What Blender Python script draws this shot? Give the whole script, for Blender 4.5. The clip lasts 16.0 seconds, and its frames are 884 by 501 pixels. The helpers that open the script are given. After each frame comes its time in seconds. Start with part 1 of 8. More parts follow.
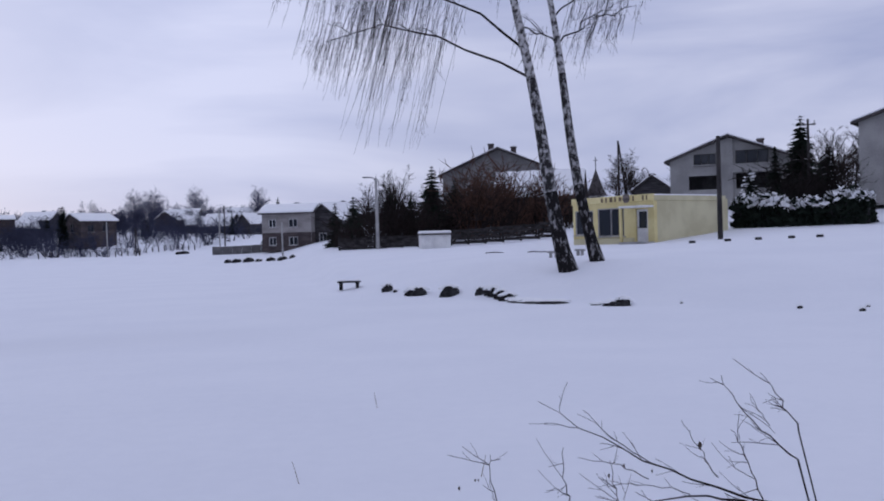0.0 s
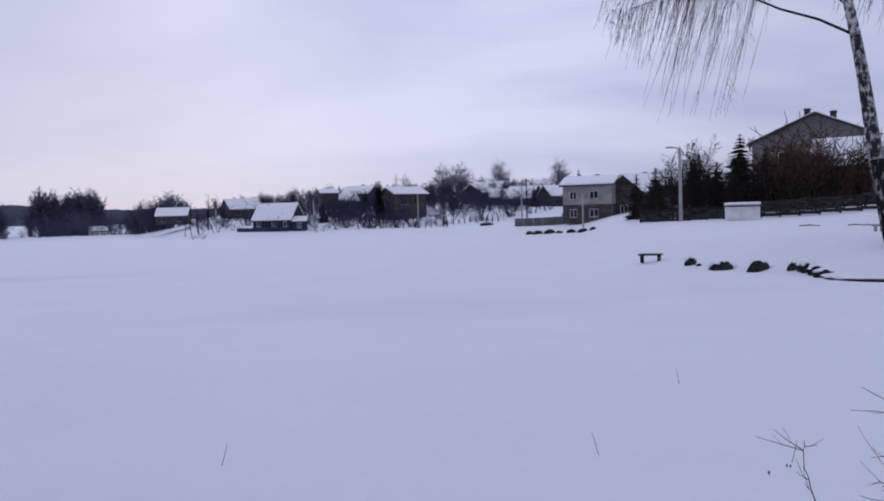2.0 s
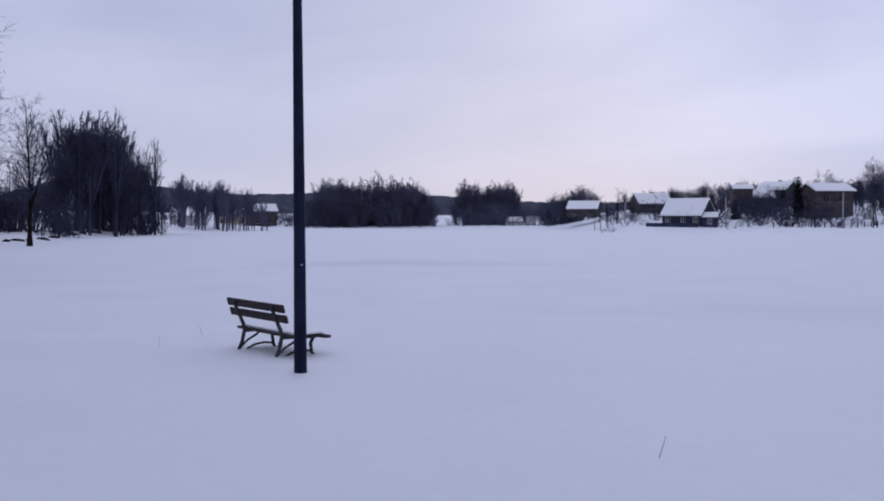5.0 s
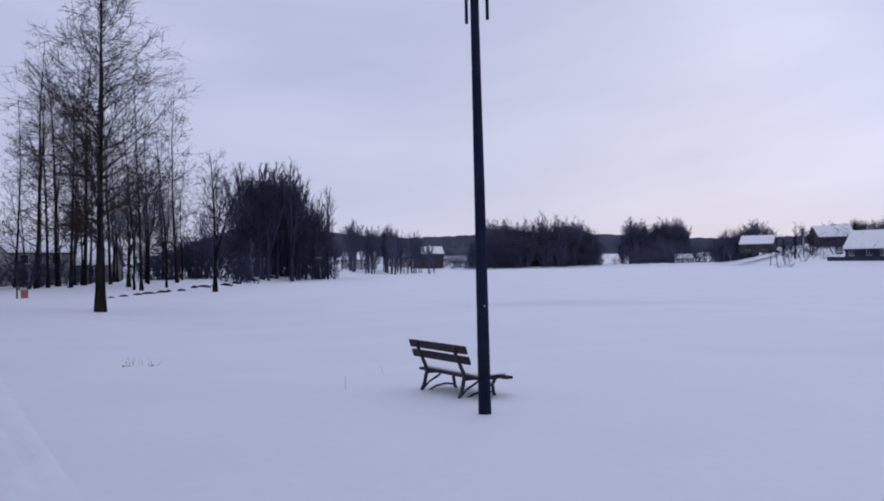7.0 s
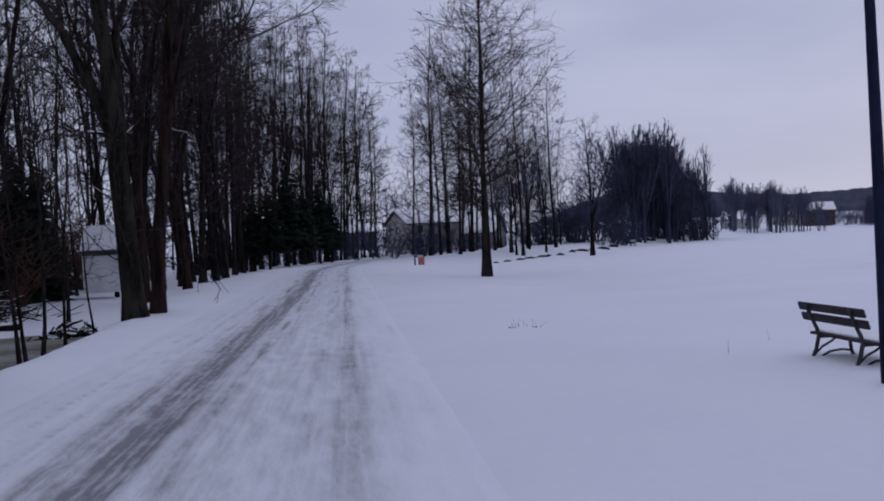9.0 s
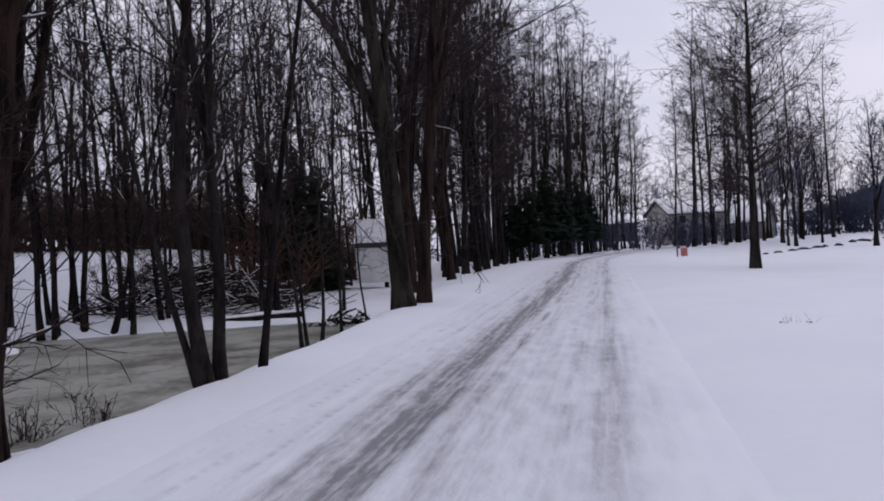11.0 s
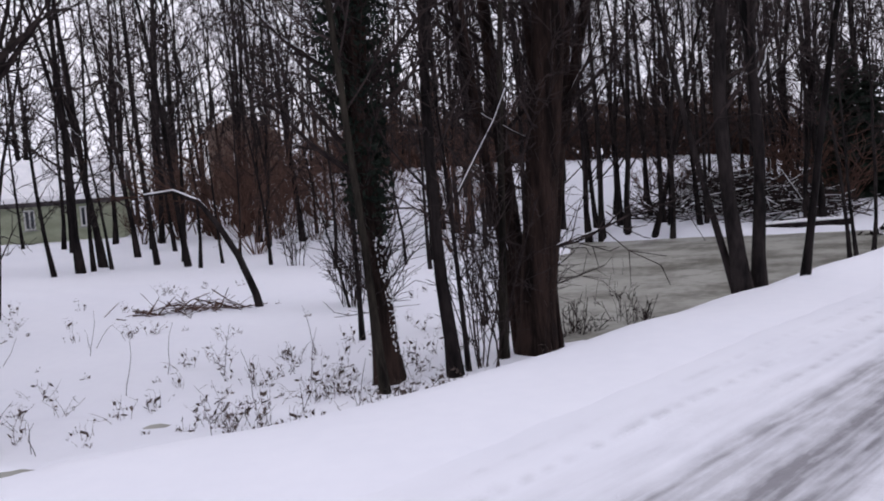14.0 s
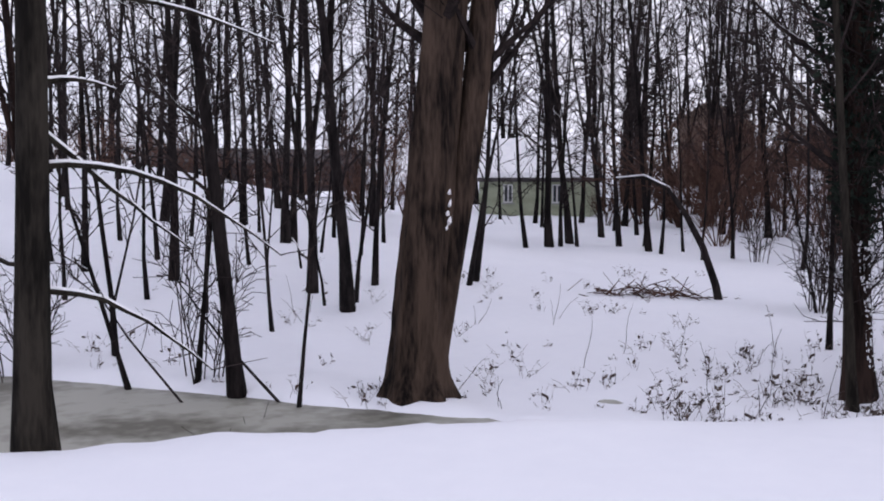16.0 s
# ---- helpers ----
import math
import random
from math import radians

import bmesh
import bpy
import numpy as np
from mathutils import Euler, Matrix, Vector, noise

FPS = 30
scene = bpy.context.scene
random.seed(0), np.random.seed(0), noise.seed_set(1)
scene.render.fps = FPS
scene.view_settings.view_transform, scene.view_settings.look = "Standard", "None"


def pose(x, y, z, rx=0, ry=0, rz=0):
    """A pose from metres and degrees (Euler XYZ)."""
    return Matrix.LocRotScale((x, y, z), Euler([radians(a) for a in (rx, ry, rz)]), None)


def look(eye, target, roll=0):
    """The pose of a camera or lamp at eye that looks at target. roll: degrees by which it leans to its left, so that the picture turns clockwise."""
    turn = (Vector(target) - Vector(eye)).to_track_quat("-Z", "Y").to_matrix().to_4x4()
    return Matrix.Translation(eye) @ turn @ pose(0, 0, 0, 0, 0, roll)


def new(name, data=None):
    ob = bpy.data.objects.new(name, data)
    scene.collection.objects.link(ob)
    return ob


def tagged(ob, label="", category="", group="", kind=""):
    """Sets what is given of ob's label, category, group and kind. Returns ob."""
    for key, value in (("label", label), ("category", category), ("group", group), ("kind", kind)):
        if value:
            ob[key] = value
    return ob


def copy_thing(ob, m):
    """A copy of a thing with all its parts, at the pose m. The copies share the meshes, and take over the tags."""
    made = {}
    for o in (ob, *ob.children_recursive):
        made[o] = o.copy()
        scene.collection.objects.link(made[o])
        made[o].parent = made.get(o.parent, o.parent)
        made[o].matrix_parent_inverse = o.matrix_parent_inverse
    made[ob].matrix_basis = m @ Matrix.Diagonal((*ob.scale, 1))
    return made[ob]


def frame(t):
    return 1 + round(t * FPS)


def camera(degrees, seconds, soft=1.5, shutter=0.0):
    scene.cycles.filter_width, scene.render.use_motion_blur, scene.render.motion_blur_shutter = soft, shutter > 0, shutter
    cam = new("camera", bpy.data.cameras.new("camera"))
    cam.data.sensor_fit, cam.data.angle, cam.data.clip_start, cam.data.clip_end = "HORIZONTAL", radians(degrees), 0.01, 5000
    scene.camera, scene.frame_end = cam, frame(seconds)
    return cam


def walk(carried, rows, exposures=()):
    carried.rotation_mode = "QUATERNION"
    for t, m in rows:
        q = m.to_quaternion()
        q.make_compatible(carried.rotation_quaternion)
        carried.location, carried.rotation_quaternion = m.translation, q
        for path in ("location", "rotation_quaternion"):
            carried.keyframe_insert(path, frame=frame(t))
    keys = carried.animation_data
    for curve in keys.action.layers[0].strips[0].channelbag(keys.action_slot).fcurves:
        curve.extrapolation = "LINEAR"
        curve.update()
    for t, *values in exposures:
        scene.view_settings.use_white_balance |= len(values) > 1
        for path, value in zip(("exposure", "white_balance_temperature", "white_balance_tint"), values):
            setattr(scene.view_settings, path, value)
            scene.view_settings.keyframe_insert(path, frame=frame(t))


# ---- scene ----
cam = camera(50.3, 16.0, 1.9)
EYE = 1.75
ROWS = (
    (0, 0.394, 0.308, EYE, 89.41, 1.65, -0.02),
    (0.5, 0.394, 0.308, EYE, 89.29, 2.50, 4.21),
    (1, 0.394, 0.308, EYE, 90.08, 2.89, 8.66),
    (1.5, 0.394, 0.308, EYE, 89.27, 1.94, 12.34),
    (2, 0.386, 0.302, EYE, 88.21, 1.54, 18.11),
    (2.5, 0.362, 0.283, EYE, 87.74, 1.62, 26.28),
    (3, 0.339, 0.265, EYE, 87.98, 1.49, 31.16),
    (3.5, 0.307, 0.240, EYE, 87.85, 1.28, 35.32),
    (4, 0.260, 0.203, EYE, 87.71, 0.11, 37.87),
    (6.5, 0.024, 0.018, EYE, 90.20, 1.50, 49.60),
    (7, 0.000, 0.000, EYE, 90.75, 1.16, 52.48),
    (7.5, 0.000, 0.000, EYE, 91.09, 1.21, 58.01),
    (8, 0.000, 0.000, EYE, 91.37, 1.55, 62.36),
    (8.5, 0.000, 0.000, EYE, 90.61, 2.57, 67.37),
    (9, 0.000, 0.000, EYE, 89.30, 2.91, 75.09),
    (11.5, 0.000, 0.000, EYE, 90.72, 3.76, 93.43),
    (12, 0.000, 0.000, EYE, 91.10, 3.99, 97.19),
    (12.5, 0.000, 0.000, EYE, 88.38, 2.98, 102.59),
    (13, 0.000, 0.000, EYE, 86.87, 3.94, 108.39),
    (13.5, 0.000, 0.000, EYE, 86.35, 4.38, 115.93),
    (14, 0.000, 0.000, EYE, 86.01, 4.20, 122.75),
    (14.5, 0.035, -0.020, EYE, 86.36, 3.12, 129.74),
    (15, 0.070, -0.040, EYE, 86.20, 1.60, 136.28),
    (15.5, 0.104, -0.060, EYE, 85.85, 0.45, 143.52),
    (16, 0.139, -0.080, EYE, 86.25, -0.15, 150.30),
)
walk(cam, [(t, pose(x, y, z, rx, ry, rz)) for t, x, y, z, rx, ry, rz in ROWS],
     exposures=((0, -0.25, 5440, 19), (1.5, -0.27, 5440, 19), (3, -0.33, 5440, 19), (4, -0.33, 5440, 19), (7, -0.25, 5430, 19), (8.3, -0.36, 5450, 20), (9.2, -0.52, 5480, 20), (11.3, 0.28, 6200, 18), (12.5, 0.64, 6380, 17), (14, 0.61, 6250, 17), (16, 0.59, 6110, 18)))

# ---- sky and light ----
SUN_EL, SUN_AZ = radians(14), radians(-35)
world = bpy.data.worlds.new("winter_sky")
scene.world = world
world.use_nodes = True
wt = world.node_tree
wt.nodes.clear()


def wnode(kind, **values):
    n = wt.nodes.new(kind)
    for k, v in values.items():
        n.inputs[k].default_value = v
    return n


w_out, w_bg = wnode("ShaderNodeOutputWorld"), wnode("ShaderNodeBackground")
w_sky = wnode("ShaderNodeTexSky")
w_sky.sky_type, w_sky.sun_disc, w_sky.sun_elevation, w_sky.sun_rotation = "NISHITA", False, SUN_EL, SUN_AZ
w_co, w_map = wnode("ShaderNodeTexCoord"), wnode("ShaderNodeMapping", Scale=(1.0, 1.0, 4.2))
w_n1 = wnode("ShaderNodeTexNoise", Scale=2.0, Detail=5.0, Roughness=0.5, Distortion=0.4)
w_r1 = wnode("ShaderNodeValToRGB")
w_r1.color_ramp.elements[0].position, w_r1.color_ramp.elements[0].color = 0.385, (0.69, 0.71, 0.86, 1)
w_r1.color_ramp.elements[1].position, w_r1.color_ramp.elements[1].color = 0.63, (1.12, 1.085, 1.12, 1)
w_mix = wnode("ShaderNodeMix")
w_mix.data_type, w_mix.blend_type = "RGBA", "MIX"
w_mix.inputs[0].default_value = 0.93
w_scale = wnode("ShaderNodeVectorMath")
w_scale.operation = "SCALE"
w_scale.inputs["Scale"].default_value = 0.11
wl = wt.links.new
wl(w_co.outputs["Generated"], w_map.inputs["Vector"])
wl(w_map.outputs["Vector"], w_n1.inputs["Vector"])
wl(w_n1.outputs[0], w_r1.inputs[0])
w_r2 = wnode("ShaderNodeValToRGB")
w_r2.color_ramp.elements[0].position, w_r2.color_ramp.elements[0].color = 0.36, (0.87, 0.875, 0.965, 1)
w_r2.color_ramp.elements[1].position, w_r2.color_ramp.elements[1].color = 0.64, (1.04, 1.02, 1.075, 1)
w_part, w_fade, w_sel = wnode("ShaderNodeVectorMath"), wnode("ShaderNodeMapRange"), wnode("ShaderNodeMix")
w_part.operation, w_fade.interpolation_type, w_sel.data_type = "DOT_PRODUCT", "SMOOTHSTEP", "RGBA"
w_part.inputs[1].default_value = (math.sin(radians(12)), math.cos(radians(12)), 0.0)
w_fade.inputs["From Min"].default_value, w_fade.inputs["From Max"].default_value = 0.78, 0.97
wl(w_co.outputs["Generated"], w_part.inputs[0])
wl(w_part.outputs["Value"], w_fade.inputs["Value"])
wl(w_n1.outputs[0], w_r2.inputs[0])
wl(w_fade.outputs[0], w_sel.inputs[0])
wl(w_r2.outputs[0], w_sel.inputs[6])
wl(w_r1.outputs[0], w_sel.inputs[7])
wl(w_sky.outputs[0], w_scale.inputs[0])
wl(w_scale.outputs[0], w_mix.inputs[6])
wl(w_sel.outputs[2], w_mix.inputs[7])
# the veiled sun brightens the cloud round it
w_dot, w_lobe, w_glow = wnode("ShaderNodeVectorMath"), wnode("ShaderNodeMapRange"), wnode("ShaderNodeVectorMath")
w_dot.operation, w_glow.operation = "DOT_PRODUCT", "SCALE"
w_dot.inputs[1].default_value = (-math.sin(radians(20)) * math.cos(SUN_EL), math.cos(radians(20)) * math.cos(SUN_EL), math.sin(SUN_EL))
w_lobe.interpolation_type = "SMOOTHSTEP"
for key, val in (("From Min", 0.93), ("From Max", 1.0), ("To Min", 1.0), ("To Max", 1.13)):
    w_lobe.inputs[key].default_value = val
wl(w_co.outputs["Generated"], w_dot.inputs[0])
wl(w_dot.outputs["Value"], w_lobe.inputs["Value"])
wl(w_mix.outputs[2], w_glow.inputs[0])
wl(w_lobe.outputs[0], w_glow.inputs["Scale"])
wl(w_glow.outputs[0], w_bg.inputs["Color"])
w_bg.inputs["Strength"].default_value = 0.7
wl(w_bg.outputs[0], w_out.inputs[0])
sun = bpy.data.lights.new("sun", "SUN")
sun.energy, sun.angle, sun.color = 0.3, radians(40), (1.0, 0.96, 0.93)
sun_ob = new("sun", sun)
sun_ob.matrix_world = look((60 * math.sin(SUN_AZ), 60 * math.cos(SUN_AZ), 40), (0, 0, 0))
# ---- materials ----
def material(name, c1, c2, scale=3.0, rough=0.8, bump=0.3, fine=40.0, metal=0.0, stretch=(1, 1, 1), spec=0.3, depth=0.02, vary=0.0, low=0.38, high=0.66):
    """Two colours mixed by noise at two scales, with relief."""
    m = bpy.data.materials.new(name)
    m.use_nodes = True
    nt = m.node_tree
    b = nt.nodes["Principled BSDF"]
    b.inputs["Roughness"].default_value, b.inputs["Metallic"].default_value = rough, metal
    b.inputs["Specular IOR Level"].default_value = spec
    co, mp = nt.nodes.new("ShaderNodeTexCoord"), nt.nodes.new("ShaderNodeMapping")
    mp.inputs["Scale"].default_value = stretch
    n1, n2 = nt.nodes.new("ShaderNodeTexNoise"), nt.nodes.new("ShaderNodeTexNoise")
    n1.inputs["Scale"].default_value, n1.inputs["Detail"].default_value = scale, 4
    n2.inputs["Scale"].default_value, n2.inputs["Detail"].default_value = fine, 3
    add = nt.nodes.new("ShaderNodeMath")
    add.operation = "MULTIPLY_ADD"
    add.inputs[1].default_value = 0.45
    cr = nt.nodes.new("ShaderNodeValToRGB")
    cr.color_ramp.elements[0].position, cr.color_ramp.elements[0].color = low + 0.2, (*c1, 1)
    cr.color_ramp.elements[1].position, cr.color_ramp.elements[1].color = high + 0.2, (*c2, 1)
    bp = nt.nodes.new("ShaderNodeBump")
    bp.inputs["Strength"].default_value, bp.inputs["Distance"].default_value = bump, depth
    k = nt.links.new
    k(co.outputs["Object"], mp.inputs["Vector"])
    k(mp.outputs["Vector"], n1.inputs["Vector"])
    k(mp.outputs["Vector"], n2.inputs["Vector"])
    k(n2.outputs[0], add.inputs[0])
    k(n1.outputs[0], add.inputs[2])
    k(add.outputs[0], cr.inputs[0])
    k(add.outputs[0], bp.inputs["Height"])
    k(bp.outputs["Normal"], b.inputs["Normal"])
    last = cr.outputs[0]
    if vary:
        oi, hs, ma = nt.nodes.new("ShaderNodeObjectInfo"), nt.nodes.new("ShaderNodeHueSaturation"), nt.nodes.new("ShaderNodeMapRange")
        ma.inputs["To Min"].default_value, ma.inputs["To Max"].default_value = 1 - vary, 1 + vary
        k(oi.outputs["Random"], ma.inputs["Value"])
        k(ma.outputs[0], hs.inputs["Value"])
        k(last, hs.inputs["Color"])
        last = hs.outputs["Color"]
    k(last, b.inputs["Base Color"])
    return m


def road_material():
    """Packed snow whose worn wheel tracks, held in a mesh attribute, break up into streaks along the road."""
    m = bpy.data.materials.new("packed_snow")
    m.use_nodes = True
    nt = m.node_tree
    b, k = nt.nodes["Principled BSDF"], nt.links.new
    b.inputs["Roughness"].default_value, b.inputs["Specular IOR Level"].default_value = 0.72, 0.2

    def noise_node(vec, scale, stretch, detail):
        mp, n = nt.nodes.new("ShaderNodeMapping"), nt.nodes.new("ShaderNodeTexNoise")
        mp.inputs["Scale"].default_value = stretch
        n.inputs["Scale"].default_value, n.inputs["Detail"].default_value = scale, detail
        k(vec, mp.inputs["Vector"])
        k(mp.outputs["Vector"], n.inputs["Vector"])
        return n.outputs[0]

    def ranged(v, a, c, lo, hi):
        r = nt.nodes.new("ShaderNodeMapRange")
        for key, val in (("From Min", a), ("From Max", c), ("To Min", lo), ("To Max", hi)):
            r.inputs[key].default_value = val
        k(v, r.inputs["Value"])
        return r.outputs[0]

    def math_node(op, p, q):
        n = nt.nodes.new("ShaderNodeMath")
        n.operation, n.use_clamp = op, op == "MULTIPLY"
        for i, v in enumerate((p, q)):
            if isinstance(v, float):
                n.inputs[i].default_value = v
            else:
                k(v, n.inputs[i])
        return n.outputs[0]

    co, turn, at = nt.nodes.new("ShaderNodeTexCoord"), nt.nodes.new("ShaderNodeMapping"), nt.nodes.new("ShaderNodeAttribute")
    turn.inputs["Rotation"].default_value = (0, 0, -radians(171))
    at.attribute_name = "wear"
    k(co.outputs["Object"], turn.inputs["Vector"])
    along = turn.outputs["Vector"]
    streak = noise_node(along, 1.0, (0.24, 9.0, 1.0), 6)
    rough = noise_node(along, 1.0, (3.4, 12.0, 4.0), 6)
    grain = noise_node(along, 30.0, (1, 1, 1), 3)
    broad = noise_node(along, 0.8, (0.6, 1, 1), 4)
    mask = math_node("MULTIPLY", ranged(streak, 0.36, 0.64, 0.5, 1.15), ranged(rough, 0.34, 0.66, 0.66, 1.14))
    wear = math_node("MULTIPLY", at.outputs["Fac"], ranged(mask, 0.3, 1.0, 0.45, 1.2))
    cr, mx = nt.nodes.new("ShaderNodeValToRGB"), nt.nodes.new("ShaderNodeMix")
    cr.color_ramp.elements[0].position, cr.color_ramp.elements[0].color = 0.35, (0.79, 0.806, 0.856, 1)
    cr.color_ramp.elements[1].position, cr.color_ramp.elements[1].color = 0.65, (0.82, 0.834, 0.878, 1)
    k(broad, cr.inputs[0])
    mx.data_type = "RGBA"
    mx.inputs[7].default_value = (0.25, 0.248, 0.262, 1)
    k(wear, mx.inputs[0])
    k(cr.outputs[0], mx.inputs[6])
    k(mx.outputs[2], b.inputs["Base Color"])
    bp = nt.nodes.new("ShaderNodeBump")
    bp.inputs["Strength"].default_value, bp.inputs["Distance"].default_value = 0.65, 0.035
    k(math_node("MULTIPLY", math_node("ADD", rough, math_node("MULTIPLY", grain, 0.4)), ranged(at.outputs["Fac"], 0.0, 0.5, 0.12, 1.0)), bp.inputs["Height"])
    k(bp.outputs["Normal"], b.inputs["Normal"])
    return m


M_SNOW = material("snow", (0.79, 0.806, 0.856), (0.82, 0.834, 0.878), 0.3, 0.75, 0.32, 5.0, spec=0.2, depth=0.04)
at_ice, mix_ice = M_SNOW.node_tree.nodes.new("ShaderNodeAttribute"), M_SNOW.node_tree.nodes.new("ShaderNodeMix")
at_ice.attribute_name, mix_ice.data_type = "bare_ice", "RGBA"
mix_ice.inputs[7].default_value = (0.71, 0.725, 0.775, 1)
snow_base = M_SNOW.node_tree.nodes["Principled BSDF"].inputs["Base Color"]
M_SNOW.node_tree.links.new(snow_base.links[0].from_socket, mix_ice.inputs[6])
M_SNOW.node_tree.links.new(at_ice.outputs["Fac"], mix_ice.inputs[0])
M_SNOW.node_tree.links.new(mix_ice.outputs[2], snow_base)
M_ROAD = road_material()
M_CAP = material("fresh_snow", (0.82, 0.83, 0.85), (0.9, 0.9, 0.91), 3.0, 0.7, 0.4, 20.0, spec=0.2)
M_ICE = material("pond_ice", (0.115, 0.11, 0.085), (0.34, 0.34, 0.295), 0.7, 0.5, 0.3, 5.0, spec=0.3, depth=0.012, low=0.36, high=0.64)
M_BARK = material("dark_bark", (0.0065, 0.0058, 0.0058), (0.025, 0.0205, 0.0197), 5.0, 0.9, 0.9, 30.0, stretch=(1, 1, 0.25), vary=0.3, spec=0.06)
M_BARK_OLD = material("old_bark", (0.0075, 0.0056, 0.005), (0.034, 0.022, 0.018), 3.5, 0.92, 1.0, 22.0, stretch=(1.6, 1.6, 0.22), depth=0.05, spec=0.06)
M_WILLOW = material("willow_bark", (0.0075, 0.006, 0.0056), (0.072, 0.05, 0.037), 2.6, 0.92, 1.0, 16.0, stretch=(1.6, 1.6, 0.3), depth=0.06, low=0.36, high=0.66, spec=0.06)
M_BARK_MOSS = material("mossy_bark", (0.0075, 0.0068, 0.0058), (0.034, 0.0295, 0.0235), 3.0, 0.92, 1.0, 22.0, stretch=(1.6, 1.6, 0.3), depth=0.04, spec=0.06)
M_TWIG = material("twigs", (0.016, 0.013, 0.013), (0.042, 0.032, 0.03), 6.0, 0.9, 0.2, 40.0, vary=0.25, spec=0.06)
M_TWIG_RED = material("reddish_twigs", (0.05, 0.03, 0.023), (0.115, 0.066, 0.05), 6.0, 0.9, 0.2, 40.0, vary=0.25, spec=0.06)
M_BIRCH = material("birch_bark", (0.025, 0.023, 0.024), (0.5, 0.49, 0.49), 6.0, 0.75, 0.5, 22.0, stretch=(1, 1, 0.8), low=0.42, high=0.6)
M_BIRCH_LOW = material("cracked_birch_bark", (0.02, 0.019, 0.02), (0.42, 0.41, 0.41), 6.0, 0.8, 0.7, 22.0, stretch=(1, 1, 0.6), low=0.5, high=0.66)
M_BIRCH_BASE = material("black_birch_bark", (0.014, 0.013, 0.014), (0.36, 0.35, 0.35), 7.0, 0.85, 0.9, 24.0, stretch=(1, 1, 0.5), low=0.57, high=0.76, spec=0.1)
M_NEEDLE = material("needles", (0.008, 0.012, 0.0095), (0.024, 0.033, 0.025), 4.0, 0.85, 0.3, 30.0, vary=0.2, spec=0.06)
M_DRY = material("dry_stalks", (0.10, 0.07, 0.045), (0.24, 0.18, 0.12), 8.0, 0.9, 0.2, 40.0, vary=0.2)
# Bark and twigs shifted towards blue: some distance haze is mixed into the colour.
M_FARWOOD_HAZED = material("far_woods_haze_tint", (0.034, 0.036, 0.06), (0.066, 0.07, 0.11), 0.15, 0.95, 0.2, 2.0, spec=0.06)
# Paled and blued: air haze over the far groves is put into their colour.
M_HAZEWOOD = material("haze_painted_trees", (0.068, 0.07, 0.11), (0.11, 0.112, 0.165), 0.15, 0.95, 0.2, 2.0, spec=0.06)
M_STEEL = material("painted_steel", (0.007, 0.010, 0.026), (0.013, 0.019, 0.047), 3.0, 0.65, 0.1, 60.0, spec=0.12)
M_IRON = material("cast_iron", (0.015, 0.015, 0.018), (0.04, 0.04, 0.045), 6.0, 0.6, 0.4, 60.0, spec=0.4)
M_PLANK = material("bench_plank", (0.013, 0.0095, 0.0125), (0.036, 0.025, 0.03), 3.0, 0.7, 0.5, 40.0, stretch=(0.4, 6, 6), vary=0.2)
M_WOOD = material("weathered_wood", (0.06, 0.052, 0.05), (0.15, 0.13, 0.12), 2.0, 0.85, 0.5, 25.0, stretch=(1, 1, 3), vary=0.25)
M_STONE = material("dark_stone", (0.012, 0.012, 0.014), (0.045, 0.044, 0.046), 3.0, 0.85, 0.9, 15.0, spec=0.06)
M_CONCRETE = material("concrete", (0.26, 0.26, 0.26), (0.4, 0.39, 0.38), 1.2, 0.85, 0.4, 20.0)
M_DARKPOLE = material("tarred_pole", (0.02, 0.019, 0.02), (0.05, 0.045, 0.046), 4.0, 0.85, 0.5, 25.0, stretch=(1, 1, 0.2))
M_YELLOW = material("yellow_render", (0.62, 0.53, 0.24), (0.74, 0.66, 0.34), 0.8, 0.85, 0.3, 30.0)
M_CREAM = material("cream_render", (0.5, 0.46, 0.29), (0.62, 0.58, 0.38), 0.7, 0.85, 0.3, 30.0)
M_GREYWALL = material("grey_render", (0.15, 0.147, 0.15), (0.25, 0.243, 0.24), 0.5, 0.9, 0.4, 12.0)
M_BRICK = material("brick_wall", (0.048, 0.039, 0.041), (0.09, 0.073, 0.073), 0.8, 0.9, 0.5, 14.0, stretch=(1, 1, 2))
M_WHITEBRICK = material("silicate_brick", (0.22, 0.205, 0.2), (0.33, 0.31, 0.3), 0.7, 0.9, 0.5, 12.0, stretch=(1, 1, 2))
M_LOG = material("log_wall", (0.03, 0.03, 0.035), (0.085, 0.08, 0.085), 1.5, 0.9, 0.5, 12.0, stretch=(0.5, 0.5, 6))
M_PALEWALL = material("pale_render", (0.24, 0.238, 0.235), (0.35, 0.345, 0.335), 0.5, 0.9, 0.4, 12.0)
M_BLUELOG = material("blue_boards", (0.022, 0.026, 0.05), (0.055, 0.064, 0.11), 1.5, 0.85, 0.5, 12.0, stretch=(0.5, 0.5, 6), spec=0.1)
M_BROWNWALL = material("brown_plaster", (0.13, 0.092, 0.074), (0.2, 0.145, 0.115), 0.7, 0.9, 0.4, 14.0)
M_DARKWOOD = material("dark_wet_boards", (0.018, 0.017, 0.018), (0.055, 0.05, 0.05), 2.0, 0.85, 0.5, 25.0, stretch=(1, 1, 3), vary=0.25, spec=0.1)
M_OLDCONCRETE = material("dirty_concrete", (0.09, 0.09, 0.095), (0.17, 0.165, 0.165), 1.2, 0.9, 0.4, 20.0, spec=0.15)
M_WHITE = material("white_paint", (0.6, 0.6, 0.6), (0.76, 0.76, 0.75), 1.5, 0.7, 0.2, 20.0)
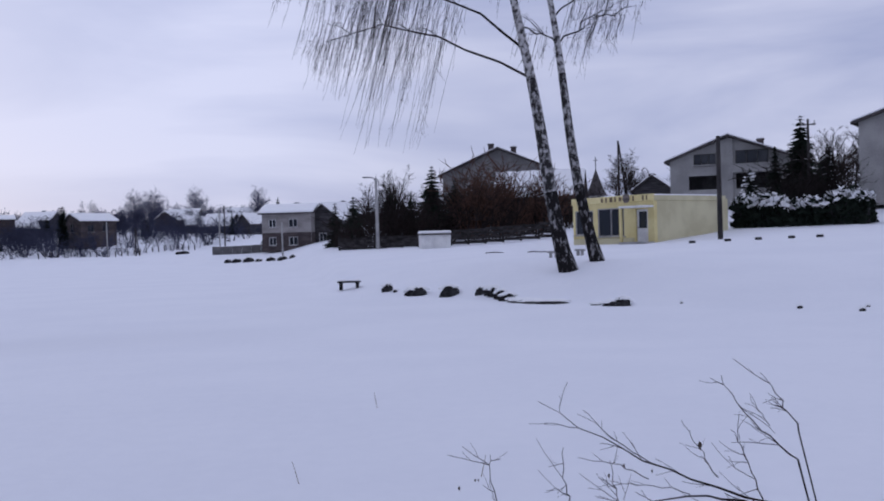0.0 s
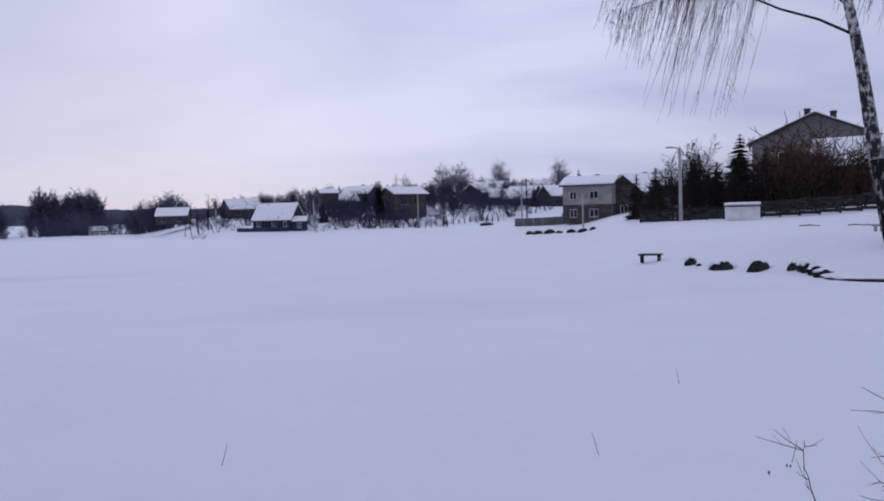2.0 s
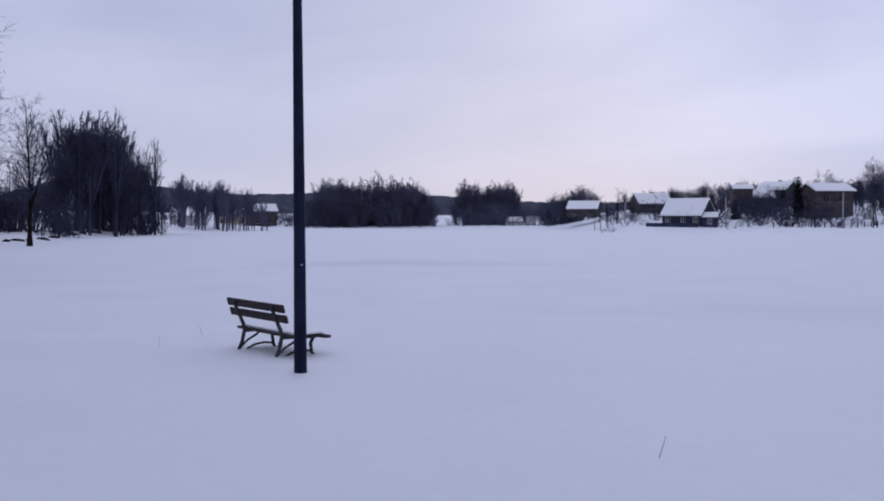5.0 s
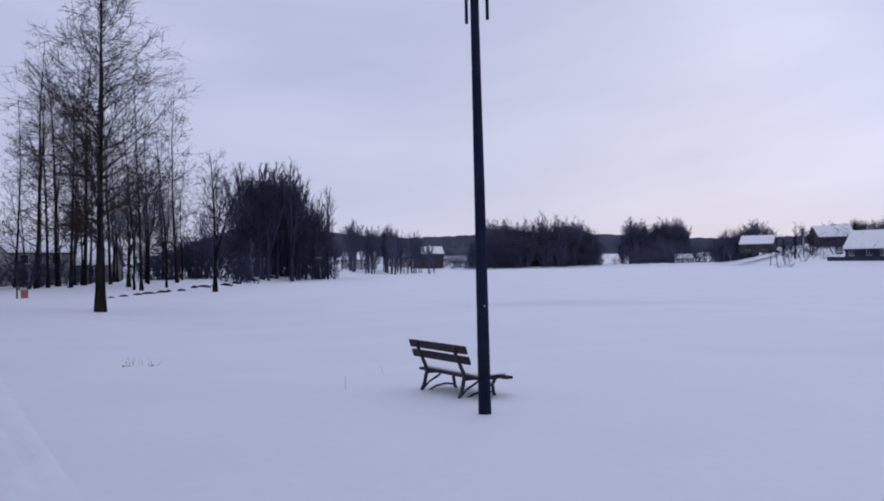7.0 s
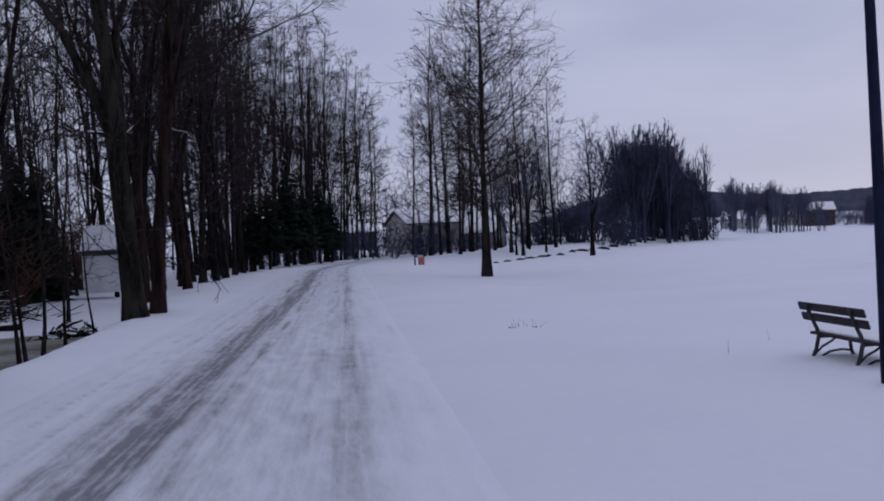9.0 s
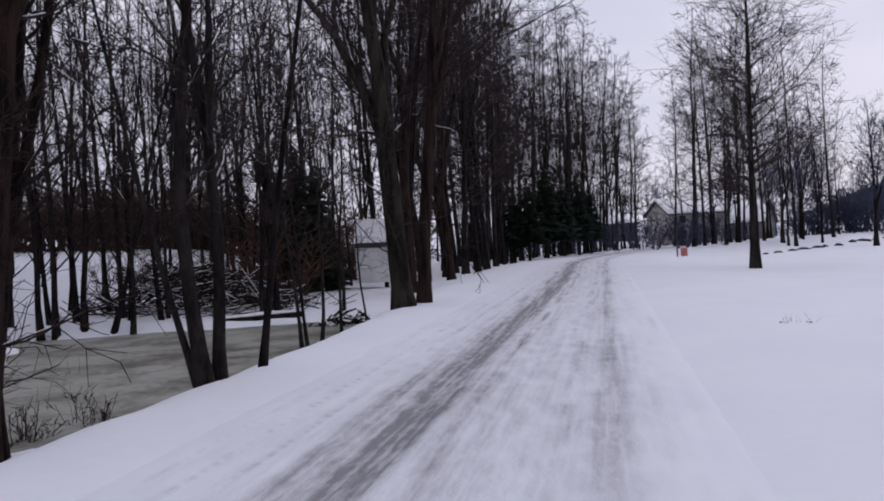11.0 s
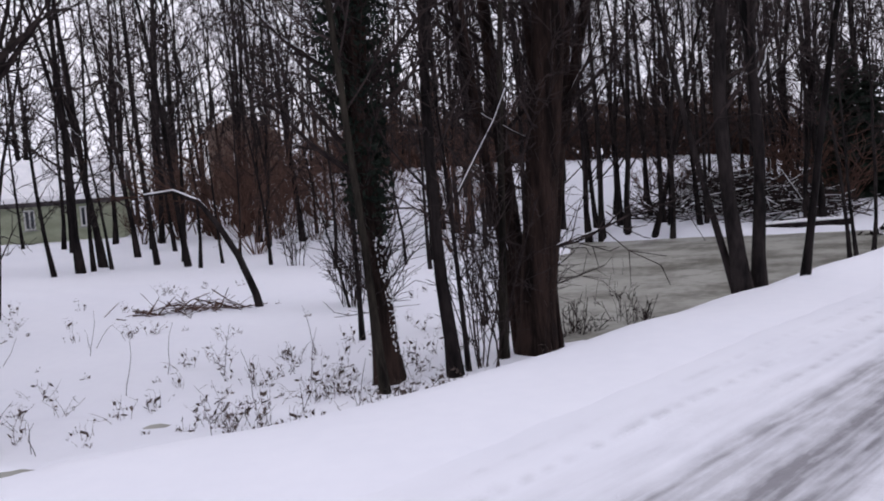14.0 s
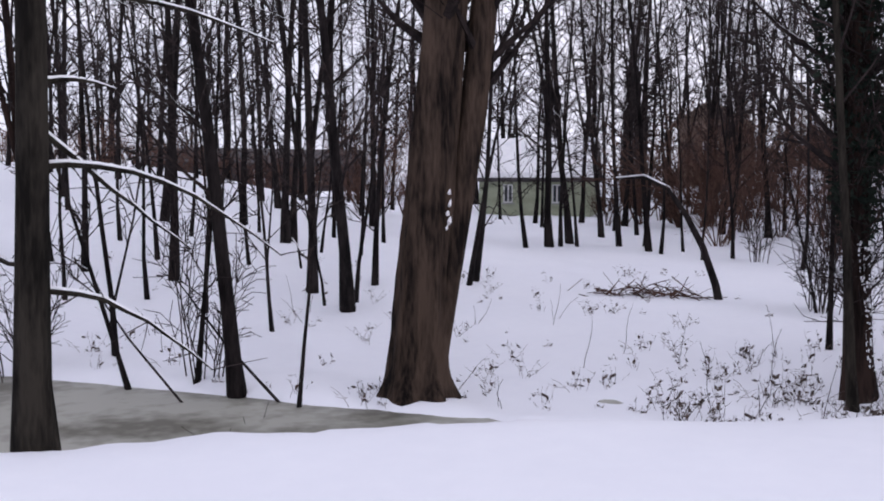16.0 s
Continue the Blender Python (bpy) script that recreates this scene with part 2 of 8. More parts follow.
M_GREENWALL = material("pale_green_wall", (0.26, 0.285, 0.195), (0.36, 0.385, 0.275), 0.9, 0.85, 0.3, 18.0, stretch=(1, 1, 3))
M_ROOF = material("dark_roofing", (0.04, 0.036, 0.038), (0.09, 0.08, 0.08), 1.5, 0.8, 0.4, 14.0)
M_RED = material("faded_red_plastic", (0.32, 0.1, 0.08), (0.44, 0.17, 0.14), 4.0, 0.6, 0.2, 30.0)
M_DARK = material("dark_interior", (0.02, 0.02, 0.022), (0.05, 0.05, 0.052), 1.0, 0.9, 0.1, 10.0)
M_LEAF = material("dead_leaves", (0.045, 0.036, 0.033), (0.115, 0.088, 0.073), 6.0, 0.85, 0.3, 40.0, vary=0.25, spec=0.06)


def glass_material():
    m = bpy.data.materials.new("window_glass")
    m.use_nodes = True
    b = m.node_tree.nodes["Principled BSDF"]
    b.inputs["Base Color"].default_value = (0.03, 0.035, 0.045, 1)
    b.inputs["Roughness"].default_value, b.inputs["Specular IOR Level"].default_value = 0.08, 0.6
    n, p = m.node_tree.nodes.new("ShaderNodeTexNoise"), m.node_tree.nodes.new("ShaderNodeBump")
    n.inputs["Scale"].default_value, p.inputs["Strength"].default_value = 1.2, 0.05
    m.node_tree.links.new(n.outputs[0], p.inputs["Height"])
    m.node_tree.links.new(p.outputs["Normal"], b.inputs["Normal"])
    return m


M_GLASS = glass_material()
# Blue-grey of the hills is woodland colour with distance haze painted in.
M_HILL_HAZE = material("haze_painted_woods", (0.055, 0.06, 0.085), (0.10, 0.107, 0.14), 0.02, 0.95, 0.1, 0.2)
HEAD = radians(81)                       # the road's heading
EX, EY = -math.sin(HEAD), math.cos(HEAD)  # along the road
LX, LY = -math.cos(HEAD), -math.sin(HEAD)  # to its left


def ramp(a, b, v):
    k = min(1.0, max(0.0, (v - a) / (b - a)))
    return k * k * (3 - 2 * k)


def rd(s, l):
    """World x, y of a place s metres along the road and l metres to its left."""
    return s * EX + l * LX, s * EY + l * LY


def bend(s):
    """Sideways shift of the road, which turns right far ahead."""
    return -0.0042 * max(0.0, s - 62) ** 2


CREST_S = (-30, 0, 3, 6, 16, 26, 40, 75)
CREST_L = (6.8, 6.5, 6.0, 5.3, 5.15, 5.7, 6.3, 6.2)


def crest(s):
    return float(np.interp(s, CREST_S, CREST_L))


def pond(s, l):
    """1 inside the frozen water, 0 outside."""
    wob = 0.5 * math.sin(s * 0.9 + l) + 0.35 * math.sin(l * 1.7 - s * 0.5)
    left = 9.0 + (s - 13.6) * 0.66
    a = min(s - 12.0, 33.2 - s, left + 0.9 - l, l - 7.6, 10.5 + (33.2 - s) * 3.0 - l) + 0.4 * wob
    c = 8.3 + (4.8 - s) * 0.62 if s > -3 else 13.1
    w = 0.25 + 0.34 * max(0.0, 4.8 - s)
    b = min(min(w, 2.3) - abs(l - c + 0.15 * min(w, 2.3)), 5.2 - s) + 0.12 * wob
    return ramp(-0.35, 0.25, max(a, b))


# shore and slopes of the far side by compass angle: angle, shore, then distance and height pairs
FAR = ((-60, 26, 36, 0.6, 60, 1.6, 95, 3.4, 200, 9), (-24, 27, 36, 0.6, 60, 1.9, 85, 4.2, 200, 10),
       (-13, 29.5, 36, 0.85, 57, 1.25, 85, 3.6, 200, 9), (-3, 34, 40, 0.75, 72, 1.3, 100, 3.0, 200, 8), (4, 40, 48, 0.3, 76, 1.2, 110, 2.0, 200, 7), (6.4, 44, 54, 0.3, 79, 1.15, 115, 1.8, 200, 6),
       (9, 100, 115, 0.3, 130, 1.1, 170, 2.8, 230, 6), (14, 115, 134, 0.75, 168, 1.3, 196, 4.4, 260, 8), (19, 140, 150, 0.4, 170, 0.6, 200, 3.6, 280, 8.5),
       (24, 158, 170, 0.55, 190, 1.3, 225, 5.4, 280, 7.5), (31, 162, 172, 0.6, 215, 3.6, 250, 4.5, 300, 5.5), (36, 235, 250, 0.4, 270, 0.5, 300, 0.6, 400, 2),
       (44, 258, 268, 0.2, 280, 0.3, 300, 0.4, 400, 2), (52, 262, 272, 0.2, 290, 0.3, 320, 0.4, 400, 2), (57, 190, 200, 0.4, 240, 0.6, 300, 0.8, 400, 2),
       (62, 130, 140, 0.3, 170, 0.6, 240, 0.8, 400, 2), (67, 95, 110, 0.3, 140, 0.5, 240, 0.8, 400, 2), (73, 82, 95, 0.2, 130, 0.4, 240, 0.8, 400, 2), (90, 82, 95, 0.2, 130, 0.4, 240, 0.8, 400, 2))
FAR_ANGLES = [row[0] for row in FAR]
FAR_COLS = [[row[k] for row in FAR] for k in range(10)]


def field_z(x, y):
    """Height on the lake's side of the road."""
    r, a = math.hypot(x, y), math.degrees(math.atan2(-x, y))
    a = a if a > -110 else a + 360
    if a > 170:
        a = -60
    a = min(90, max(-60, a))
    c = [float(np.interp(a, FAR_ANGLES, col)) for col in FAR_COLS]
    z = -0.4 * ramp(12, 22, r)
    up = float(np.interp(r, (c[1], c[2], c[4], c[6], c[8], 700, 1200), (-0.4, c[3], c[5], c[7], c[9], c[9] + 4, c[9] + 12)))
    return max(z, up) if r > c[1] else z


def wood_z(s, l):
    """Height on the wood's side of the road."""
    q = l - crest(s)
    z = 0.068 * (0.78 + 0.22 * ramp(3, 10, s)) * ramp(-2.9, -0.2, q) * (1 + 0.5 * math.sin(s * 0.7) * math.sin(s * 0.23 + 1))
    z += 0.05 * noise.noise((s * 0.55, l * 0.7, 9.0)) * ramp(-1.6, -0.4, q) * ramp(2.5, 0.5, q)
    depth = 0.68 - 0.55 * ramp(30, 44, s)
    z -= (depth + 0.12) * ramp(-0.1, 2.3, q)
    z += 0.034 * max(0.0, min(q - 4.5, 40)) + 0.02 * max(0.0, min(q - 45, 200))
    z += 0.062 * max(0.0, min(l - 17, 40)) * ramp(18, 0, s)
    p = pond(s, l)
    return z * (1 - p) - 1.05 * p


def ground_z(x, y):
    s, l = x * EX + y * EY, x * LX + y * LY
    l -= bend(s)
    far = ramp(-9, -1.6, l)
    z = 0.0
    if far < 1:
        z += (1 - far) * field_z(x, y)
    r = math.hypot(x, y)
    if l > 2.3:
        z += wood_z(s, l)
        if r > 45:
            # the snowy slope behind the wood
            a = math.degrees(math.atan2(-x, y)) % 360
            z += 2.1 * ramp(45, 70, r) * ramp(96, 107, a) * ramp(139, 130, a)
    n = noise.noise((x * 0.35, y * 0.35, 0.0)) * 0.03 + noise.noise((x * 0.06, y * 0.06, 3.0)) * 0.04
    if l > 6.4:
        n += noise.noise((x * 1.3, y * 1.3, 5.0)) * 0.06 + noise.noise((x * 2.7, y * 2.7, 8.0)) * 0.036
    road = ramp(-2.2, -0.9, l) * ramp(6.6, 4.8, l)
    return z + n * (1 - road) * (1 - 0.9 * ramp(17, 24, r) * ramp(60, 50, math.degrees(math.atan2(-x, y))))
# ---- mesh building ----
class Shape:
    """Collects vertices and faces of one mesh."""

    def __init__(self):
        self.v, self.f = [], []

    def add(self, verts, faces):
        o = len(self.v)
        self.v.extend(verts)
        self.f.extend([tuple(i + o for i in f) for f in faces])
        return self

    def box(self, x, y, z, sx, sy, sz, turn=0.0, c=0.0):
        """A box by its centre and full sizes, turned about z; c chamfers its edges."""
        hx, hy, hz = sx / 2, sy / 2, sz / 2
        ca, sa = math.cos(turn), math.sin(turn)
        if c <= 0:
            pts = [(i * hx, j * hy, k * hz) for i in (-1, 1) for j in (-1, 1) for k in (-1, 1)]
            fs = [(0, 1, 3, 2), (4, 6, 7, 5), (0, 4, 5, 1), (2, 3, 7, 6), (0, 2, 6, 4), (1, 5, 7, 3)]
        else:
            ring = [(hx, hy - c), (hx - c, hy), (-hx + c, hy), (-hx, hy - c), (-hx, -hy + c), (-hx + c, -hy), (hx - c, -hy), (hx, -hy + c)]
            inner = [(math.copysign(max(abs(a) - c, 0), a) if abs(a) > hx - 1e-9 else a, math.copysign(max(abs(b) - c, 0), b) if abs(b) > hy - 1e-9 else b) for a, b in ring]
            pts = [(a, b, -hz) for a, b in inner] + [(a, b, -hz + c) for a, b in ring] + [(a, b, hz - c) for a, b in ring] + [(a, b, hz) for a, b in inner]
            fs = [tuple(range(7, -1, -1)), tuple(range(24, 32))]
            fs += [(r * 8 + i, r * 8 + (i + 1) % 8, r * 8 + 8 + (i + 1) % 8, r * 8 + 8 + i) for r in range(3) for i in range(8)]
        return self.add([(x + a * ca - b * sa, y + a * sa + b * ca, z + k) for a, b, k in pts], fs)

    def prism(self, outline, z0, z1):
        """An upright prism on a counter-clockwise outline."""
        n = len(outline)
        fs = [tuple(range(n - 1, -1, -1)), tuple(range(n, 2 * n))] + [(i, (i + 1) % n, n + (i + 1) % n, n + i) for i in range(n)]
        return self.add([(a, b, z0) for a, b in outline] + [(a, b, z1) for a, b in outline], fs)

    def slab(self, outline, y0, y1):
        """A prism along y on an outline in x and z."""
        n = len(outline)
        fs = [tuple(range(n)), tuple(range(2 * n - 1, n - 1, -1))] + [((i + 1) % n, i, n + i, n + (i + 1) % n) for i in range(n)]
        return self.add([(a, y0, b) for a, b in outline] + [(a, y1, b) for a, b in outline], fs)

    def tube(self, pts, radii, sides=5, caps=False):
        pts = np.asarray(pts, float)
        radii = np.asarray(radii, float)
        d = np.gradient(pts, axis=0)
        d /= np.linalg.norm(d, axis=1)[:, None] + 1e-12
        ref = np.array((0.31, 0.95, 0.05)) if abs(d[0][2]) > 0.6 else np.array((0.0, 0.0, 1.0))
        a = np.cross(d, ref)
        a /= np.linalg.norm(a, axis=1)[:, None] + 1e-12
        b = np.cross(d, a)
        ang = np.arange(sides) * (2 * math.pi / sides)
        v = pts[:, None, :] + radii[:, None, None] * (a[:, None, :] * np.cos(ang)[None, :, None] + b[:, None, :] * np.sin(ang)[None, :, None])
        n = len(pts)
        fs = [(i * sides + j, i * sides + (j + 1) % sides, (i + 1) * sides + (j + 1) % sides, (i + 1) * sides + j) for i in range(n - 1) for j in range(sides)]
        if caps:
            fs += [tuple(range(sides - 1, -1, -1)), tuple(range((n - 1) * sides, n * sides))]
        return self.add([tuple(p) for p in v.reshape(-1, 3)], fs)

    def wall(self, w, h, openings, y, thick, z0=0.0):
        """An upright wall along x, centred, with openings (x centre, z low, width, height) that go through it."""
        xs = sorted({-w / 2, w / 2, *[o[0] - o[2] / 2 for o in openings], *[o[0] + o[2] / 2 for o in openings]})
        zs = sorted({0.0, h, *[o[1] for o in openings], *[o[1] + o[3] for o in openings]})
        nx, nz = len(xs) - 1, len(zs) - 1
        full = [[not any(abs((xs[i] + xs[i + 1]) / 2 - o[0]) < o[2] / 2 and o[1] < (zs[j] + zs[j + 1]) / 2 < o[1] + o[3] for o in openings) for j in range(nz)] for i in range(nx)]
        at = lambda i, j, k: (i * (nz + 1) + j) * 2 + k
        vs = [(xs[i], y + (thick / 2 if k else -thick / 2), z0 + zs[j]) for i in range(nx + 1) for j in range(nz + 1) for k in (0, 1)]
        fs = []
        for i in range(nx):
            for j in range(nz):
                if not full[i][j]:
                    continue
                fs.append((at(i, j, 0), at(i + 1, j, 0), at(i + 1, j + 1, 0), at(i, j + 1, 0)))
                fs.append((at(i, j + 1, 1), at(i + 1, j + 1, 1), at(i + 1, j, 1), at(i, j, 1)))
                if i == 0 or not full[i - 1][j]:
                    fs.append((at(i, j, 0), at(i, j + 1, 0), at(i, j + 1, 1), at(i, j, 1)))
                if i == nx - 1 or not full[i + 1][j]:
                    fs.append((at(i + 1, j, 1), at(i + 1, j + 1, 1), at(i + 1, j + 1, 0), at(i + 1, j, 0)))
                if j == 0 or not full[i][j - 1]:
                    fs.append((at(i, j, 1), at(i + 1, j, 1), at(i + 1, j, 0), at(i, j, 0)))
                if j == nz - 1 or not full[i][j + 1]:
                    fs.append((at(i, j + 1, 0), at(i + 1, j + 1, 0), at(i + 1, j + 1, 1), at(i, j + 1, 1)))
        return self.add(vs, fs)

    def turned(self, turn, x=0.0, y=0.0, z=0.0):
        ca, sa = math.cos(turn), math.sin(turn)
        self.v = [(x + a * ca - b * sa, y + a * sa + b * ca, z + c) for a, b, c in self.v]
        return self

    def join(self, other):
        return self.add(other.v, other.f)

    def mesh(self, name, mat, smooth=False):
        me = bpy.data.meshes.new(name)
        me.from_pydata([tuple(map(float, p)) for p in self.v], [], self.f)
        me.materials.append(mat)
        if smooth:
            me.shade_smooth()
        return me


def part(name, shape, mat, parent=None, label="", smooth=False):
    ob = new(name, shape.mesh(name, mat, smooth))
    ob.parent = parent
    return tagged(ob, label)


def thing(name, label, category, x=0.0, y=0.0, z=0.0, turn=0.0, group="", kind=""):
    """An Empty at a thing's base."""
    ob = new(name)
    ob.matrix_basis = Matrix.Translation((x, y, z)) @ Matrix.Rotation(turn, 4, "Z")
    ob.empty_display_size = 0.2
    return tagged(ob, label, category, group, kind)


START = (0.39, 0.31)


def polar(az, d):
    """World x, y at a compass angle (degrees, anticlockwise from +y) and distance from where the walk begins."""
    a = radians(az)
    return START[0] - d * math.sin(a), START[1] + d * math.cos(a)


def near(az, d):
    a = radians(az)
    return -d * math.sin(a), d * math.cos(a)


def facing(x, y):
    """Turn about z that points a thing's -y side at the camera's place."""
    return math.atan2(y, x) - math.pi / 2


# ---- ground ----
def make_ground():
    radii = [0.0]
    r, step = 0.6, 0.3
    while r < 3500:
        radii.append(r)
        step = 0.22 if r < 14 else (0.35 if r < 26 else (0.8 if r < 50 else max(1.4, r * 0.035)))
        r += step
    n = 420
    verts, faces = [(0.0, 0.0, -0.03)], []
    for r in radii[1:]:
        for i in range(n):
            a = 2 * math.pi * i / n
            x, y = -r * math.sin(a), r * math.cos(a)
            s, l = x * EX + y * EY, x * LX + y * LY
            l -= bend(s)
            z = ground_z(x, y)
            if -1.6 < l < 5.0 and -24 < s < 118:
                z -= 0.04 * ramp(-1.5, -0.5, l) * ramp(4.5, 3.3, l)
            verts.append((x, y, z))
    for i in range(n):
        faces.append((0, 1 + i, 1 + (i + 1) % n))
    for k in range(len(radii) - 2):
        o, p = 1 + k * n, 1 + (k + 1) * n
        faces.extend([(o + i, p + i, p + (i + 1) % n, o + (i + 1) % n) for i in range(n)])
    sh = Shape()
    sh.v, sh.f = verts, faces
    ob = part("ground", sh, M_SNOW, smooth=True)
    bare = []
    for x, y, z in verts:
        r, a = math.hypot(x, y), math.degrees(math.atan2(-x, y))
        g = math.exp(-((a - 47) / 4.5) ** 2 - ((r - 48 + 0.4 * (a - 47)) / 3.0) ** 2) + 0.7 * math.exp(-((a - 41) / 5) ** 2 - ((r - 47) / 2.0) ** 2) + 0.5 * math.exp(-((a - 20) / 9) ** 2 - ((r - 24) / 2.5) ** 2)
        bare.append(min(1.0, g) if -25 < a < 60 else 0.0)
    at = ob.data.attributes.new("bare_ice", "FLOAT", "POINT")
    at.data.foreach_set("value", np.array(bare, dtype=np.float32))
    return tagged(ob, "snow-covered ground with a frozen lake and wooded banks", "ground", kind="structure")


def make_road():
    """Packed snow with worn wheel tracks, raised a little over the ground sheet."""
    ls = np.concatenate([np.arange(-1.4, 4.55, 0.07), [4.6]])
    ss = np.concatenate([np.arange(-16, -5, 0.22), np.arange(-5, 16, 0.11), np.arange(16, 30, 0.22), np.arange(30, 118, 0.8)])
    verts, wear, faces = [], [], []
    for s in ss:
        c = bend(s)
        for l in ls:
            wl_ = 0.12 * math.sin(s * 0.13)
            n1 = noise.noise((s * 0.25, l * 2.2, 0.0))
            n2 = noise.noise((s * 1.6, l * 5.0, 4.0))
            left = math.exp(-((l - 1.95 - wl_) / 0.3) ** 2)
            left2 = 0.5 * math.exp(-((l - 2.45 - wl_) / 0.12) ** 2) * ramp(-0.2, 0.25, n1)
            left3 = 0.55 * math.exp(-((l - 1.35 - wl_) / 0.07) ** 2) * ramp(-0.15, 0.2, noise.noise((s * 0.4, 7.0, 0.0)))
            right = 0.4 * math.exp(-((l - 0.02) / 0.15) ** 2)
            right2 = 0.4 * math.exp(-((l - 0.42) / 0.06) ** 2) * ramp(-0.1, 0.2, noise.noise((s * 0.5, 2.0, 0.0)))
            edge = 0.3 * math.exp(-((l + 0.82) / 0.05) ** 2) * ramp(-0.1, 0.3, noise.noise((s * 0.35, 12.0, 0.0)))
            soft = (math.exp(-((l - 2.95) / 0.05) ** 2) + 0.7 * math.exp(-((l - 3.3) / 0.045) ** 2) + 0.5 * math.exp(-((l - 3.62) / 0.04) ** 2)) * 0.45 * ramp(-0.25, 0.35, noise.noise((s * 7.5, l * 4.0, 14.0))) * ramp(-0.4, 0.15, n1)
            n3 = noise.noise((s * 0.18, l * 9.0, 21.0))
            broad = (0.36 * math.exp(-((l - 1.75) / 0.75) ** 2) + 0.2 * math.exp(-((l - 0.1) / 0.45) ** 2)) * ramp(-0.35, 0.4, n3)
            w = (left + left2 + left3 + right + right2 + edge + soft + broad) * (0.85 + 0.4 * n1 + 0.2 * n2) + 0.19 * ramp(4.2, 1.8, l + 0.5 * n1) * ramp(-1.3, 0.9, l + 0.6 * n1) * (1 + n2)
            ridge = 0.02 * (math.exp(-((l - 1.62 - wl_) / 0.08) ** 2) + math.exp(-((l - 0.24) / 0.06) ** 2))
            z = 0.012 + 0.012 * n1 + 0.012 * n2 - 0.035 * (left + right * 0.8) - 0.02 * (left2 + left3 + right2 + edge) - 0.012 * soft + ridge
            x, y = rd(s, l + c)
            base = ground_z(x, y)
            fade = ramp(-1.4, -0.6, l) * ramp(4.6, 3.4, l)
            verts.append((x, y, base + z * fade - 0.05 * (1 - fade)))
            wear.append(min(1.0, max(0.0, w)) * fade)
    n = len(ls)
    for i in range(len(ss) - 1):
        faces.extend([(i * n + j, (i + 1) * n + j, (i + 1) * n + j + 1, i * n + j + 1) for j in range(n - 1)])
    sh = Shape()
    sh.v, sh.f = verts, faces
    ob = part("road", sh, M_ROAD, smooth=True)
    at = ob.data.attributes.new("wear", "FLOAT", "POINT")
    at.data.foreach_set("value", np.array(wear, dtype=np.float32))
    return tagged(ob, "country road of packed snow with worn grey wheel tracks", "road", kind="structure")


def make_water():
    sh = Shape()
    xs = [rd(s, l) for s, l in ((-14, 6.9), (36, 6.9), (36, 27), (-14, 27))]
    sh.add([(x, y, -0.82) for x, y in xs], [(0, 1, 2, 3) if True else ()])
    sh.add([(x, y, -1.3) for x, y in xs], [(3, 2, 1, 0)])
    return tagged(part("water", sh, M_ICE), "murky grey-green ice of a pond and ditch", "ice", kind="structure")


make_ground()
make_road()
make_water()

# ---- bare trees ----
def unit(v):
    return v / (np.linalg.norm(v) + 1e-12)


def sway(rng, d, amount, lift):
    return unit(d + rng.normal(0, amount, 3) + np.array((0, 0, lift)))


def limb(rng, sh, p, d, length, r0, r1, segs, wander, lift, sides):
    """One wandering tapered limb; returns its points, directions and radii."""
    pts, ds = [np.array(p, float)], [unit(np.array(d, float))]
    for i in range(segs):
        ds.append(sway(rng, ds[-1], wander, lift))
        pts.append(pts[-1] + ds[-1] * length / segs)
    rs = np.linspace(r0, r1, segs + 1)
    sh.tube(pts, rs, sides)
    return pts, ds, rs


def side_way(rng, d, angle):
    a = np.cross(d, rng.normal(0, 1, 3))
    return unit(unit(a) * math.sin(angle) + d * math.cos(angle))


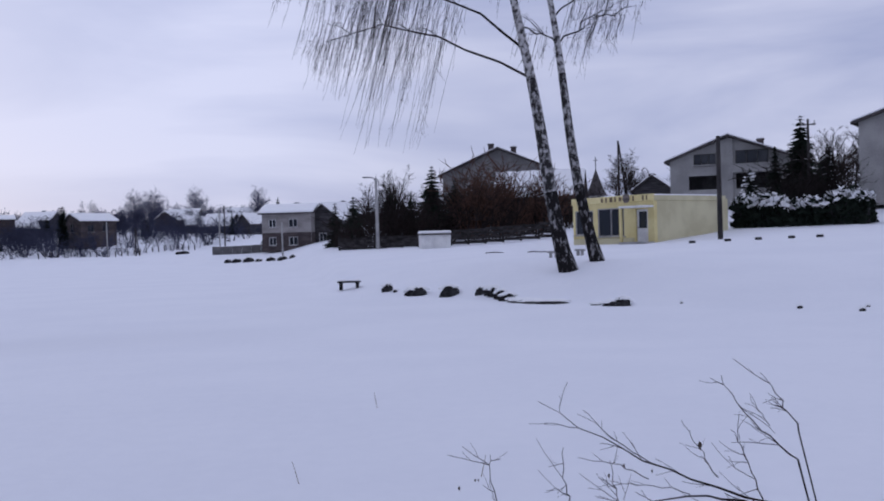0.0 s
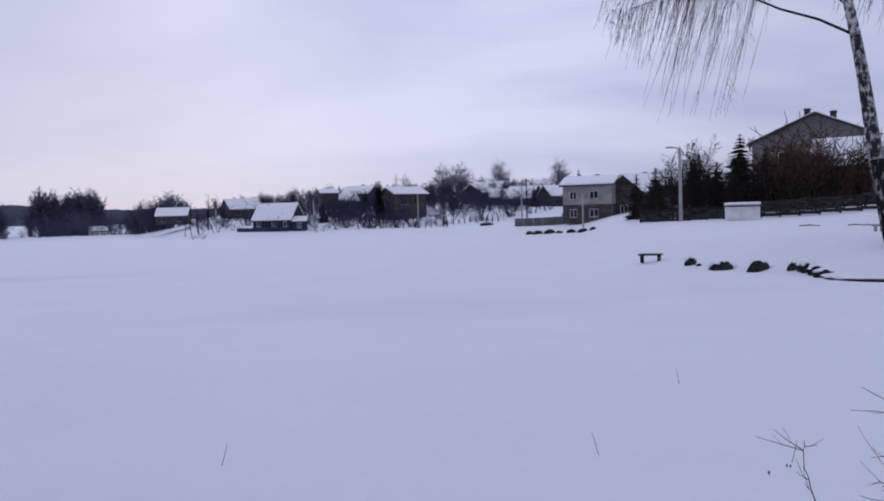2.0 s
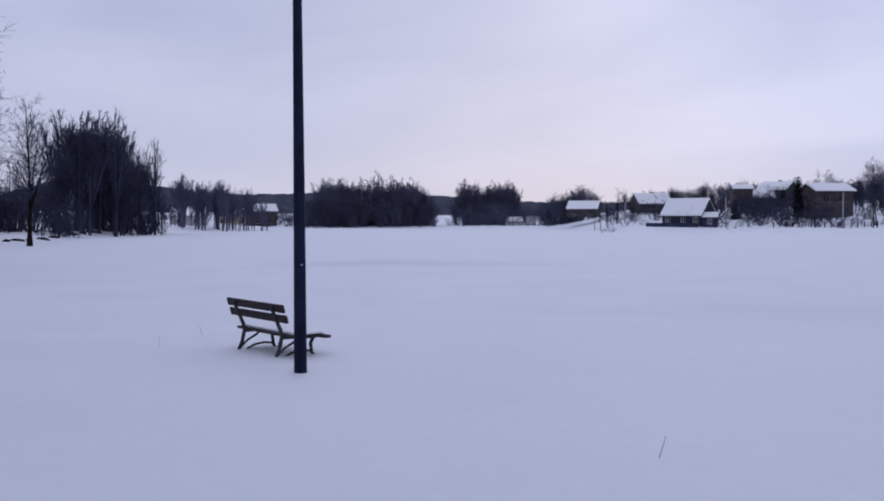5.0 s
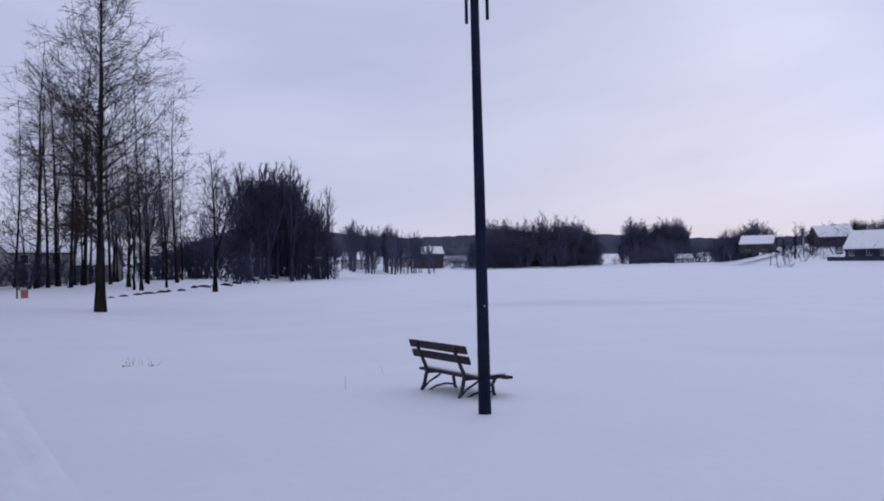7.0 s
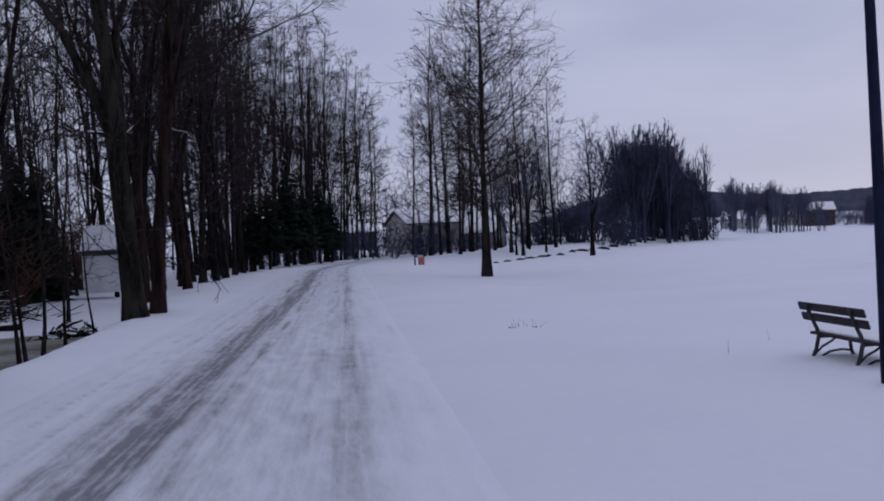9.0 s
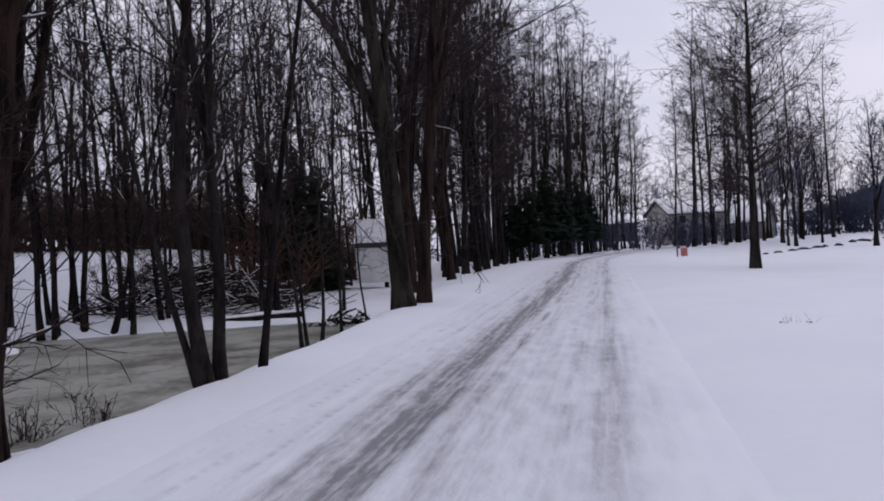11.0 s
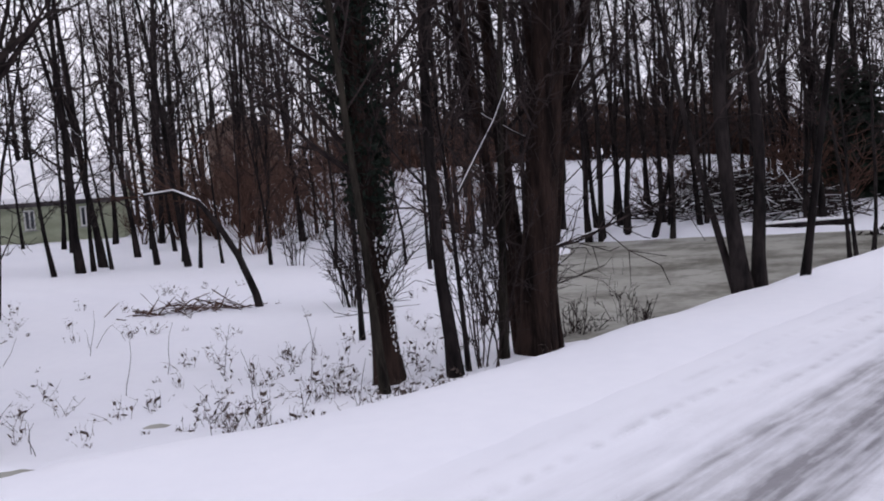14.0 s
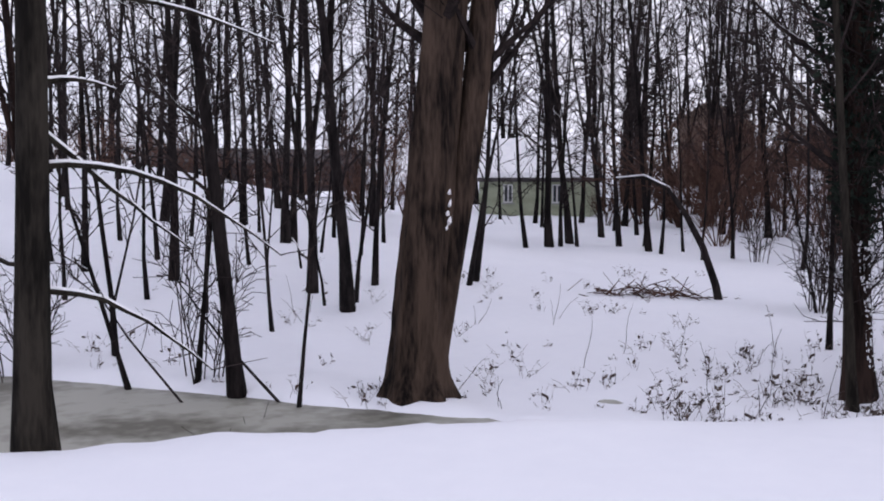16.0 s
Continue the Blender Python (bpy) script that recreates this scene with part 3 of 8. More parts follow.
def bare_tree(seed, height, radius, bare=0.35, count=28, spread=0.17, angle=55, lift=0.12, twigs=(5, 3), wander=0.03, lean=(0.0, 0.0), fork=0, cone=0.5, sides=7, twig_r=0.008, stub=0.0, snowy=0.0, fuzz=0, thin_top=1.0, belly=0.0, bow=(0.0, 0.0), bow_h=5.0, seg=1.3):
    """Trunk and crown shapes of a leafless tree that stands at the origin."""
    rng = np.random.default_rng(seed)
    trunk, crown, snow = Shape(), Shape(), Shape()
    segs = max(8, int(height / seg))
    stems = []
    p, d = np.array((0, 0, -0.25)), unit(np.array((lean[0], lean[1], 1.0)))
    pts, ds = [p], [d]
    for i in range(segs):
        ds.append(unit(ds[-1] + rng.normal(0, wander, 3) * (1, 1, 0.3) + np.array((-ds[-1][0] + lean[0], -ds[-1][1] + lean[1], 0)) * 0.12))
        pts.append(pts[-1] + ds[-1] * (height + 0.25) / segs)
    pts = [q + np.array((bow[0], bow[1], 0.0)) * math.sin(math.pi * max(0.0, q[2]) / bow_h) for q in pts]
    fr = np.linspace(0, 1, segs + 1)
    rs = radius * (1 - 0.88 * fr ** 0.85) * (1 + 0.45 * np.exp(-fr * height / 0.35))
    trunk.tube(pts, rs, sides)
    stems.append((pts, ds, rs, 1.0))
    for k in range(fork):
        i = int(segs * rng.uniform(0.12, 0.4))
        dd = side_way(rng, ds[i], radians(rng.uniform(6, 15)))
        dd[2] = abs(dd[2])
        ln = (1 - fr[i]) * height * rng.uniform(0.75, 0.95)
        q = limb(rng, trunk, pts[i], dd, ln, rs[i] * 0.75, rs[i] * 0.1, segs - i, wander * 1.3, 0.03, sides - 1)
        stems.append((q[0], q[1], q[2], 0.8))
    for spts, sds, srs, share in stems:
        m = len(spts) - 1
        for k in range(int(count * share)):
            u = bare + (1 - bare) * (k + rng.uniform(0, 1)) / (count * share) if len(stems) == 1 or share == 1.0 else rng.uniform(0.2, 1)
            i = min(m - 1, int(u * m))
            w = u * m - i
            q = spts[i] * (1 - w) + spts[i + 1] * w
            ln = spread * height * (1 - cone * max(0, (u - bare) / (1 - bare + 1e-6))) * rng.uniform(0.55, 1.15)
            if belly:
                ln *= min(1.0, 0.4 + (u - bare) / belly)
            if u < bare + 0.12 and rng.uniform() < stub:
                ln *= 0.4
            dd = side_way(rng, sds[i], radians(angle * rng.uniform(0.75, 1.25)))
            r = max(0.012, srs[i] * 0.36)
            bp, bd, br = limb(rng, crown, q, dd, ln, r, twig_r, 4, 0.11, lift, 3 if r < 0.03 else 4)
            if snowy and rng.uniform() < snowy and abs(bd[1][2]) < 0.8:
                k0, k1 = (0, 3) if rng.uniform() < 0.5 else (1, 5)
                snow.tube([q_ + np.array((0, 0, 0.85 * max(r_, 0.006))) for q_, r_ in zip(bp[k0:k1], br[k0:k1])], [0.004 + 0.32 * r_ for r_ in br[k0:k1]], 3)
            for j in range(twigs[0] if u < 0.62 else max(2, round(twigs[0] * thin_top))):
                v = rng.uniform(0.2, 1.0)
                i2 = min(3, int(v * 4))
                w2 = v * 4 - i2
                q2 = bp[i2] * (1 - w2) + bp[i2 + 1] * w2
                l2 = ln * rng.uniform(0.25, 0.5) * (1.15 - 0.5 * v)
                cp, cd, cr = limb(rng, crown, q2, side_way(rng, bd[i2], radians(rng.uniform(25, 60))), l2, max(twig_r * 1.3, br[i2] * 0.5), twig_r * 0.8, 2, 0.14, lift, 3)
                for h in range(twigs[1]):
                    i3 = rng.integers(0, 2)
                    limb(rng, crown, cp[i3 + 1], side_way(rng, cd[i3], radians(rng.uniform(25, 55))), l2 * rng.uniform(0.35, 0.75), twig_r, twig_r * 0.6, 1, 0.12, lift * 0.6, 3)
    for k in range(fuzz):
        u = 0.08 + 0.6 * rng.uniform() ** 1.3
        i = min(segs - 1, int(u * segs))
        w = u * segs - i
        q = limb(rng, crown, pts[i] * (1 - w) + pts[i + 1] * w, side_way(rng, ds[i], radians(rng.uniform(25, 75))), rng.uniform(0.3, 1.3), 0.009, 0.004, 3, 0.12, 0.06, 3)
        for j in range(4):
            limb(rng, crown, q[0][1 + j % 3], side_way(rng, q[1][2], radians(rng.uniform(25, 60))), rng.uniform(0.15, 0.5), 0.005, 0.003, 1, 0.1, 0.04, 3)
    return (trunk, crown, snow) if snow.v else (trunk, crown)


def forked_tree(seed, height, radius, first=0.22, lean=(0.0, 0.0), leaders=3, open_=24, depth=5, sides=10, twig_r=0.008, snowy=0.0, fuzz=0, low=5):
    """Shapes of a leafless tree whose trunk divides again and again into crooked limbs."""
    rng = np.random.default_rng(seed)
    trunk, crown, snow = Shape(), Shape(), Shape()

    def lay_snow(pts, rs):
        if snowy and rng.uniform() < snowy:
            k0 = rng.integers(0, 2)
            snow.tube([q + np.array((0, 0, 0.85 * max(r, 0.006))) for q, r in zip(pts[k0:k0 + 3], rs[k0:k0 + 3])], [0.004 + 0.3 * r for r in rs[k0:k0 + 3]], 3)

    def spray(pts, ds, rs, length, n):
        for j in range(n):
            i = rng.integers(1, len(pts))
            q = limb(rng, crown, pts[i], side_way(rng, ds[i], radians(rng.uniform(30, 70))), length * rng.uniform(0.5, 1.1), max(twig_r * 1.2, rs[i] * 0.4), twig_r * 0.8, 2, 0.16, 0.04, 3)
            for g in range(3):
                limb(rng, crown, q[0][1 + g % 2], side_way(rng, q[1][1], radians(rng.uniform(25, 60))), length * rng.uniform(0.25, 0.6), twig_r, twig_r * 0.6, 1, 0.12, 0.02, 3)

    def lateral(p, d, length, r):
        bp, bd, br = limb(rng, crown, p, d, length, r, twig_r * 1.2, 5, 0.17, 0.05, 4)
        lay_snow(bp, br)
        spray(bp, bd, br, length * 0.4, 6)

    def grow(p, d, length, r, level):
        sh = trunk if level < 2 else crown
        n = 4 if level < 3 else 3
        pts, ds, rs = limb(rng, sh, p, d, length, r, r * 0.72, n, 0.07 + 0.025 * level, 0.05, max(3, sides - 2 * level))
        if level > 1:
            lay_snow(pts, rs)
        for k in range(2 if level < 3 else 1):
            i = rng.integers(1, n + 1)
            lateral(pts[i], side_way(rng, ds[i], radians(rng.uniform(45, 85))), height * rng.uniform(0.06, 0.14), max(0.014, rs[i] * 0.3))
        if level >= depth:
            spray(pts, ds, rs, length * 0.7, 7)
            return
        turn = rng.uniform(0, 6.28)
        for k in range(2 if rng.uniform() < 0.75 else 3):
            a = radians(rng.uniform(8, 20) if k == 0 else rng.uniform(22, 48))
            grow(pts[-1], side_way(rng, ds[-1], a), length * rng.uniform(0.68, 0.86), rs[-1] * (0.92 if k == 0 else 0.68), level + 1)

    stem = [np.array((0.0, 0.0, -0.25))]
    way = unit(np.array((lean[0], lean[1], 1.0)))
    n = 7
    for i in range(n):
        way = unit(way + rng.normal(0, 0.022, 3))
        stem.append(stem[-1] + way * (first * height + 0.25) / n)
    fr = np.linspace(0, 1, n + 1)
    rs = radius * (1 - 0.14 * fr) * (1 + 0.4 * np.exp(-fr * first * height / 0.35))
    trunk.tube(stem, rs, sides)
    for k in range(low):
        i = rng.integers(2, n + 1)
        lateral(stem[i], side_way(rng, way, radians(rng.uniform(55, 90))), rng.uniform(1.0, 2.6), 0.02)
    a0 = rng.uniform(0, 6.28)
    for k in range(leaders):
        a = a0 + 6.28 * k / leaders + rng.uniform(-0.4, 0.4)
        t = math.tan(radians(open_ * rng.uniform(0.35, 1.15) * (0.35 if k == 0 else 1)))
        i = n if k == 0 else n - rng.integers(0, 3)
        grow(stem[i], unit(way + np.array((math.cos(a) * t, math.sin(a) * t, 0))), height * (0.21 if k else 0.24), rs[n] * (0.86 if k == 0 else rng.uniform(0.45, 0.68)), 1)
    for k in range(fuzz):
        i = rng.integers(1, n)
        q = limb(rng, crown, stem[i] + (stem[i + 1] - stem[i]) * rng.uniform(0, 1), side_way(rng, way, radians(rng.uniform(25, 75))), rng.uniform(0.3, 1.2), 0.009, 0.004, 3, 0.12, 0.06, 3)
        for j in range(4):
            limb(rng, crown, q[0][1 + j % 3], side_way(rng, q[1][2], radians(rng.uniform(25, 60))), rng.uniform(0.15, 0.5), 0.005, 0.003, 1, 0.1, 0.04, 3)
    return (trunk, crown, snow) if snow.v else (trunk, crown)


def tree_thing(name, label, shapes, bark, twig, group=""):
    ob = thing(name, label, "tree", group=group)
    part("trunk", shapes[0], bark, ob, smooth=True)
    crown = part("crown", shapes[1], twig, ob)
    if len(shapes) > 2:
        tagged(part("snow", shapes[2], M_CAP, crown, "snow lying along the branches"), kind="stuff")
    return ob


def stand(ob, x, y, turn=0.0, sink=0.0, tip=(0.0, 0.0), first=False, scale=1.0):
    """Puts a copy of a tree on the ground, tipped a little; the first use moves the tree itself."""
    m = Matrix.Translation((x, y, ground_z(x, y) - sink)) @ Matrix.Rotation(tip[0], 4, "X") @ Matrix.Rotation(tip[1], 4, "Y") @ Matrix.Rotation(turn, 4, "Z")
    if first:
        ob.matrix_basis = m
        return ob
    return copy_thing(ob, m)


# ---- the wood beside the road ----
class Pool:
    """A few alike trees; the first standing of each is the tree itself, later ones are copies."""

    def __init__(self, makers):
        self.makers, self.made, self.k = makers, {}, 0

    def put(self, x, y, turn=None, tip=(0.0, 0.0), which=None):
        i = self.k % len(self.makers) if which is None else which
        self.k += 1
        turn = RNG.uniform(0, 6.28) if turn is None else turn
        if i not in self.made:
            self.made[i] = self.makers[i]()
            return stand(self.made[i], x, y, turn, tip=tip, first=True)
        return stand(self.made[i], x, y, turn, tip=tip)


RNG = np.random.default_rng(11)


def maker(name, label, bark, twig, group, *args, **kw):
    return lambda: tree_thing(name, label, bare_tree(*args, **kw), bark, twig, group)


THIN = "slender leafless tree with dark bark standing in snow"
ALDERS = Pool([maker("alder_tree", THIN, M_BARK, M_TWIG, "trees of the wood", 20 + i, h, r, bare=b, count=c, spread=sp, angle=an, lift=0.1, twigs=(5, 3), thin_top=0.5, wander=0.03, fork=fk, stub=0.5, snowy=0.16, twig_r=0.008)
               for i, (h, r, b, c, sp, an, fk) in enumerate([(14, 0.082, 0.1, 42, 0.15, 56, 0), (15, 0.1, 0.12, 30, 0.16, 52, 1), (12, 0.066, 0.1, 38, 0.15, 58, 0), (16, 0.122, 0.14, 32, 0.17, 54, 1),
                                                             (13, 0.075, 0.16, 38, 0.14, 50, 0), (14, 0.095, 0.1, 30, 0.16, 62, 1)])])
FARALDERS = Pool([maker("alder_tree", THIN, M_BARK, M_TWIG, "trees of the wood", 50 + i, h, r, bare=b, count=int(c * 1.2), spread=sp * 1.3, angle=an + 6, lift=0.06, twigs=(4, 2), wander=0.03, fork=fk, stub=0.5, twig_r=0.0105, sides=5)
                  for i, (h, r, b, c, sp, an, fk) in enumerate([(15, 0.095, 0.12, 26, 0.14, 54, 0), (17, 0.115, 0.14, 18, 0.15, 50, 1), (13, 0.07, 0.1, 24, 0.14, 56, 0), (18, 0.125, 0.14, 19, 0.15, 54, 1)])])
TALL = Pool([maker("tall_tree", "tall leafless tree with a wide fan of dark branches", M_BARK, M_TWIG, "tall roadside trees", 90 + i, h, r, bare=b, count=c, spread=sp, angle=62, lift=0.05, twigs=(6, 4), wander=0.02, fork=fk, cone=0.55, twig_r=0.013, sides=5)
             for i, (h, r, b, c, sp, fk) in enumerate([(24, 0.23, 0.16, 34, 0.19, 1), (25, 0.21, 0.22, 34, 0.17, 1), (20, 0.17, 0.18, 32, 0.19, 0)])])
SAPLINGS = Pool([maker("sapling", "thin young leafless tree standing in snow", M_BARK, M_TWIG, "saplings", 40 + i, h, r, bare=0.25, count=16, spread=0.16, angle=42, lift=0.12, twigs=(3, 2), wander=0.05, sides=5)
                 for i, (h, r) in enumerate([(7, 0.042), (9, 0.055), (5.5, 0.028), (8, 0.046)])])
OLD = Pool([(lambda i=i, h=h, r=r, f=f, n=n: tree_thing("old_tree", "tall old leafless tree with forked limbs beside the road", forked_tree(60 + i, h, r, first=f, leaders=n, open_=24, sides=10, twig_r=0.011, depth=4), M_BARK_OLD, M_TWIG, "old roadside trees"))
            for i, (h, r, f, n) in enumerate([(22, 0.3, 0.15, 4), (21, 0.26, 0.2, 3), (20, 0.22, 0.26, 3)])])


def shrub(seed, height, stems, mat, spread=0.35, r=0.018):
    rng = np.random.default_rng(seed)
    stalks, twigs, each = Shape(), Shape(), []
    for k in range(stems):
        if stems <= 10:
            stalks = Shape()
            each.append(stalks)
        a, t = rng.uniform(0, 6.28), rng.uniform(0.05, spread)
        d = np.array((math.cos(a) * t, math.sin(a) * t, 1))
        p = np.array((math.cos(a), math.sin(a), 0)) * rng.uniform(0, 0.3) + np.array((0, 0, -0.1))
        h = height * rng.uniform(0.6, 1.05)
        pts, ds, rs = limb(rng, stalks, p, d, h, r * rng.uniform(0.7, 1.2), 0.006, 6, 0.09, 0.02, 4)
        for j in range(7):
            i = rng.integers(1, 6)
            q = limb(rng, twigs, pts[i], side_way(rng, ds[i], radians(rng.uniform(25, 55))), h * rng.uniform(0.15, 0.35), rs[i] * 0.6, 0.005, 2, 0.12, 0.06, 3)
            for g in range(3):
                limb(rng, twigs, q[0][1 + g % 2], side_way(rng, q[1][1], radians(rng.uniform(25, 60))), h * rng.uniform(0.08, 0.16), 0.006, 0.004, 1, 0.12, 0.05, 3)
    return each or [stalks], twigs


def shrub_thing(name, label, seed, height, stems, mat, group, spread=0.35, r=0.018):
    ob = thing(name, label, "shrub", group=group)
    a, b = shrub(seed, height, stems, mat, spread, r)
    for one in a:
        part("stem", one, mat, ob)
    part("crown", b, mat, ob)
    return ob


THICKET = Pool([(lambda i=i: shrub_thing("bush", "tall reddish-brown leafless bush in the wood", 70 + i, 5.2, 17, M_TWIG_RED, "bushes of the thicket", 0.75, 0.02)) for i in range(3)])
SHOOTS = Pool([(lambda i=i: shrub_thing("coppice_shoots", "clump of thin upright leafless shoots", 80 + i, 2.6, 9, M_TWIG, "coppice shoots", 0.3, 0.013)) for i in range(3)])


def special(name, label, seed, az, d, height, radius, bark, lean=0.0, bow=0.0, sink=0.0, snowy=0.22, **kw):
    """A tree of its own by compass angle and distance; lean and bow are its tilt and its curve, sideways as seen from the road."""
    x, y = near(az, d)
    sx, sy = y / d, -x / d
    ob_shapes = forked_tree(seed, height, radius, lean=(lean * sx, lean * sy), snowy=snowy, **kw) if "leaders" in kw else bare_tree(seed, height, radius, lean=(lean * sx, lean * sy), bow=(bow * sx, bow * sy), seg=0.7, snowy=snowy, **kw)
    ob = tree_thing(name, label, ob_shapes, bark, M_TWIG)
    return stand(ob, x, y, first=True, sink=sink)


def bank_tree(label, seed, az, d, height, radius, bark, lean, bow=0.0, **kw):
    args = dict(bare=0.14, count=28, spread=0.15, angle=52, twigs=(5, 3), wander=0.012, sides=9, thin_top=0.6)
    args.update(kw)
    return special("alder_tree", label, seed, az, d, height, radius, bark, lean, bow, **args)


special("old_tree", "massive old tree with mossy bark on the road bank", 101, 93.3, 26.9, 19, 0.3, M_BARK_MOSS, -0.012, first=0.3, leaders=4, open_=15, sides=12, fuzz=40, low=10)
special("old_tree", "old dark tree close behind a larger trunk", 102, 92.1, 27.8, 18, 0.2, M_BARK_OLD, 0.02, first=0.34, leaders=3, open_=15, sides=10, low=8)
bank_tree("leafless alder with a bent stem on the pond's edge", 103, 105.25, 13.75, 13, 0.125, M_BARK, 0.01, -0.2, bare=0.2, spread=0.2, angle=58, wander=0.02, bow_h=4.6, sides=10)
bank_tree("slimmer alder stem beside its bent twin", 113, 104.5, 13.9, 12, 0.1, M_BARK, -0.02, 0.1, bare=0.22, count=30, spread=0.2, angle=58, wander=0.02, fork=1)
bank_tree("thin alder limb slanting out over the pond", 114, 105.5, 13.9, 8, 0.06, M_BARK, -0.22, -0.08, bare=0.25, count=20, spread=0.22, angle=60, wander=0.02)
bank_tree("thin alder leaning over the pond", 104, 102.1, 14.6, 12, 0.064, M_BARK, 0.14, bare=0.22, count=26, angle=55, sides=7)
special("old_tree", "stout dark tree with many shoots on the bank", 105, 117.8, 13.5, 17, 0.265, M_BARK_OLD, 0.07, first=0.34, leaders=4, open_=13, fuzz=110, sides=12, low=10)
bank_tree("dark trunk close beside a stouter tree on the bank", 115, 116.35, 13.7, 15, 0.075, M_BARK_OLD, -0.02, 0.04, bare=0.16, count=34)
bank_tree("dark limb fanning out from the foot of a stout tree", 116, 118.6, 13.7, 13, 0.08, M_BARK_OLD, -0.13, 0.05, bare=0.2, count=24, fork=1)
bank_tree("second dark stem of the stout tree on the bank", 124, 117.35, 13.65, 15, 0.15, M_BARK_OLD, 0.115, 0.0, bare=0.2, count=34, fork=1)
bank_tree("third dark stem of the stout tree on the bank", 125, 118.15, 13.6, 15, 0.14, M_BARK_OLD, -0.035, 0.0, bare=0.2, count=34, fork=1)
bank_tree("thin greenish upright stem on the road bank", 106, 119.75, 13.1, 11, 0.066, M_BARK_MOSS, 0.06, -0.03, bare=0.2, count=28, angle=45, sides=7)
bank_tree("slim greyish trunk on the road bank", 107, 122.7, 12.05, 13, 0.095, M_BARK, 0.0, -0.08, bare=0.16, angle=46, sides=8)
bank_tree("thin dark stem close beside a greyish trunk", 117, 121.9, 12.4, 10, 0.038, M_BARK, -0.04, 0.0, bare=0.14, count=24, angle=44, sides=6)
ROUGH = bank_tree("rough-barked tree with snow at its foot and dark ivy above", 108, 126.75, 12.25, 14, 0.18, M_BARK_OLD, -0.035, 0.0, bare=0.2, count=46, angle=52, twigs=(7, 5), fuzz=250, thin_top=0.5, fork=1, sides=11)
bank_tree("thin mossy pole of a tree leaning across a rough trunk", 118, 127.05, 11.45, 12, 0.062, M_BARK_MOSS, -0.085, 0.0, bare=0.3, count=22, angle=48, twigs=(4, 3), sides=7)
bank_tree("dark bare stem behind the rough-barked tree", 119, 128.3, 15.5, 12, 0.05, M_BARK, -0.02, 0.0, count=26, sides=6)
special("alder_tree", "greenish trunk with long drooping branches by the ditch", 109, 175.1, 7.03, 14, 0.13, M_BARK_MOSS, 0.0, bare=0.35, count=20, spread=0.16, angle=70, lift=0.02, twigs=(4, 3), sides=10)
bank_tree("dark tree leaning over the frozen ditch", 110, 163.35, 11.8, 14, 0.1, M_BARK, -0.1, 0.03, bare=0.16, sides=8)
bank_tree("crooked pale-stemmed tree by the ditch", 112, 175.0, 15.6, 12, 0.09, M_BARK_OLD, -0.03, 0.08, bare=0.25, count=26, fork=1, sides=8)
bank_tree("thin whip of a tree rising from the ditch's edge", 120, 160.0, 11.1, 4.2, 0.03, M_BARK, 0.09, -0.05, bare=0.4, count=10, twigs=(3, 2), sides=6)
bank_tree("thin bent stem by the ditch", 121, 161.1, 15.7, 6, 0.034, M_BARK, -0.1, 0.05, bare=0.2, count=16, sides=6)
bank_tree("thin stem slanting out of the frozen ditch", 122, 169.2, 12.6, 6, 0.036, M_BARK, -0.28, 0.0, bare=0.2, count=14, sides=6)
bank_tree("thin forked stem standing at the ditch", 123, 165.8, 12.3, 7, 0.036, M_BARK, 0.06, 0.05, bare=0.15, count=18, fork=1, sides=6)


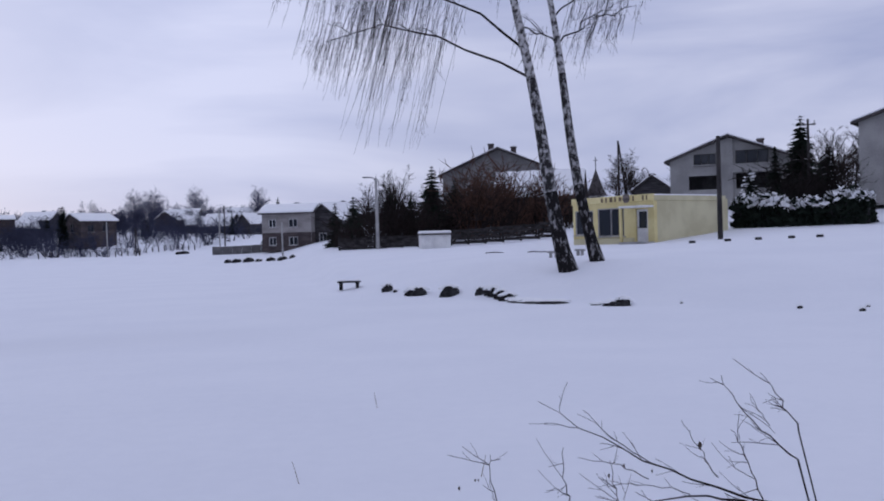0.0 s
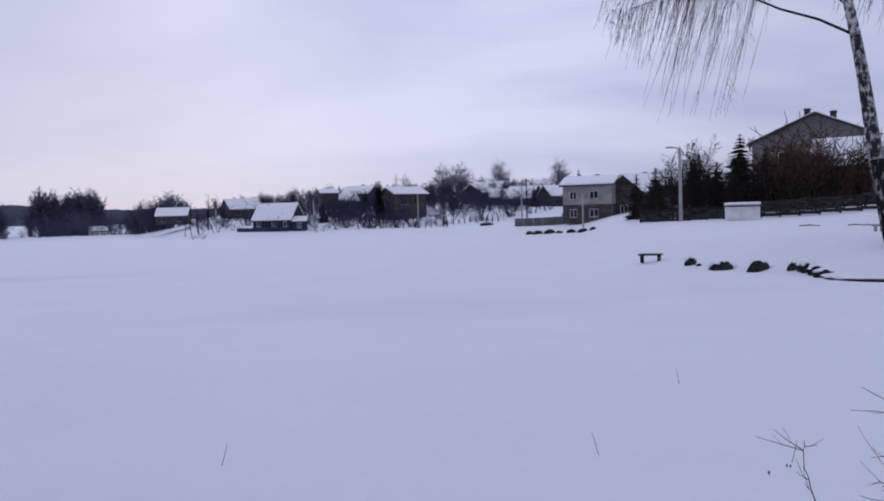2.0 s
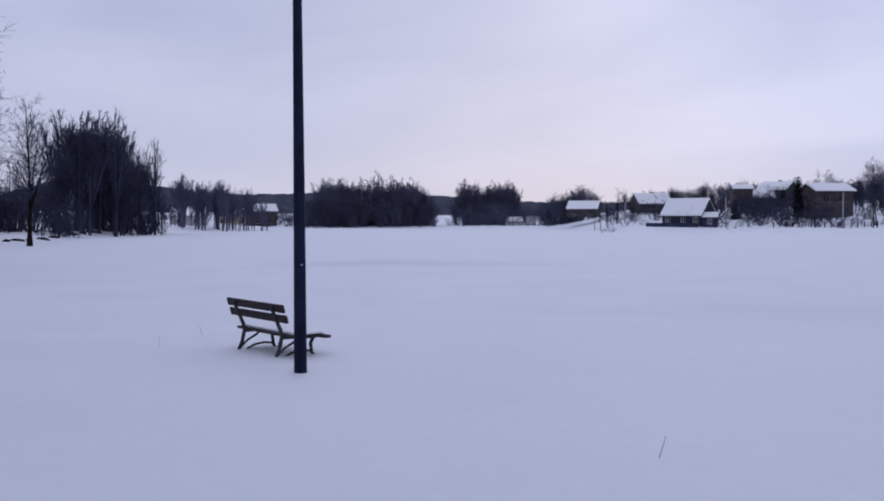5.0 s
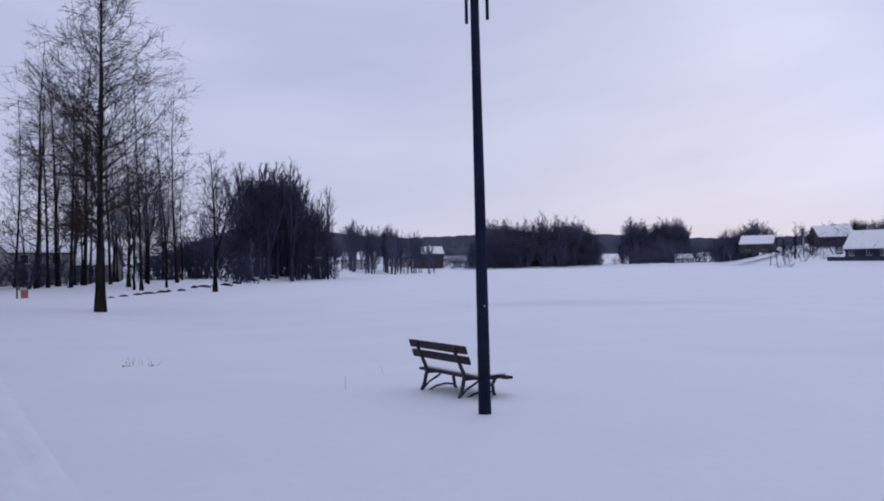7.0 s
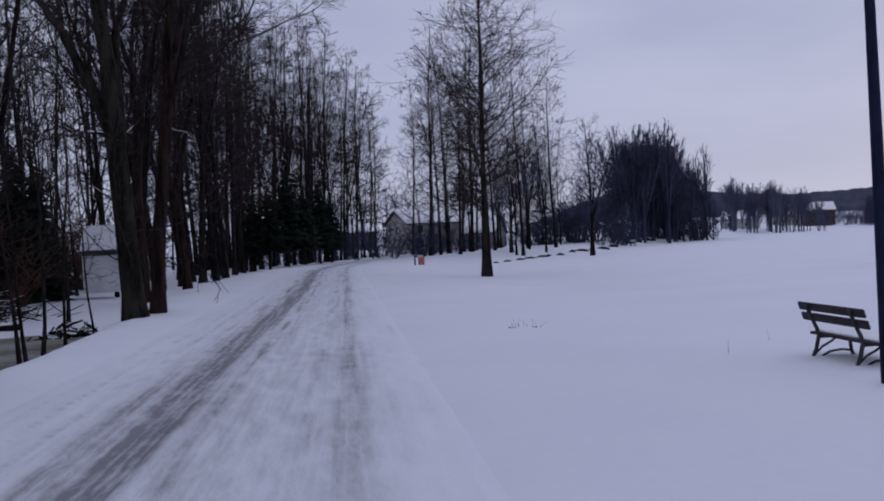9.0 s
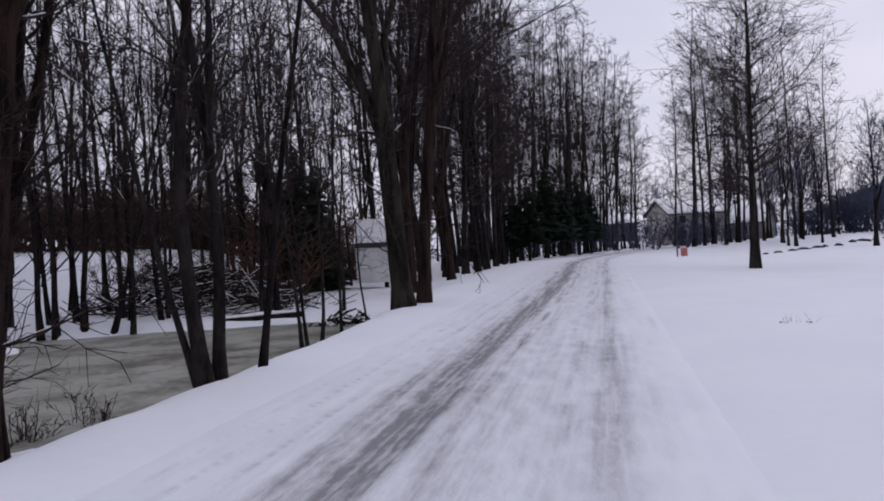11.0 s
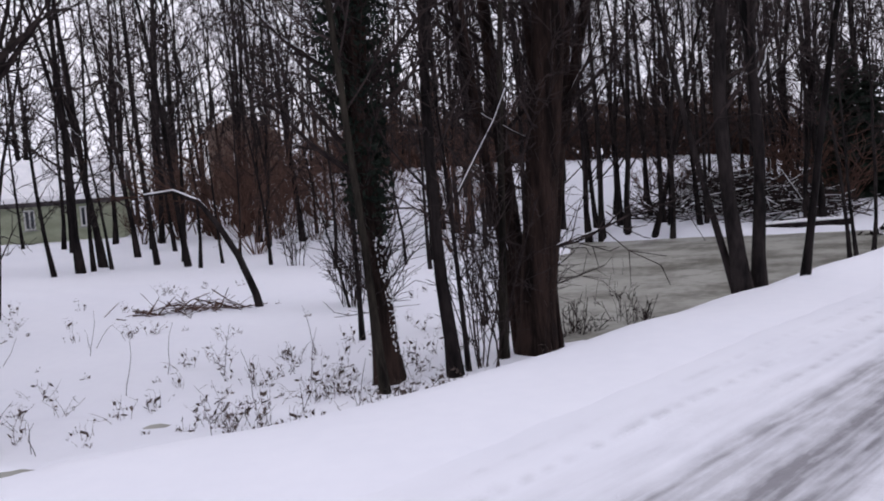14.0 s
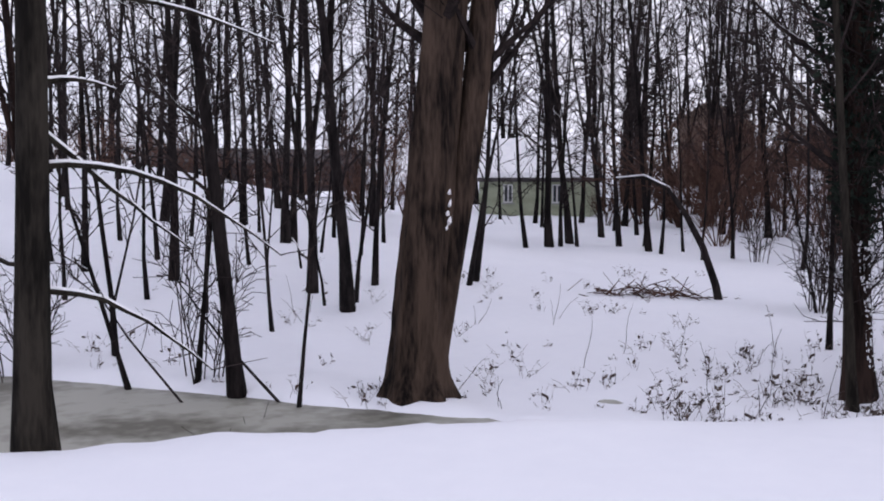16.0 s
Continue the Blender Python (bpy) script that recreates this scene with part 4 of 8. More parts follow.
def double_tree():
    """An old willow with two great stems from one cracked foot."""
    rng = np.random.default_rng(31)
    x, y = rd(3.55, 10.75)
    ob = thing("old_willow", "massive old willow with two thick stems from a cracked reddish-brown foot", "tree", x, y, ground_z(x, y), facing(x, y))
    trunk, crown = Shape(), Shape()
    z = np.concatenate([np.linspace(-0.3, 4.6, 50), (6.0, 9.0, 13.0)])
    main = np.stack([np.interp(z, (0, 0.6, 1.3, 2.2, 3.3, 4.6, 13), (0, 0.03, 0.08, 0.16, 0.24, 0.35, 0.95)), 0 * z, z], 1)
    rs = np.interp(z, (-0.3, 0.0, 0.2, 0.6, 1.5, 4, 13), (0.46, 0.42, 0.375, 0.345, 0.305, 0.265, 0.05))
    n = 40
    vs = []
    for p, r in zip(main, rs):
        for j in range(n):
            t = 2 * math.pi * j / n
            c_, s_ = math.cos(t), math.sin(t)
            k = 1 + 0.07 * math.sin(t * 5 + 0.6 + 0.3 * p[2]) + 0.13 * noise.noise((c_ * 2.6, s_ * 2.6, p[2] * 0.5)) + 0.09 * noise.noise((c_ * 7, s_ * 7, p[2] * 1.1 + 4)) + 0.05 * noise.noise((c_ * 14, s_ * 14, p[2] * 4.0))
            k += 0.34 * max(0.0, 0.32 - p[2]) * (1 + 1.2 * math.sin(t * 6 + 0.6)) + 0.25 * max(0.0, 0.15 - p[2]) * noise.noise((c_ * 5, s_ * 5, 9.0))
            k -= 0.22 * math.exp(-((t - 4.85) / 0.13) ** 2) * ramp(0.25, 0.6, p[2]) * ramp(1.9, 1.3, p[2])
            vs.append((p[0] + r * k * c_, p[1] + r * k * s_, p[2]))
    trunk.add(vs, [(i * n + j, i * n + (j + 1) % n, (i + 1) * n + (j + 1) % n, (i + 1) * n + j) for i in range(len(z) - 1) for j in range(n)])
    second = [(0.16, 0.05, 0.0), (0.24, 0.06, 0.6), (0.38, 0.08, 1.4), (0.58, 0.12, 2.6), (0.7, 0.15, 3.4), (0.82, 0.18, 4.6), (1.15, 0.4, 8), (1.5, 0.6, 12)]
    trunk.tube(second, [0.2, 0.19, 0.175, 0.17, 0.17, 0.17, 0.1, 0.04], 14)
    for pts, rr in ((main[44::3], rs[44::3]), (np.array(second[4:]), [0.19, 0.17, 0.1, 0.04])):
        for k in range(26):
            u = rng.uniform(0, len(pts) - 1.01)
            i = int(u)
            p = pts[i] * (1 - u + i) + pts[i + 1] * (u - i)
            d = side_way(rng, np.array((0, 0, 1.0)), radians(rng.uniform(30, 60)))
            bp, bd, br = limb(rng, crown, p, d, rng.uniform(1.2, 3.0), rr[i] * 0.3, 0.008, 5, 0.1, 0.1, 4)
            for j in range(8):
                i2 = rng.integers(1, 5)
                q = limb(rng, crown, bp[i2], side_way(rng, bd[i2], radians(rng.uniform(25, 55))), rng.uniform(0.4, 1.0), 0.014, 0.005, 3, 0.12, 0.08, 3)
    part("trunk", trunk, M_WILLOW, ob, smooth=True)
    part("crown", crown, M_TWIG, ob)
    for k, (zz, a) in enumerate(((2.02, 0.36), (2.1, 0.4), (2.19, 0.37), (2.3, 0.4), (2.44, 0.39), (3.3, 0.33))):
        part("snow_patch", Shape().tube([(a - 0.02, -0.15, zz - 0.05), (a, -0.19, zz), (a + 0.015, -0.16, zz + 0.06)], [0.008, 0.024 + 0.006 * (k % 3), 0.008], 6), M_CAP, ob)
    return ob


double_tree()


def plastered_snow(tree, z0, z1, r, n, seed, lean=0.0):
    """Wind-blown snow stuck to the side of a trunk that faces the road."""
    rng = np.random.default_rng(seed)
    x, y = tree.location.x, tree.location.y
    toward = math.atan2(-y, -x)
    sh = Shape()
    for k in range(n):
        a, z = toward + rng.normal(0.15, 0.75), rng.uniform(z0, z1)
        s = rng.uniform(0.01, 0.03)
        k = lean * z / math.hypot(x, y)
        sh.box(k * y + r * math.cos(a), -k * x + r * math.sin(a), z, 0.02, s, s * rng.uniform(0.6, 2.2), a, c=0.006)
    return part("snow", sh, M_CAP, tree, "snow blown onto the bark")


tagged(plastered_snow(ROUGH, 0.3, 1.9, 0.168, 300, 5, -0.035), kind="stuff")


def ivy(tree, z0, z1, reach, n, lean, seed):
    """Dark evergreen ivy and dead shoots wrapped round a trunk, ragged at its edges."""
    rng = np.random.default_rng(seed)
    x, y = tree.location.x, tree.location.y
    d = math.hypot(x, y)
    sh = Shape()
    for k in range(n):
        u = rng.uniform(0, 1) ** 0.85
        z = z0 + (z1 - z0) * u
        swell = reach * (0.55 + 0.6 * min(1.0, u * 3)) * (1 + 0.35 * math.sin(z * 3.1 + seed) * math.sin(z * 1.3))
        a, r = rng.uniform(0, 6.28), swell * rng.uniform(0.25, 1.0) ** 0.6
        c = np.array((lean * z * y / d + r * math.cos(a), -lean * z * x / d + r * math.sin(a), z - 0.3 * r))
        q, e = rng.normal(0, 0.026, 3), rng.normal(0, 0.026, 3)
        sh.add([tuple(c + q), tuple(c + e), tuple(c - q), tuple(c - e * 0.8)], [(0, 1, 2, 3)])
    return tagged(part("ivy", sh, M_NEEDLE, tree, "dark green ivy round the trunk"), kind="stuff")


ivy(ROUGH, 1.9, 7.5, 0.42, 5200, -0.035, 4)

# the trees of the wood: compass angle, distance, sideways lean, which of the pool
def put_leaning(pool, rows_):
    for az, d, lean, k in rows_:
        x, y = near(az, d)
        lx, ly = lean * y / d, -lean * x / d
        pool.put(x, y, tip=(-ly, lx), which=k)


put_leaning(ALDERS, ((160.1, 26.3, 0.0, 3), (159.6, 26.8, 0.02, 1), (156.55, 17.6, -0.05, 3), (158.65, 19.2, 0.0, 1), (166.7, 20.4, -0.015, 1), (144.1, 29.5, -0.04, 3), (143.4, 29.7, 0.0, 2), (145.5, 29.0, -0.1, 2),
                     (140.95, 34.8, -0.08, 1), (139.9, 30.9, -0.03, 0), (138.4, 31.5, 0.02, 4), (131.4, 37.5, -0.04, 3), (148.7, 21.0, 0.09, 2), (154.8, 20.2, 0.08, 2), (171.5, 22.0, 0.03, 4)))
put_leaning(ALDERS, ((114.1, 36.0, -0.02, 3), (113.3, 35.9, 0.02, 3), (113.6, 37.5, -0.03, 1), (111.8, 35.8, 0.04, 3), (112.2, 38.0, 0.0, 3), (110.2, 35.6, 0.25, 1), (109.2, 35.4, 0.06, 5), (107.6, 37.0, -0.02, 1),
                     (106.0, 38.5, 0.03, 3), (115.6, 37.5, 0.03, 1), (104.2, 37.5, 0.0, 0), (100.9, 36.5, -0.04, 3)))
put_leaning(SAPLINGS, ((149.1, 20.5, 0.11, 1), (156.0, 18.4, 0.1, 3), (157.9, 17.9, -0.05, 2), (161.3, 20.5, 0.0, 2), (142.4, 29.8, -0.04, 1), (137.5, 28.5, 0.04, 1), (136.2, 30.0, -0.06, 3), (135.1, 27.5, 0.05, 0), (133.4, 29.0, -0.02, 1),
                       (97.2, 29.0, -0.03, 1), (99.2, 20.5, 0.0, 0), (95.6, 30.5, -0.05, 0), (128.9, 19.0, -0.15, 2), (129.6, 26.5, 0.05, 1), (125.3, 27.0, -0.06, 3), (123.8, 25.5, 0.03, 1)))
put_leaning(SAPLINGS, ((164.9, 17.5, 0.06, 0), (168.2, 18.8, -0.04, 3), (170.4, 16.2, 0.08, 2), (167.5, 23.0, -0.02, 1), (163.9, 24.5, 0.04, 3), (162.3, 22.4, -0.05, 0), (165.6, 27.0, 0.03, 1), (161.6, 28.5, -0.03, 3),
                       (158.0, 25.0, 0.06, 0), (157.2, 28.0, -0.04, 1), (155.6, 24.6, 0.05, 3), (154.2, 27.5, -0.06, 1), (169.5, 26.0, 0.0, 1), (172.6, 19.0, 0.05, 0), (173.4, 24.0, -0.03, 3), (159.2, 22.0, -0.08, 2)))
for s, l, k in ((33.5, 16.5, 0), (34.3, 13.0, 5), (35.0, 10.0, 2), (36.0, 15.5, 3), (33.8, 18.5, 3), (35.5, 20.0, 1), (28.5, 24.8, 3), (25.0, 26.5, 3), (22.0, 28.6, 1), (27.0, 28.5, 1), (31.5, 25.5, 3), (23.4, 31.0, 3), (19.5, 31.0, 4)):
    x, y = rd(s, l)
    ALDERS.put(x, y, tip=(RNG.normal(0, 0.03), RNG.normal(0, 0.03)), which=k)
for s, l, k in ((21.5, 7.2, 1), (23.6, 7.4, 1), (-2.5, 11.0, 1), (0.2, 14.2, 3), (-2.0, 20.0, 1), (-3.4, 17.6, 3), (-1.8, 15.0, 2), (-4.2, 22.0, 0), (-2.8, 24.8, 3), (-0.9, 23.4, 0)):
    x, y = rd(s, l)
    SAPLINGS.put(x, y, tip=(RNG.normal(0, 0.06), RNG.normal(0, 0.06)), which=k)
spots = [(s, l) for s, l in ((1.7, 23.2), (6.0, 31.7), (12.9, 25.8))]
tries = 0
while len(spots) < 140 and tries < 6000:
    tries += 1
    s, l = RNG.uniform(-24, 50), RNG.uniform(17, 58)
    if pond(s, l) > 0 or min((s - a) ** 2 + (l - b) ** 2 for a, b in spots) < 3.2:
        continue
    x, y = rd(s, l)
    if math.hypot(x, y) < 30 and 118 < math.degrees(math.atan2(-x, y)) % 360 < 174:
        continue
    if 47 < math.hypot(x, y) < 56 and 139 < math.degrees(math.atan2(-x, y)) % 360 < 150:
        continue
    spots.append((s, l))
    if math.hypot(x, y) > 27 and RNG.uniform() < 0.8:
        FARALDERS.put(x, y, tip=(RNG.normal(0, 0.035), RNG.normal(0, 0.035)))
    elif RNG.uniform() < 0.75:
        ALDERS.put(x, y, tip=(RNG.normal(0, 0.035), RNG.normal(0, 0.035)))
    else:
        SAPLINGS.put(x, y, tip=(RNG.normal(0, 0.05), RNG.normal(0, 0.05)))
for k in range(17):
    x, y = near(RNG.uniform(119, 140.3) if k % 5 else RNG.uniform(150, 156), RNG.uniform(29, 46))
    THICKET.put(x, y)
LOWBUSH = Pool([(lambda i=i: shrub_thing("low_bush", "low dark twiggy bush at the pond's edge", 180 + i, 0.9, 9, M_TWIG, "bushes at the pond", 0.9, 0.009)) for i in range(2)])
for s, l in ((12.6, 8.7), (14.0, 8.4)):
    LOWBUSH.put(*rd(s, l))
for s, l in ((13.1, 14.4), (12.9, 14.1), (9.7, 8.2), (1.2, 12.4), (-1.0, 13.8), (11.9, 9.4), (12.6, 10.3), (17.8, 22.0)):
    x, y = rd(s, l)
    SHOOTS.put(x, y)

for k in range(22):
    FARALDERS.put(*near(RNG.uniform(92.5, 107), RNG.uniform(48, 66)))
for az, d in ((95.2, 55), (96.4, 49), (97.5, 52), (98.6, 50), (99.4, 54), (100.4, 49), (101.3, 53)):
    FARALDERS.put(*near(az, d), tip=(0.03 * math.sin(az * 9), 0.0))
for k in range(4):
    FARALDERS.put(*near(RNG.uniform(109, 136), RNG.uniform(38, 58)))
for k in range(3):
    FARALDERS.put(*near(RNG.uniform(120, 138.5), RNG.uniform(27, 44)), tip=(RNG.normal(0, 0.04), RNG.normal(0, 0.04)))

# the row along the road, up to its bend
for s, l, k in ((40, 8.4, 0), (44, 8.6, 2), (50, 8.2, 2), (54.5, 9.2, 1)):
    x, y = rd(s, l)
    OLD.put(x, y, which=k)
for s, l, k in ((58, 8.6, 0), (62, 9.8, 2), (64, 8.0, 0), (67, 11.5, 1), (69, 8.6, 2), (73, 9.5, 0), (76, 8.0, 2), (79, 10.5, 1), (83, 8.6, 2), (87, 9.5, 1), (60, 14, 1), (70, 15, 1), (92, 11, 1), (98, 9, 1), (104, 6, 1), (109, 4, 1), (53, 13, 1), (47, 15, 2), (60, 8.0, 2), (66, 9.0, 0), (71, 8.2, 1), (75, 11.5, 0), (78, 8.4, 2), (81, 9.2, 0), (85, 11, 2), (63, 12, 0), (88, 12.5, 0), (95, 10, 2), (68, 14, 2)):
    x, y = rd(s, l)
    TALL.put(x, y, which=k)
for s, l in ((41, 7.8), (45, 9.6), (51, 8.6), (66, 13), (71, 11), (75, 14), (81, 11), (85, 9.5), (90, 8.5), (93, 6), (95, 8), (99, 6), (101, 3.0), (104, 4), (106, 1), (109, 2), (111, -2), (113, 0), (116, -3), (118, -6), (121, -5), (80, 17), (90, 15), (100, 12), (108, 10), (57, 17), (63, 18), (44, 18), (48, 20)):
    x, y = rd(s, l + 1.0)
    FARALDERS.put(x, y, tip=(RNG.normal(0, 0.03), RNG.normal(0, 0.03)))
for az, d, k in ((84.5, 92, 0), (83.6, 100, 1), (83.0, 106, 0), (82.2, 104, 1), (81.6, 110, 0), (81.0, 114, 1), (80.3, 118, 0), (79.8, 121, 2), (79.2, 124, 2), (82.8, 112, 2), (85.2, 96, 1), (86.0, 88, 0), (80.8, 124, 0), (84.0, 86, 2), (85.0, 104, 1), (82.0, 98, 2), (83.2, 92, 1), (86.6, 80, 2), (81.3, 104, 2), (84.6, 112, 0), (79.5, 118, 2)):
    TALL.put(*near(az, d), which=k)
# trees on the lake's near shore
for az, d, k in ((70.6, 74, 1), (69.8, 82, 3), (68.8, 78, 5), (67.9, 92, 0), (71.5, 92, 3), (73.4, 84, 1), (74.6, 96, 5), (75.6, 88, 0), (76.4, 104, 1), (69.0, 98, 1)):
    x, y = near(az, d * 1.24)
    FARALDERS.put(x, y, which=k % 4)

for az, d in ((73.3, 100), (75.8, 98), (74.7, 108), (72.4, 104)):
    TALL.put(*near(az, d), which=int(d) % 2)
for az, d in ((70.2, 76), (74.0, 78), (71.9, 84), (75.2, 82), (76.9, 92), (73.0, 96), (68.2, 88)):
    TALL.put(*near(az, d * 1.2), which=2)

lone = tree_thing("alder_tree", "tall leafless alder with a conical crown alone on the snowfield", bare_tree(131, 17.2, 0.19, bare=0.2, belly=0.3, count=110, spread=0.36, angle=66, lift=0.035, twigs=(9, 4), wander=0.01, cone=0.72, sides=10, twig_r=0.008), M_BARK, M_TWIG)
stand(lone, *near(72.55, 50.0), first=True)
twin = tree_thing("alder_tree", "slimmer alder stem close beside the lone alder", bare_tree(133, 16.4, 0.14, bare=0.3, count=40, spread=0.2, angle=70, lift=0.03, twigs=(8, 4), wander=0.012, cone=0.7, sides=8, twig_r=0.008), M_BARK, M_TWIG)
stand(twin, *near(72.3, 50.15), first=True)
# The crown's bluish colour holds the haze; the trunk keeps plain dark bark.
SHORE = tree_thing("round_tree", "leafless tree with a rounded crown on the lake shore", bare_tree(132, 11.6, 0.2, bare=0.25, count=42, spread=0.27, angle=44, lift=0.07, twigs=(6, 3), fork=2, cone=0.55, twig_r=0.011), M_BARK, M_FARWOOD_HAZED, "shore trees")
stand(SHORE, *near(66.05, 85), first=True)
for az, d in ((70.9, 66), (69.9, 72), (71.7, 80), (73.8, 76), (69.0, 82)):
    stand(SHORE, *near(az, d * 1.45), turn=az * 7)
# Bark and crown both take colours with haze mixed in, paler in the crown.
ROUND = tree_thing("round_tree", "leafless tree with a round soft crown between village houses", bare_tree(141, 8.8, 0.2, bare=0.2, count=46, spread=0.44, angle=50, lift=0.05, twigs=(6, 3), fork=2, cone=0.5, twig_r=0.013, belly=0.2), M_FARWOOD_HAZED, M_HAZEWOOD, "round village trees")
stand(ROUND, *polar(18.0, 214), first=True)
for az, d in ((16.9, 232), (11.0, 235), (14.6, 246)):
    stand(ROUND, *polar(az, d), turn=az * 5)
ORCHARD = tree_thing("garden_tree", "low leafless garden tree with a round dense crown", bare_tree(142, 5.2, 0.1, bare=0.22, count=30, spread=0.4, angle=46, lift=0.05, twigs=(5, 3), fork=1, cone=0.35, twig_r=0.011), M_BARK, M_TWIG, "garden trees")
stand(ORCHARD, *polar(-11.1, 97), first=True)
for az, d in ((2.4, 90), (-1.6, 88), (-3.4, 90), (4.4, 92), (-2.6, 84), (-10.7, 96), (-11.5, 98), (-22.8, 80), (-23.8, 82), (-22.2, 85), (-24.8, 80)):
    stand(ORCHARD, *polar(az, d), turn=az * 5)


# ---- far woods ----
def light_tree(seed, bare, spread, angle, forks, branches, twigs, twig_r, droop=0.0):
    """A ten-metre leafless tree of few faces: trunk, forked leaders, straight branches and twigs, in one shape."""
    rng = np.random.default_rng(seed)
    sh = Shape()
    pts, ds, rs = limb(rng, sh, (0, 0, -0.4), (0, 0, 1), 10.0, 0.18, 0.03, 5, 0.035, 0.05, 4)
    stems = [(pts, ds, rs, bare)]
    for k in range(forks):
        i = 1 + k % 2
        stems.append((*limb(rng, sh, pts[i], side_way(rng, ds[i], radians(rng.uniform(10, angle * 0.8))), 9.4 - 2.0 * i + rng.uniform(-1.2, 0.2), 0.1, 0.025, 4, 0.06, 0.05, 3), 0.25))
    for sp, sd, sr, low in stems:
        m = len(sp) - 1
        for k in range(branches):
            u = (low + (0.98 - low) * (k + rng.uniform(0, 1)) / branches) * m
            i = min(m - 1, int(u))
            p = sp[i] + (sp[i + 1] - sp[i]) * (u - i)
            reach = spread * 10 * (1.05 - 0.55 * u / m) * rng.uniform(0.5, 1.1)
            bp, bd, br = limb(rng, sh, p, side_way(rng, sd[i], radians(angle * rng.uniform(0.7, 1.4))), reach, 0.05, twig_r, 2, 0.1, 0.06 - droop, 3)
            for j in range(twigs):
                q = bp[1 + j % 2] if j % 3 else bp[1] * 0.5 + bp[2] * 0.5
                limb(rng, sh, q, side_way(rng, bd[1 + j % 2], radians(rng.uniform(20, 55))), reach * rng.uniform(0.3, 0.65), twig_r, twig_r * 0.6, 1, 0.1, 0.04 - droop, 3)
    return [sh]


def unit_trees(kind):
    """Four leafless trees ten metres high (or bushes), as arrays, to be joined into distant groves."""
    out = []
    for i in range(4):
        if kind == "bush":
            one = Shape()
            rng = np.random.default_rng(700 + i)
            for k in range(7):
                a, t = rng.uniform(0, 6.28), rng.uniform(0.1, 0.75)
                pts, ds, rs = limb(rng, one, (0.8 * math.cos(a), 0.8 * math.sin(a), -0.5), (math.cos(a) * t, math.sin(a) * t, 1), 10 * rng.uniform(0.55, 1.05), 0.14, 0.04, 2, 0.12, 0.02, 3)
                for j in range(6):
                    n = rng.integers(0, 2)
                    q = limb(rng, one, pts[n + 1], side_way(rng, ds[n + 1], radians(rng.uniform(25, 65))), rng.uniform(1.4, 3.6), 0.09, 0.035, 1, 0.1, 0.05, 3)
                    limb(rng, one, q[0][1], side_way(rng, q[1][1], radians(40)), rng.uniform(0.8, 2.0), 0.06, 0.025, 1, 0.1, 0.05, 3)
            shapes = [one]
        else:
            tall = kind == "slim"
            fine = kind in ("fine", "soft")
            if kind == "broom":
                shapes = light_tree(790 + i, 0.35, 0.2, 34, 5, 9, 6, 0.032)
            elif kind == "fan":
                shapes = light_tree(780 + i, 0.32, 0.2, 26, 5, 10, 7, 0.017)
            elif kind == "dome":
                shapes = light_tree(760 + i, 0.22, 0.3, 46, 4, 9, 7, 0.03)
            elif fine:
                shapes = bare_tree(740 + i, 10, 0.16, bare=0.14, count=10, spread=0.24 if kind == "fine" else 0.34, angle=42, lift=0.07, twigs=(5, 2), wander=0.05, fork=2, cone=0.45, sides=4, twig_r=0.017)
            else:
                shapes = bare_tree(720 + i, 10, 0.17, bare=0.2 if tall else 0.16, count=12 if tall else 8, spread=0.22 if tall else 0.35, angle=42 if tall else 52, lift=0.09, twigs=(3, 2), wander=0.04, fork=1 if tall else 2, cone=0.3, sides=4, twig_r=0.023)
        vs = np.concatenate([np.array(q.v) for q in shapes if q.v])
        fs, o = [], 0
        for q in shapes:
            fs.append(np.array(q.f) + o)
            o += len(q.v)
        out.append((vs, np.concatenate(fs)))
    return out


UNITS = {}


def grove(name, label, spots_, mat, seed, kind="round", wide=1.0):
    """Distant leafless trees or bushes, joined into one mass."""
    if kind not in UNITS:
        UNITS[kind] = unit_trees(kind)
    rng = np.random.default_rng(seed)
    vs, fs, o = [], [], 0
    for x, y, h in spots_:
        v, f = UNITS[kind][rng.integers(0, 4)]
        a, k = rng.uniform(0, 6.28), h / 10
        w = k * wide * rng.uniform(0.85, 1.2)
        ca, sa = math.cos(a), math.sin(a)
        vs.append(np.stack([x + w * (v[:, 0] * ca - v[:, 1] * sa), y + w * (v[:, 0] * sa + v[:, 1] * ca), ground_z(x, y) + k * v[:, 2]], 1))
        fs.append(f + o)
        o += len(v)
    vs, fs = np.concatenate(vs), np.concatenate(fs)
    me = bpy.data.meshes.new(name)
    me.vertices.add(len(vs))
    me.vertices.foreach_set("co", vs.astype(np.float32).ravel())
    me.loops.add(fs.size)
    me.loops.foreach_set("vertex_index", fs.astype(np.int32).ravel())
    me.polygons.add(len(fs))
    me.polygons.foreach_set("loop_start", np.arange(0, fs.size, 4, dtype=np.int32))
    me.update(calc_edges=True)
    me.materials.append(mat)
    return tagged(new(name, me), label, "trees", kind="stuff")


def scatter(a0, a1, d0, d1, h0, h1, n, seed, place=polar):
    rng = np.random.default_rng(seed)
    out = []
    for k in range(n):
        a, d = rng.uniform(a0, a1), rng.uniform(d0, d1)
        swell = 0.91 + 0.07 * math.sin(a * 2.6 + 1) + 0.05 * math.sin(a * 6.1 + 1)
        e = min(1.0, (a - a0) / (a1 - a0) * 4 + 0.4, (a1 - a) / (a1 - a0) * 4 + 0.4)
        out.append((*place(a, d), rng.uniform(h0, h1) * e * (swell if d > 150 else 1)))
    return out


